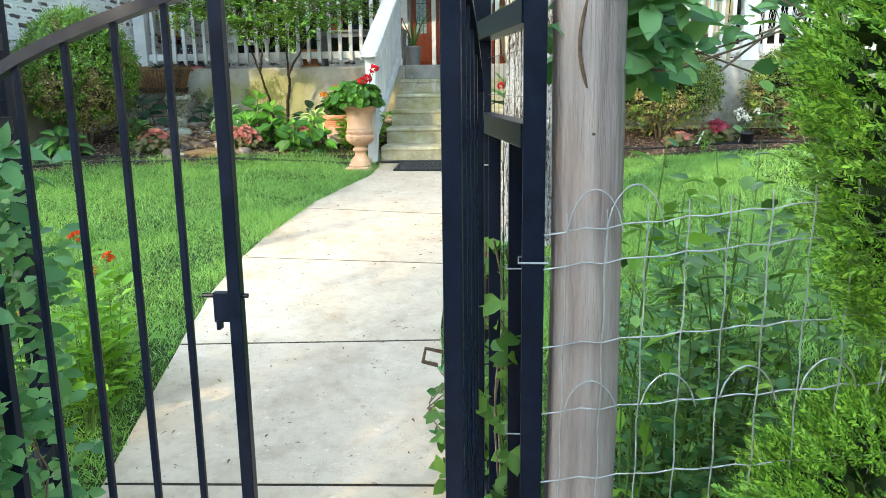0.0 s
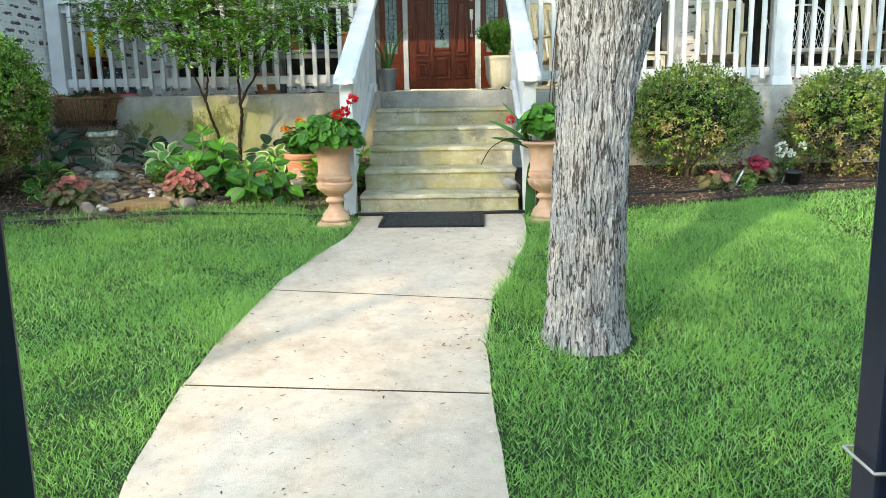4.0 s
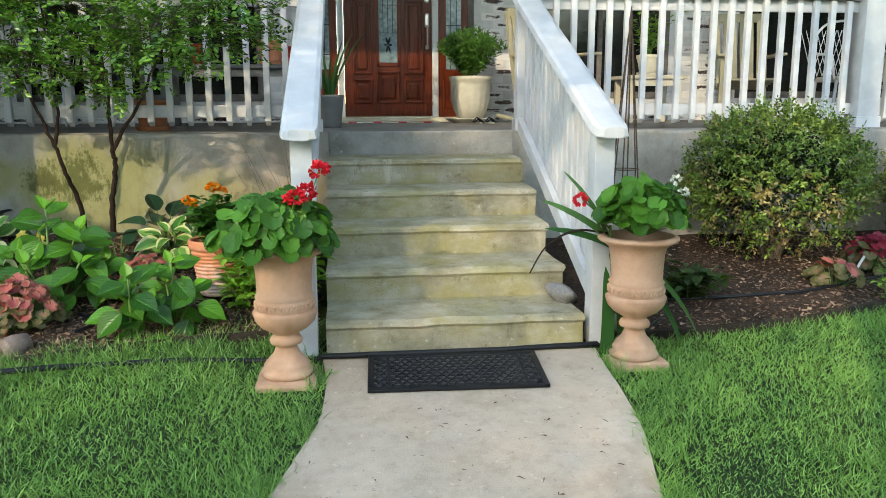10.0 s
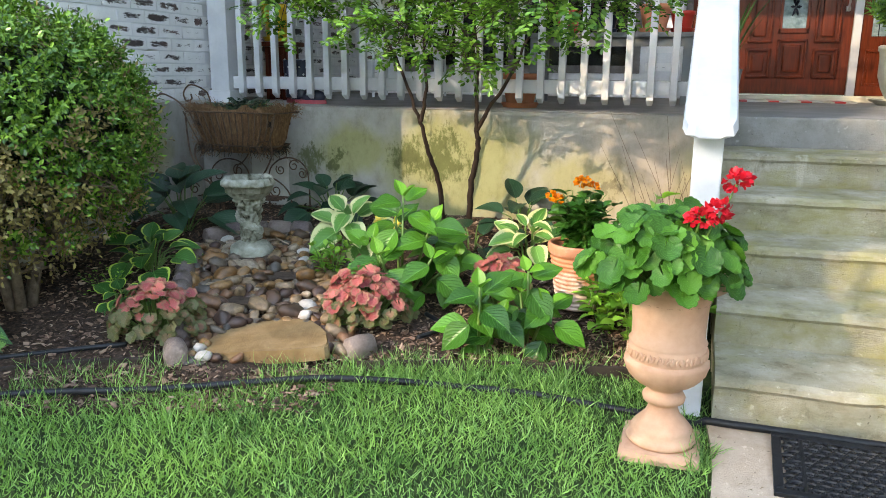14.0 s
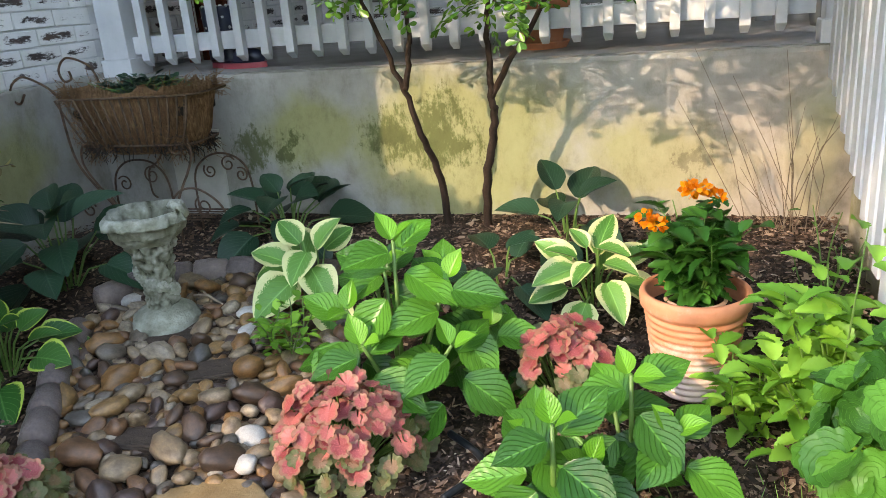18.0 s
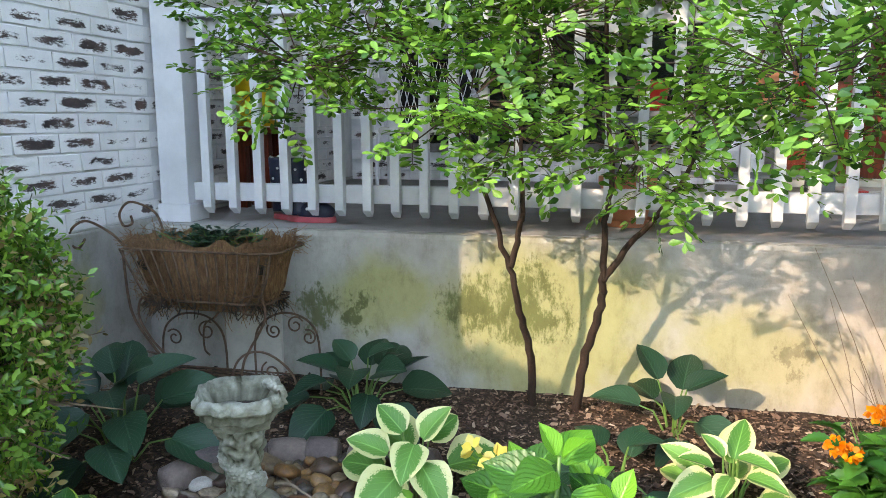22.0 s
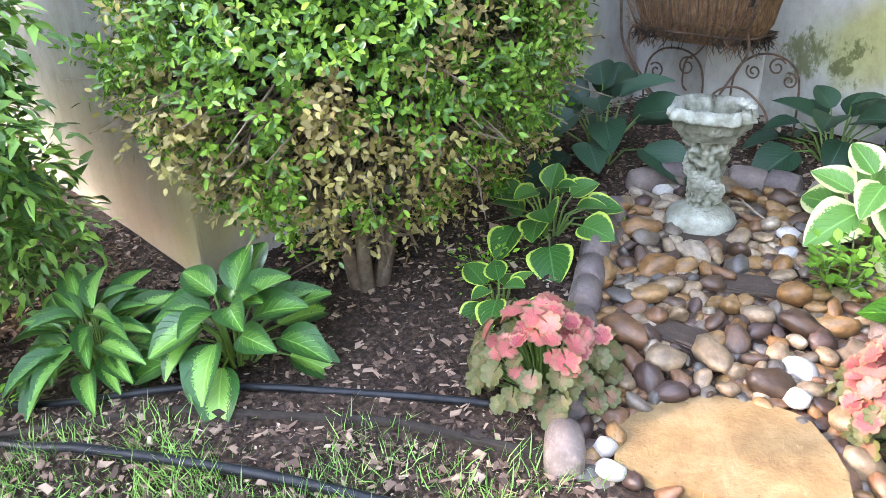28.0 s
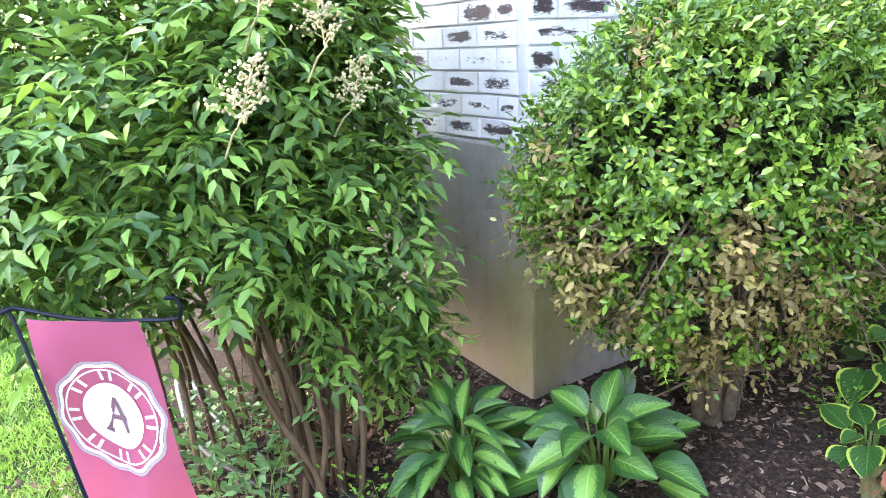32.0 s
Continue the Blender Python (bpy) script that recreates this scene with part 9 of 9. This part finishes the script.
# tall pot with strap leaves at the head of the steps
vs = thing("tall_pot", (-1.34, 10.55, PZ + 0.006), "tall dark brown tapered pot at the head of the steps", "flower pot")
part("body", lathe([(0.08, 0.0), (0.085, 0.02), (0.11, 0.24), (0.115, 0.26), (0.105, 0.262), (0.095, 0.22)], 32), GREY_BENCH, vs, soft=True)
part("soil", lathe([(0.1, 0.22), (0.05, 0.225), (0.002, 0.226)], 16), SOIL, vs)
sp = thing("snake_plant", (-1.34, 10.55, PZ + 0.226), "tall upright snake plant with strap leaves", "plant")
for k in range(11):
    a = k * 2.4
    placed("leaf", ML["strap"], sp, facing((0.03 * math.cos(a), 0.03 * math.sin(a), 0), (0.2 * math.cos(a), 0.2 * math.sin(a), 1), (-math.cos(a), -math.sin(a), 0.1), rng.uniform(0.35, 0.62), 0.024))

# rubber boots
for x, y, r in ((-4.1, 9.93, 84), (-4.22, 10.0, 70)):
    b = thing("rubber_boot", (x, y, PZ + 0.006), "navy rubber boot with white dots and pink sole", "boot", "pair of boots", turn=r)
    bm = bmesh.new()
    tube(bm, curve_pts([(0, 0.05, 0.04), (0, 0.055, 0.12), (0, 0.06, 0.22), (0, 0.06, 0.3)], 4), [0.05, 0.052, 0.05, 0.05, 0.05, 0.051, 0.052, 0.053, 0.054, 0.055, 0.056, 0.057, 0.058], 16)
    bmesh.ops.create_uvsphere(bm, u_segments=16, v_segments=10, radius=1, matrix=Matrix.LocRotScale((0, -0.04, 0.05), None, (0.048, 0.105, 0.05)))
    shaft = part("shaft", bm, NAVY, b, soft=True)
    bm = bmesh.new()
    bmesh.ops.create_cone(bm, segments=28, cap_ends=True, radius1=1, radius2=0.97, depth=0.026, matrix=Matrix.LocRotScale((0, -0.02, 0.014), None, (0.054, 0.13, 1)))
    part("sole", bm, PINK_SOLE, b, "pink sole")
    spots = [(0.05 * math.cos(k * 1.05 + q * 0.5), 0.058 + 0.05 * math.sin(k * 1.05 + q * 0.5), 0.1 + q * 0.05) for q in range(5) for k in range(6)]
    spots += [(sx * 0.043, -0.02 - 0.05 * k, 0.065) for sx in (-1, 1) for k in range(2)]
    for p in spots:
        bm = bmesh.new()
        bmesh.ops.create_icosphere(bm, subdivisions=1, radius=0.009, matrix=Matrix.Translation(p))
        part("dot", bm, DOT, shaft)

# sandals and rug by the door
for x in (0.02, 0.14):
    sd = thing("sandal", (x, 11.5, PZ + 0.006), "dark leather sandal on the porch floor", "sandal", "pair of sandals", turn=5)
    bm = bmesh.new()
    bmesh.ops.create_cone(bm, segments=20, cap_ends=True, radius1=1, radius2=0.97, depth=0.016, matrix=Matrix.LocRotScale((0, 0, 0.009), None, (0.042, 0.11, 1)))
    part("sole", bm, GREEN_CHAIR, sd)
    bm = bmesh.new()
    tube(bm, [(-0.045, -0.03, 0.012), (0, -0.035, 0.05), (0.045, -0.03, 0.012)], 0.009, 6)
    part("strap", bm, BLACK, sd)
    bm = bmesh.new()
    tube(bm, [(-0.042, 0.05, 0.012), (0, 0.05, 0.06), (0.042, 0.05, 0.012)], 0.008, 6)
    part("strap", bm, BLACK, sd)
rug = thing("door_rug", (-0.78, 12.2, PZ + 0.006), "striped pale and red rug before the front door", "rug")
for k in range(12):
    part("stripe", boxed(-0.5 + k * 0.083, -0.5 + (k + 1) * 0.083 - 0.001, -0.2, 0.15, 0, 0.012, 0.002), (CREAM_PAINT, RED, CUSHION)[k % 3], rug)


def wicker_chair(x, y, turn):
    w = thing("wicker_chair", (x, y, PZ + 0.006), "white wicker armchair with latticed back", "armchair", turn=turn)

    def rod(name, pts, r=0.012, k=5):
        bm = bmesh.new()
        tube(bm, curve_pts(pts, k), r, 6)
        part(name, bm, PAINT, w)
    part("seat", boxed(-0.27, 0.27, -0.26, 0.24, 0.38, 0.43, 0.02), CUSHION, w)
    rod("back_frame", [(-0.3, 0.22, 0.4), (-0.32, 0.28, 0.7), (-0.2, 0.3, 0.92), (0, 0.3, 0.97), (0.2, 0.3, 0.92), (0.32, 0.28, 0.7), (0.3, 0.22, 0.4)])
    for s in (-1, 1):
        rod("arm", [(s * 0.31, 0.28, 0.7), (s * 0.36, 0.0, 0.64), (s * 0.34, -0.24, 0.6), (s * 0.3, -0.27, 0.4)])
        for yy in (-0.25, 0.22):
            rod("leg", [(s * 0.27, yy, 0.39), (s * 0.28, yy, 0.2), (s * 0.28, yy, 0.0)], 0.014)
    bm = bmesh.new()
    for k in range(13):
        q = -0.3 + 0.05 * k
        tube(bm, [(q, 0.25, 0.44), (q + 0.12, 0.29, 0.88)], 0.004, 4)
        tube(bm, [(q, 0.25, 0.44), (q - 0.12, 0.29, 0.88)], 0.004, 4)
    part("lattice", bm, PAINT, w, "woven lattice back")


wicker_chair(-4.0, 11.7, 8)
wicker_chair(3.6, 11.2, -10)

# rusty wire obelisk behind the urn
ob_ = thing("plant_obelisk", (0.3, 8.25, ground_z(0.3, 8.25)), "rusty wire plant obelisk by the stair rail", "plant support")
for k in range(6):
    a = 2 * math.pi * k / 6
    bm = bmesh.new()
    tube(bm, [(0.12 * math.cos(a), 0.12 * math.sin(a), 0), (0.07 * math.cos(a), 0.07 * math.sin(a), 0.8), (0.012 * math.cos(a), 0.012 * math.sin(a), 1.5)], 0.004, 5)
    part("upright", bm, RUSTY, ob_)
for z, r in ((0.3, 0.105), (0.8, 0.073)):
    bm = bmesh.new()
    tube(bm, [(r * math.cos(a), r * math.sin(a), z) for a in np.linspace(0, 6.283, 17)], 0.003, 5)
    part("hoop", bm, RUSTY, ob_)
bm = lathe([(0.004, 1.48), (0.014, 1.5), (0.01, 1.54), (0.012, 1.58), (0.002, 1.66)], 10)
part("finial", bm, RUSTY, ob_)


# ---- shade trees beyond the fence, unseen; crowns placed to shade the lawn ----
def shade_tree(loc, height, blobs, n, label, trunk_r=0.22):
    o = Vector((loc[0], loc[1], ground_z(*loc)))
    t = thing("shade_tree", o, label, "tree", "shade trees")
    bm = bmesh.new()
    tube(bm, curve_pts([(0, 0, -0.1), (0.1, 0.05, height * 0.3), (0.05, 0.1, height * 0.6), (0.0, 0.0, height * 0.95)], 8), [trunk_r * (1 - 0.03 * i) for i in range(25)], 14)
    part("trunk", bm, BARK, t)
    P = []
    bm = bmesh.new()
    for cx, cy, cz, r in blobs:
        tube(bm, curve_pts([(0, 0, height * 0.45), (cx * 0.5, cy * 0.5, (cz + height * 0.45) / 2), (cx, cy, cz)], 6), [0.09 - 0.004 * i for i in range(13)], 7)
        k = int(n * r * r)
        c = np.array((cx, cy, cz)) + rng.normal(size=(max(8, k // 160), 3)) * r * 0.5
        P.append(np.repeat(c, 160, 0) + rng.normal(size=(len(c) * 160, 3)) * 0.3)
    part("limbs", bm, BARK, t)
    P = np.concatenate(P)
    k = len(P)
    L = rng.uniform(0.1, 0.17, k)
    cloud("crown", OVAL, P, directions(k), directions(k, 0.6), L, L * 0.55, OAK_LEAF, t)
    return t


shade_tree((-7.4, -2.6), 7.0, [(-1.2, 0.5, 5.4, 1.3), (1.1, -0.6, 6.4, 1.2), (-0.2, -0.6, 6.6, 1.0), (-2.4, 0.4, 6.2, 0.8)], 800, "unseen broad tree, placed to shade the lawn from beyond the fence")
shade_tree((-4.1, -4.7), 7.2, [(-1.3, 0.7, 5.2, 1.3), (0.9, -0.6, 5.8, 1.3), (0.3, 0.5, 4.3, 1.2), (-0.3, -0.3, 6.8, 1.0), (1.7, -1.0, 4.6, 1.2)], 1300, "unseen broad tree, placed to shade the lawn from beyond the fence")
shade_tree((-1.2, -6.4), 7.4, [(-1.2, 0.6, 5.6, 1.3), (0.9, -0.5, 6.0, 1.3), (0.0, 0.4, 4.6, 1.2), (-0.2, -0.4, 7.0, 1.1)], 1300, "unseen broad tree, placed to shade the lawn from beyond the fence")


# ---- unseen trees added to the south and east to block low sky light ----
def sky_screen_tree(x, y, h):
    o = Vector((x, y, ground_z(x, y)))
    t = thing("sky_screen_tree", o, "tall leafy tree, unseen, added to block low sky light", "tree", "street trees")
    bm = bmesh.new()
    tube(bm, curve_pts([(0, 0, -0.2), (0.1, 0, h * 0.3), (0, 0.1, h * 0.8)], 6), [0.28 - 0.014 * i for i in range(13)], 10)
    part("trunk", bm, BARK, t)
    c = unit(rng.normal(size=(60, 3))) * rng.uniform(0.2, 1.0, (60, 1)) ** 0.5 * (2.9, 2.9, h * 0.44) + (0, 0, h * 0.53)
    P = np.repeat(c, 70, 0) + rng.normal(size=(4200, 3)) * 0.5
    L = rng.uniform(0.3, 0.55, len(P))
    cloud("crown", OVAL, P, directions(len(P)), directions(len(P), 0.5), L, L * 0.6, OAK_LEAF, t)


for k in range(10):
    sky_screen_tree(-27 + 5.2 * k, -15.5 + 1.5 * math.sin(k * 2.1), 8.6 + 1.2 * math.sin(k * 1.7))
for k in range(5):
    sky_screen_tree(12.5 + math.sin(k), -9 + 5.0 * k, 8.5 + math.sin(k * 2.3))


# ---- bark chips on the beds ----
def scatter_chips():
    P = []
    while len(P) < 42000:
        x = rng.uniform(-5.6, -1.38)
        f = bed_left(x)
        y = rng.uniform(f + 0.03, 9.68 if x > -4.84 else 7.2)
        if x < -2.7 and rng.random() < 0.16:
            y = f - 0.02 - 0.34 * rng.random() ** 1.5
        if y > f - 0.4 and not inside(x, y, OUTLINE):
            P.append((x, y, ground_z(x, y) + 0.03))
    while len(P) < 56000:
        x = rng.uniform(0.3, 4.5)
        f = bed_right(x)
        y = rng.uniform(f + 0.04, 9.6)
        P.append((x, y, ground_z(x, y) + 0.03))
    P = np.array(P)
    n = len(P)
    tv = np.array([(-0.5, 0.1, 0), (0.35, 0.0, 0), (0.5, 0.7, 0.02), (-0.15, 1.0, 0), (-0.45, 0.12, 0.07), (0.3, 0.04, 0.11), (0.42, 0.68, 0.1), (-0.14, 0.95, 0.05)])
    tf = np.array([(4, 5, 6), (4, 6, 7), (0, 1, 5), (0, 5, 4), (1, 2, 6), (1, 6, 5), (2, 3, 7), (2, 7, 6), (3, 0, 4), (3, 4, 7)])
    D = directions(n) * (1, 1, 0.25)
    N = np.array((0, 0, 1.0)) + rng.normal(size=(n, 3)) * 0.45
    L = 0.008 + 0.03 * rng.random(n) ** 3
    V, F, U = cloud_arrays((tv, tf, tv[:, :2]), P, D, N, L, L * rng.uniform(0.25, 0.75, n))
    ob = new("bark_chips", array_mesh("bark_chips", V, F, U, CHIPS, False))
    tagged(ob, "loose brown bark chips on the planting beds", "mulch", kind="stuff")


def chip_material():
    m, nt, ln, bs = nodes_of("loose_bark_chip")
    rp = ramp_of(nt, [(0.0, (0.018, 0.01, 0.007)), (0.4, (0.08, 0.045, 0.03)), (0.75, (0.19, 0.115, 0.08)), (0.95, (0.32, 0.22, 0.155)), (1.0, (0.4, 0.31, 0.23))])
    ln.new(nt.new("ShaderNodeNewGeometry").outputs["Random Per Island"], rp.inputs[0])
    ln.new(rp.outputs[0], bs.inputs["Base Color"])
    bs.inputs["Roughness"].default_value = 0.9
    return m


CHIPS = chip_material()
scatter_chips()

# fallen bits on the walk
P = []
for k in range(650):
    y = rng.uniform(2.0, 7.6)
    x = rng.uniform(path_left(y) + 0.03, path_right(y) - 0.03)
    P.append((x, y, ground_z(-1, y) + 0.026))
for k in range(90):
    P.append((-0.5 + rng.normal() * 0.09, 5.25 + rng.normal() * 0.22, ground_z(-1, 5.25) + 0.05))
P = np.array(P)
P[:, 2] = [ground_z(-1, y) + 0.026 for y in P[:, 1]]
k = len(P)
L = 0.006 + 0.03 * rng.random(k) ** 2
ob = cloud("fallen_leaves", LANCE, P, directions(k) * (1, 1, 0.05), np.array((0, 0, 1.0)) + rng.normal(size=(k, 3)) * 0.2, L, L * 0.28, leafy("fallen_leaf", (0.06, 0.04, 0.025), (0.24, 0.17, 0.1), 0.8, 0.1))
tagged(ob, "dry leaf bits fallen on the concrete walk", "leaf litter", kind="stuff")


# ---- grass ----
def grow_grass():
    """Tufted blades over the lawn, thinning where it meets the beds."""
    def lawn(n, x0, x1, y0, y1):
        X, Y = rng.uniform(x0, x1, n), rng.uniform(y0, y1, n)
        pl = np.interp(Y, *GRID_L)
        pr = np.interp(Y, *GRID_R)
        off = (X < pl - 0.005 + rng.normal(size=n) * 0.02) | (X > pr + 0.005 + rng.normal(size=n) * 0.02)
        bl = np.array([bed_left(x) for x in X])
        br = np.array([bed_right(x) for x in X])
        left = X < (pl + pr) / 2
        ok = off & np.where(left, Y < bl - 0.02 - 0.3 * rng.random(n) ** 1.6 * (X < -2.8) * (X > -4.9) + rng.normal(size=n) * 0.05, Y < br - 0.02 + rng.normal(size=n) * 0.04)
        ok &= np.hypot(X - 0.1, Y - 5.25) > 0.24
        return X[ok], Y[ok]

    ys = np.linspace(-4, 7.72, 60)
    GRID_L = (ys, np.array([path_left(y) for y in ys]))
    GRID_R = (ys, np.array([path_right(y) for y in ys]))
    sets = [lawn(430000, -5.6, 2.2, 2.0, 8.2), lawn(100000, 1.8, 7.0, 2.0, 8.9), lawn(110000, -9.0, -5.2, 2.0, 6.0)]
    X = np.concatenate([s[0] for s in sets])
    Y = np.concatenate([s[1] for s in sets])
    n = len(X)
    Z = 0.1 * Y - 0.03 + side_rise(X)
    tuft = np.array([noise.noise((x * 2.2, y * 2.2, 5)) for x, y in zip(np.round(X * 12) / 12, np.round(Y * 12) / 12)])
    L = rng.uniform(0.024, 0.062, n) * (1 + 0.7 * tuft)
    far_one = np.concatenate([np.zeros(len(sets[0][0])), np.ones(len(sets[1][0]) + len(sets[2][0]))])
    W = np.where(far_one > 0, 0.007, 0.0045) * rng.uniform(0.6, 1.3, n)
    D = np.stack([rng.normal(size=n) * 0.75, rng.normal(size=n) * 0.75, np.full(n, 1.0)], 1)
    N = directions(n) * (1, 1, 0.2) + (0, 0, 0.35)
    tv = np.array([(-0.5, 0, 0), (0.5, 0, 0), (-0.4, 0.55, 0.06), (0.4, 0.55, 0.06), (0, 1, 0.3)])
    tf = np.array([(0, 1, 3), (0, 3, 2), (2, 3, 4)])
    tu = np.array([(0.5, 0), (0.5, 0), (0.5, .5), (0.5, .5), (0.5, 1)])
    ob = cloud("grass", (tv, tf, tu), np.stack([X, Y, Z - 0.004], 1), D, N, L, W, GRASS)
    tagged(ob, "short lush green lawn grass beside the walk", "grass", kind="stuff")


grow_grass()
# taller tufts along the bed and the walk
P, D = [], []
for k in range(12000):
    if k % 3:
        x = rng.uniform(-5.0, -1.4)
        y = bed_left(x) + rng.normal() * 0.1 - 0.06 - (0.3 * rng.random() if x < -2.9 else 0)
    else:
        y = rng.uniform(5.0, 7.6)
        x = path_left(y) - abs(rng.normal()) * 0.06
        if rng.random() < 0.4:
            x = path_right(y) + abs(rng.normal()) * 0.06
    if noise.noise((x * 5, y * 5, 2)) > (-0.05 if x > -3.0 else -0.04):
        P.append((x, y, ground_z(x, y) - 0.003))
P = np.array(P)
k = len(P)
ob = cloud("tall_grass", (np.array([(-0.5, 0, 0), (0.5, 0, 0), (-0.42, 0.5, 0.08), (0.42, 0.5, 0.08), (0, 1, 0.4)]), np.array([(0, 1, 3), (0, 3, 2), (2, 3, 4)]), np.array([(0.5, 0), (0.5, 0), (0.5, .5), (0.5, .5), (0.5, 1)])), P, np.stack([rng.normal(size=k) * 0.5, rng.normal(size=k) * 0.5, np.ones(k)], 1), directions(k) * (1, 1, 0.2), rng.uniform(0.05, 0.11, k), rng.uniform(0.003, 0.0045, k), GRASS)
tagged(ob, "uncut grass tufts along the bed edge", "grass", kind="stuff")


# ---- bricks ----
def brick_mesh(l, h, d, k):
    """A worn brick: front at -y, its edges softened."""
    e = 0.002
    pts = []
    for y, s in ((0.0, 0.0), (-d + e, 0.0), (-d, e)):
        for sx, sz in ((-1, -1), (1, -1), (1, 1), (-1, 1)):
            pts.append((sx * (l / 2 - s), y, sz * (h / 2 - s)))
    fs = [(8, 9, 10, 11)]
    for r in (0, 4):
        for i in range(4):
            j = (i + 1) % 4
            fs.append((r + i, r + j, r + 4 + j, r + 4 + i))
    V = np.array(pts) + rng.normal(size=(12, 3)) * 0.0012
    UV = np.array([(p[0] / (l / 2), p[2] / (h / 2)) for p in pts])
    return V, np.array(fs), UV


def brick_wall_pieces(parent, origin, turn, length, z0, courses, limit, first_len=0.0):
    meshes = [array_mesh("brick", *brick_mesh(0.239, 0.073, 0.008, k), BRICK, False) for k in range(4)]
    half = array_mesh("brick", *brick_mesh(0.114, 0.073, 0.008, 9), BRICK, False)
    cnt = 0
    spin = Matrix.Translation(origin) @ pose(0, 0, 0, 0, 0, turn)
    for c in range(courses):
        z = z0 + COURSE * (c + 0.5)
        x = 0.1235 if c % 2 else 0.0
        if c % 2:
            placed("brick", half, parent, spin @ Matrix.Translation((0.059, 0, z)))
        while x + 0.24 <= length + 0.02:
            placed("brick", meshes[(c * 7 + cnt) % 4], parent, spin @ Matrix.Translation((x + 0.1235, 0, z)))
            x += 0.247
            cnt += 1
        if x + 0.12 <= length + 0.02:
            placed("brick", half, parent, spin @ Matrix.Translation((x + 0.059, 0, z)))
    return cnt


def brick_field(name, parent, x0, x1, y, z0, z1, holes, turn=0.0, origin=(0, 0, 0)):
    """The farther courses of a wall as one joined mesh."""
    V, F, U = [], [], []
    k = 0
    bv, bf, bu = brick_mesh(0.239, 0.073, 0.008, 0)
    c = 0
    while z0 + COURSE * (c + 1) <= z1 + 0.01:
        z = z0 + COURSE * (c + 0.5)
        x = x0 + (0.1235 if c % 2 else 0.0)
        while x + 0.24 <= x1:
            if not any(a < x + 0.24 and b > x and e < z + 0.03 and g_ > z - 0.03 for a, b, e, g_ in holes):
                V.append(bv + rng.normal(size=(12, 3)) * 0.0008 + (x + 0.1235, y, z))
                F.append(bf + 12 * k)
                U.append(bu)
                k += 1
            x += 0.247
        c += 1
    V = np.concatenate(V)
    if turn:
        m = np.array((Matrix.Translation(origin) @ pose(0, 0, 0, 0, 0, turn)).to_3x3())
        V = V @ m.T + origin
    ob = new(name, array_mesh(name, V, np.concatenate(F), np.concatenate(U), BRICK, False))
    ob.parent = parent
    tagged(ob, kind="stuff")


COURSE = 0.081
brick_wall_pieces(brick_wall, (-4.853, 7.222, 0), 90, 2.6, 1.785, 20, 300)
brick_wall_pieces(brick_wall, (-5.9, 7.233, 0), 0, 1.05, 1.785, 12, 300)
brick_field("brick_courses", brick_wall, 0.0, 2.5, 0.0, 1.785 + COURSE * 20, 5.1, [], 90, (-4.853, 7.222, 0))
brick_field("brick_courses", brick_wall, 0.0, 2.7, 0.0, 1.785, 4.4, [], 90, (-4.853, 9.8, 0))
brick_field("brick_courses", brick_wall, -8.5, -5.9, 7.233, 1.785, 3.2, [])
brick_field("brick_courses", brick_wall, -5.9, -4.84, 7.233, 1.785 + COURSE * 12, 3.2, [])
brick_field("brick_courses", back, -4.84, 6.45, 12.56, PZ, 4.4, [(-4.55, -2.0, 1.94, 3.95), (-1.7, 0.15, 1.0, 4.06), (0.7, 2.35, 1.96, 3.95), (3.05, 5.35, 1.96, 3.95)])
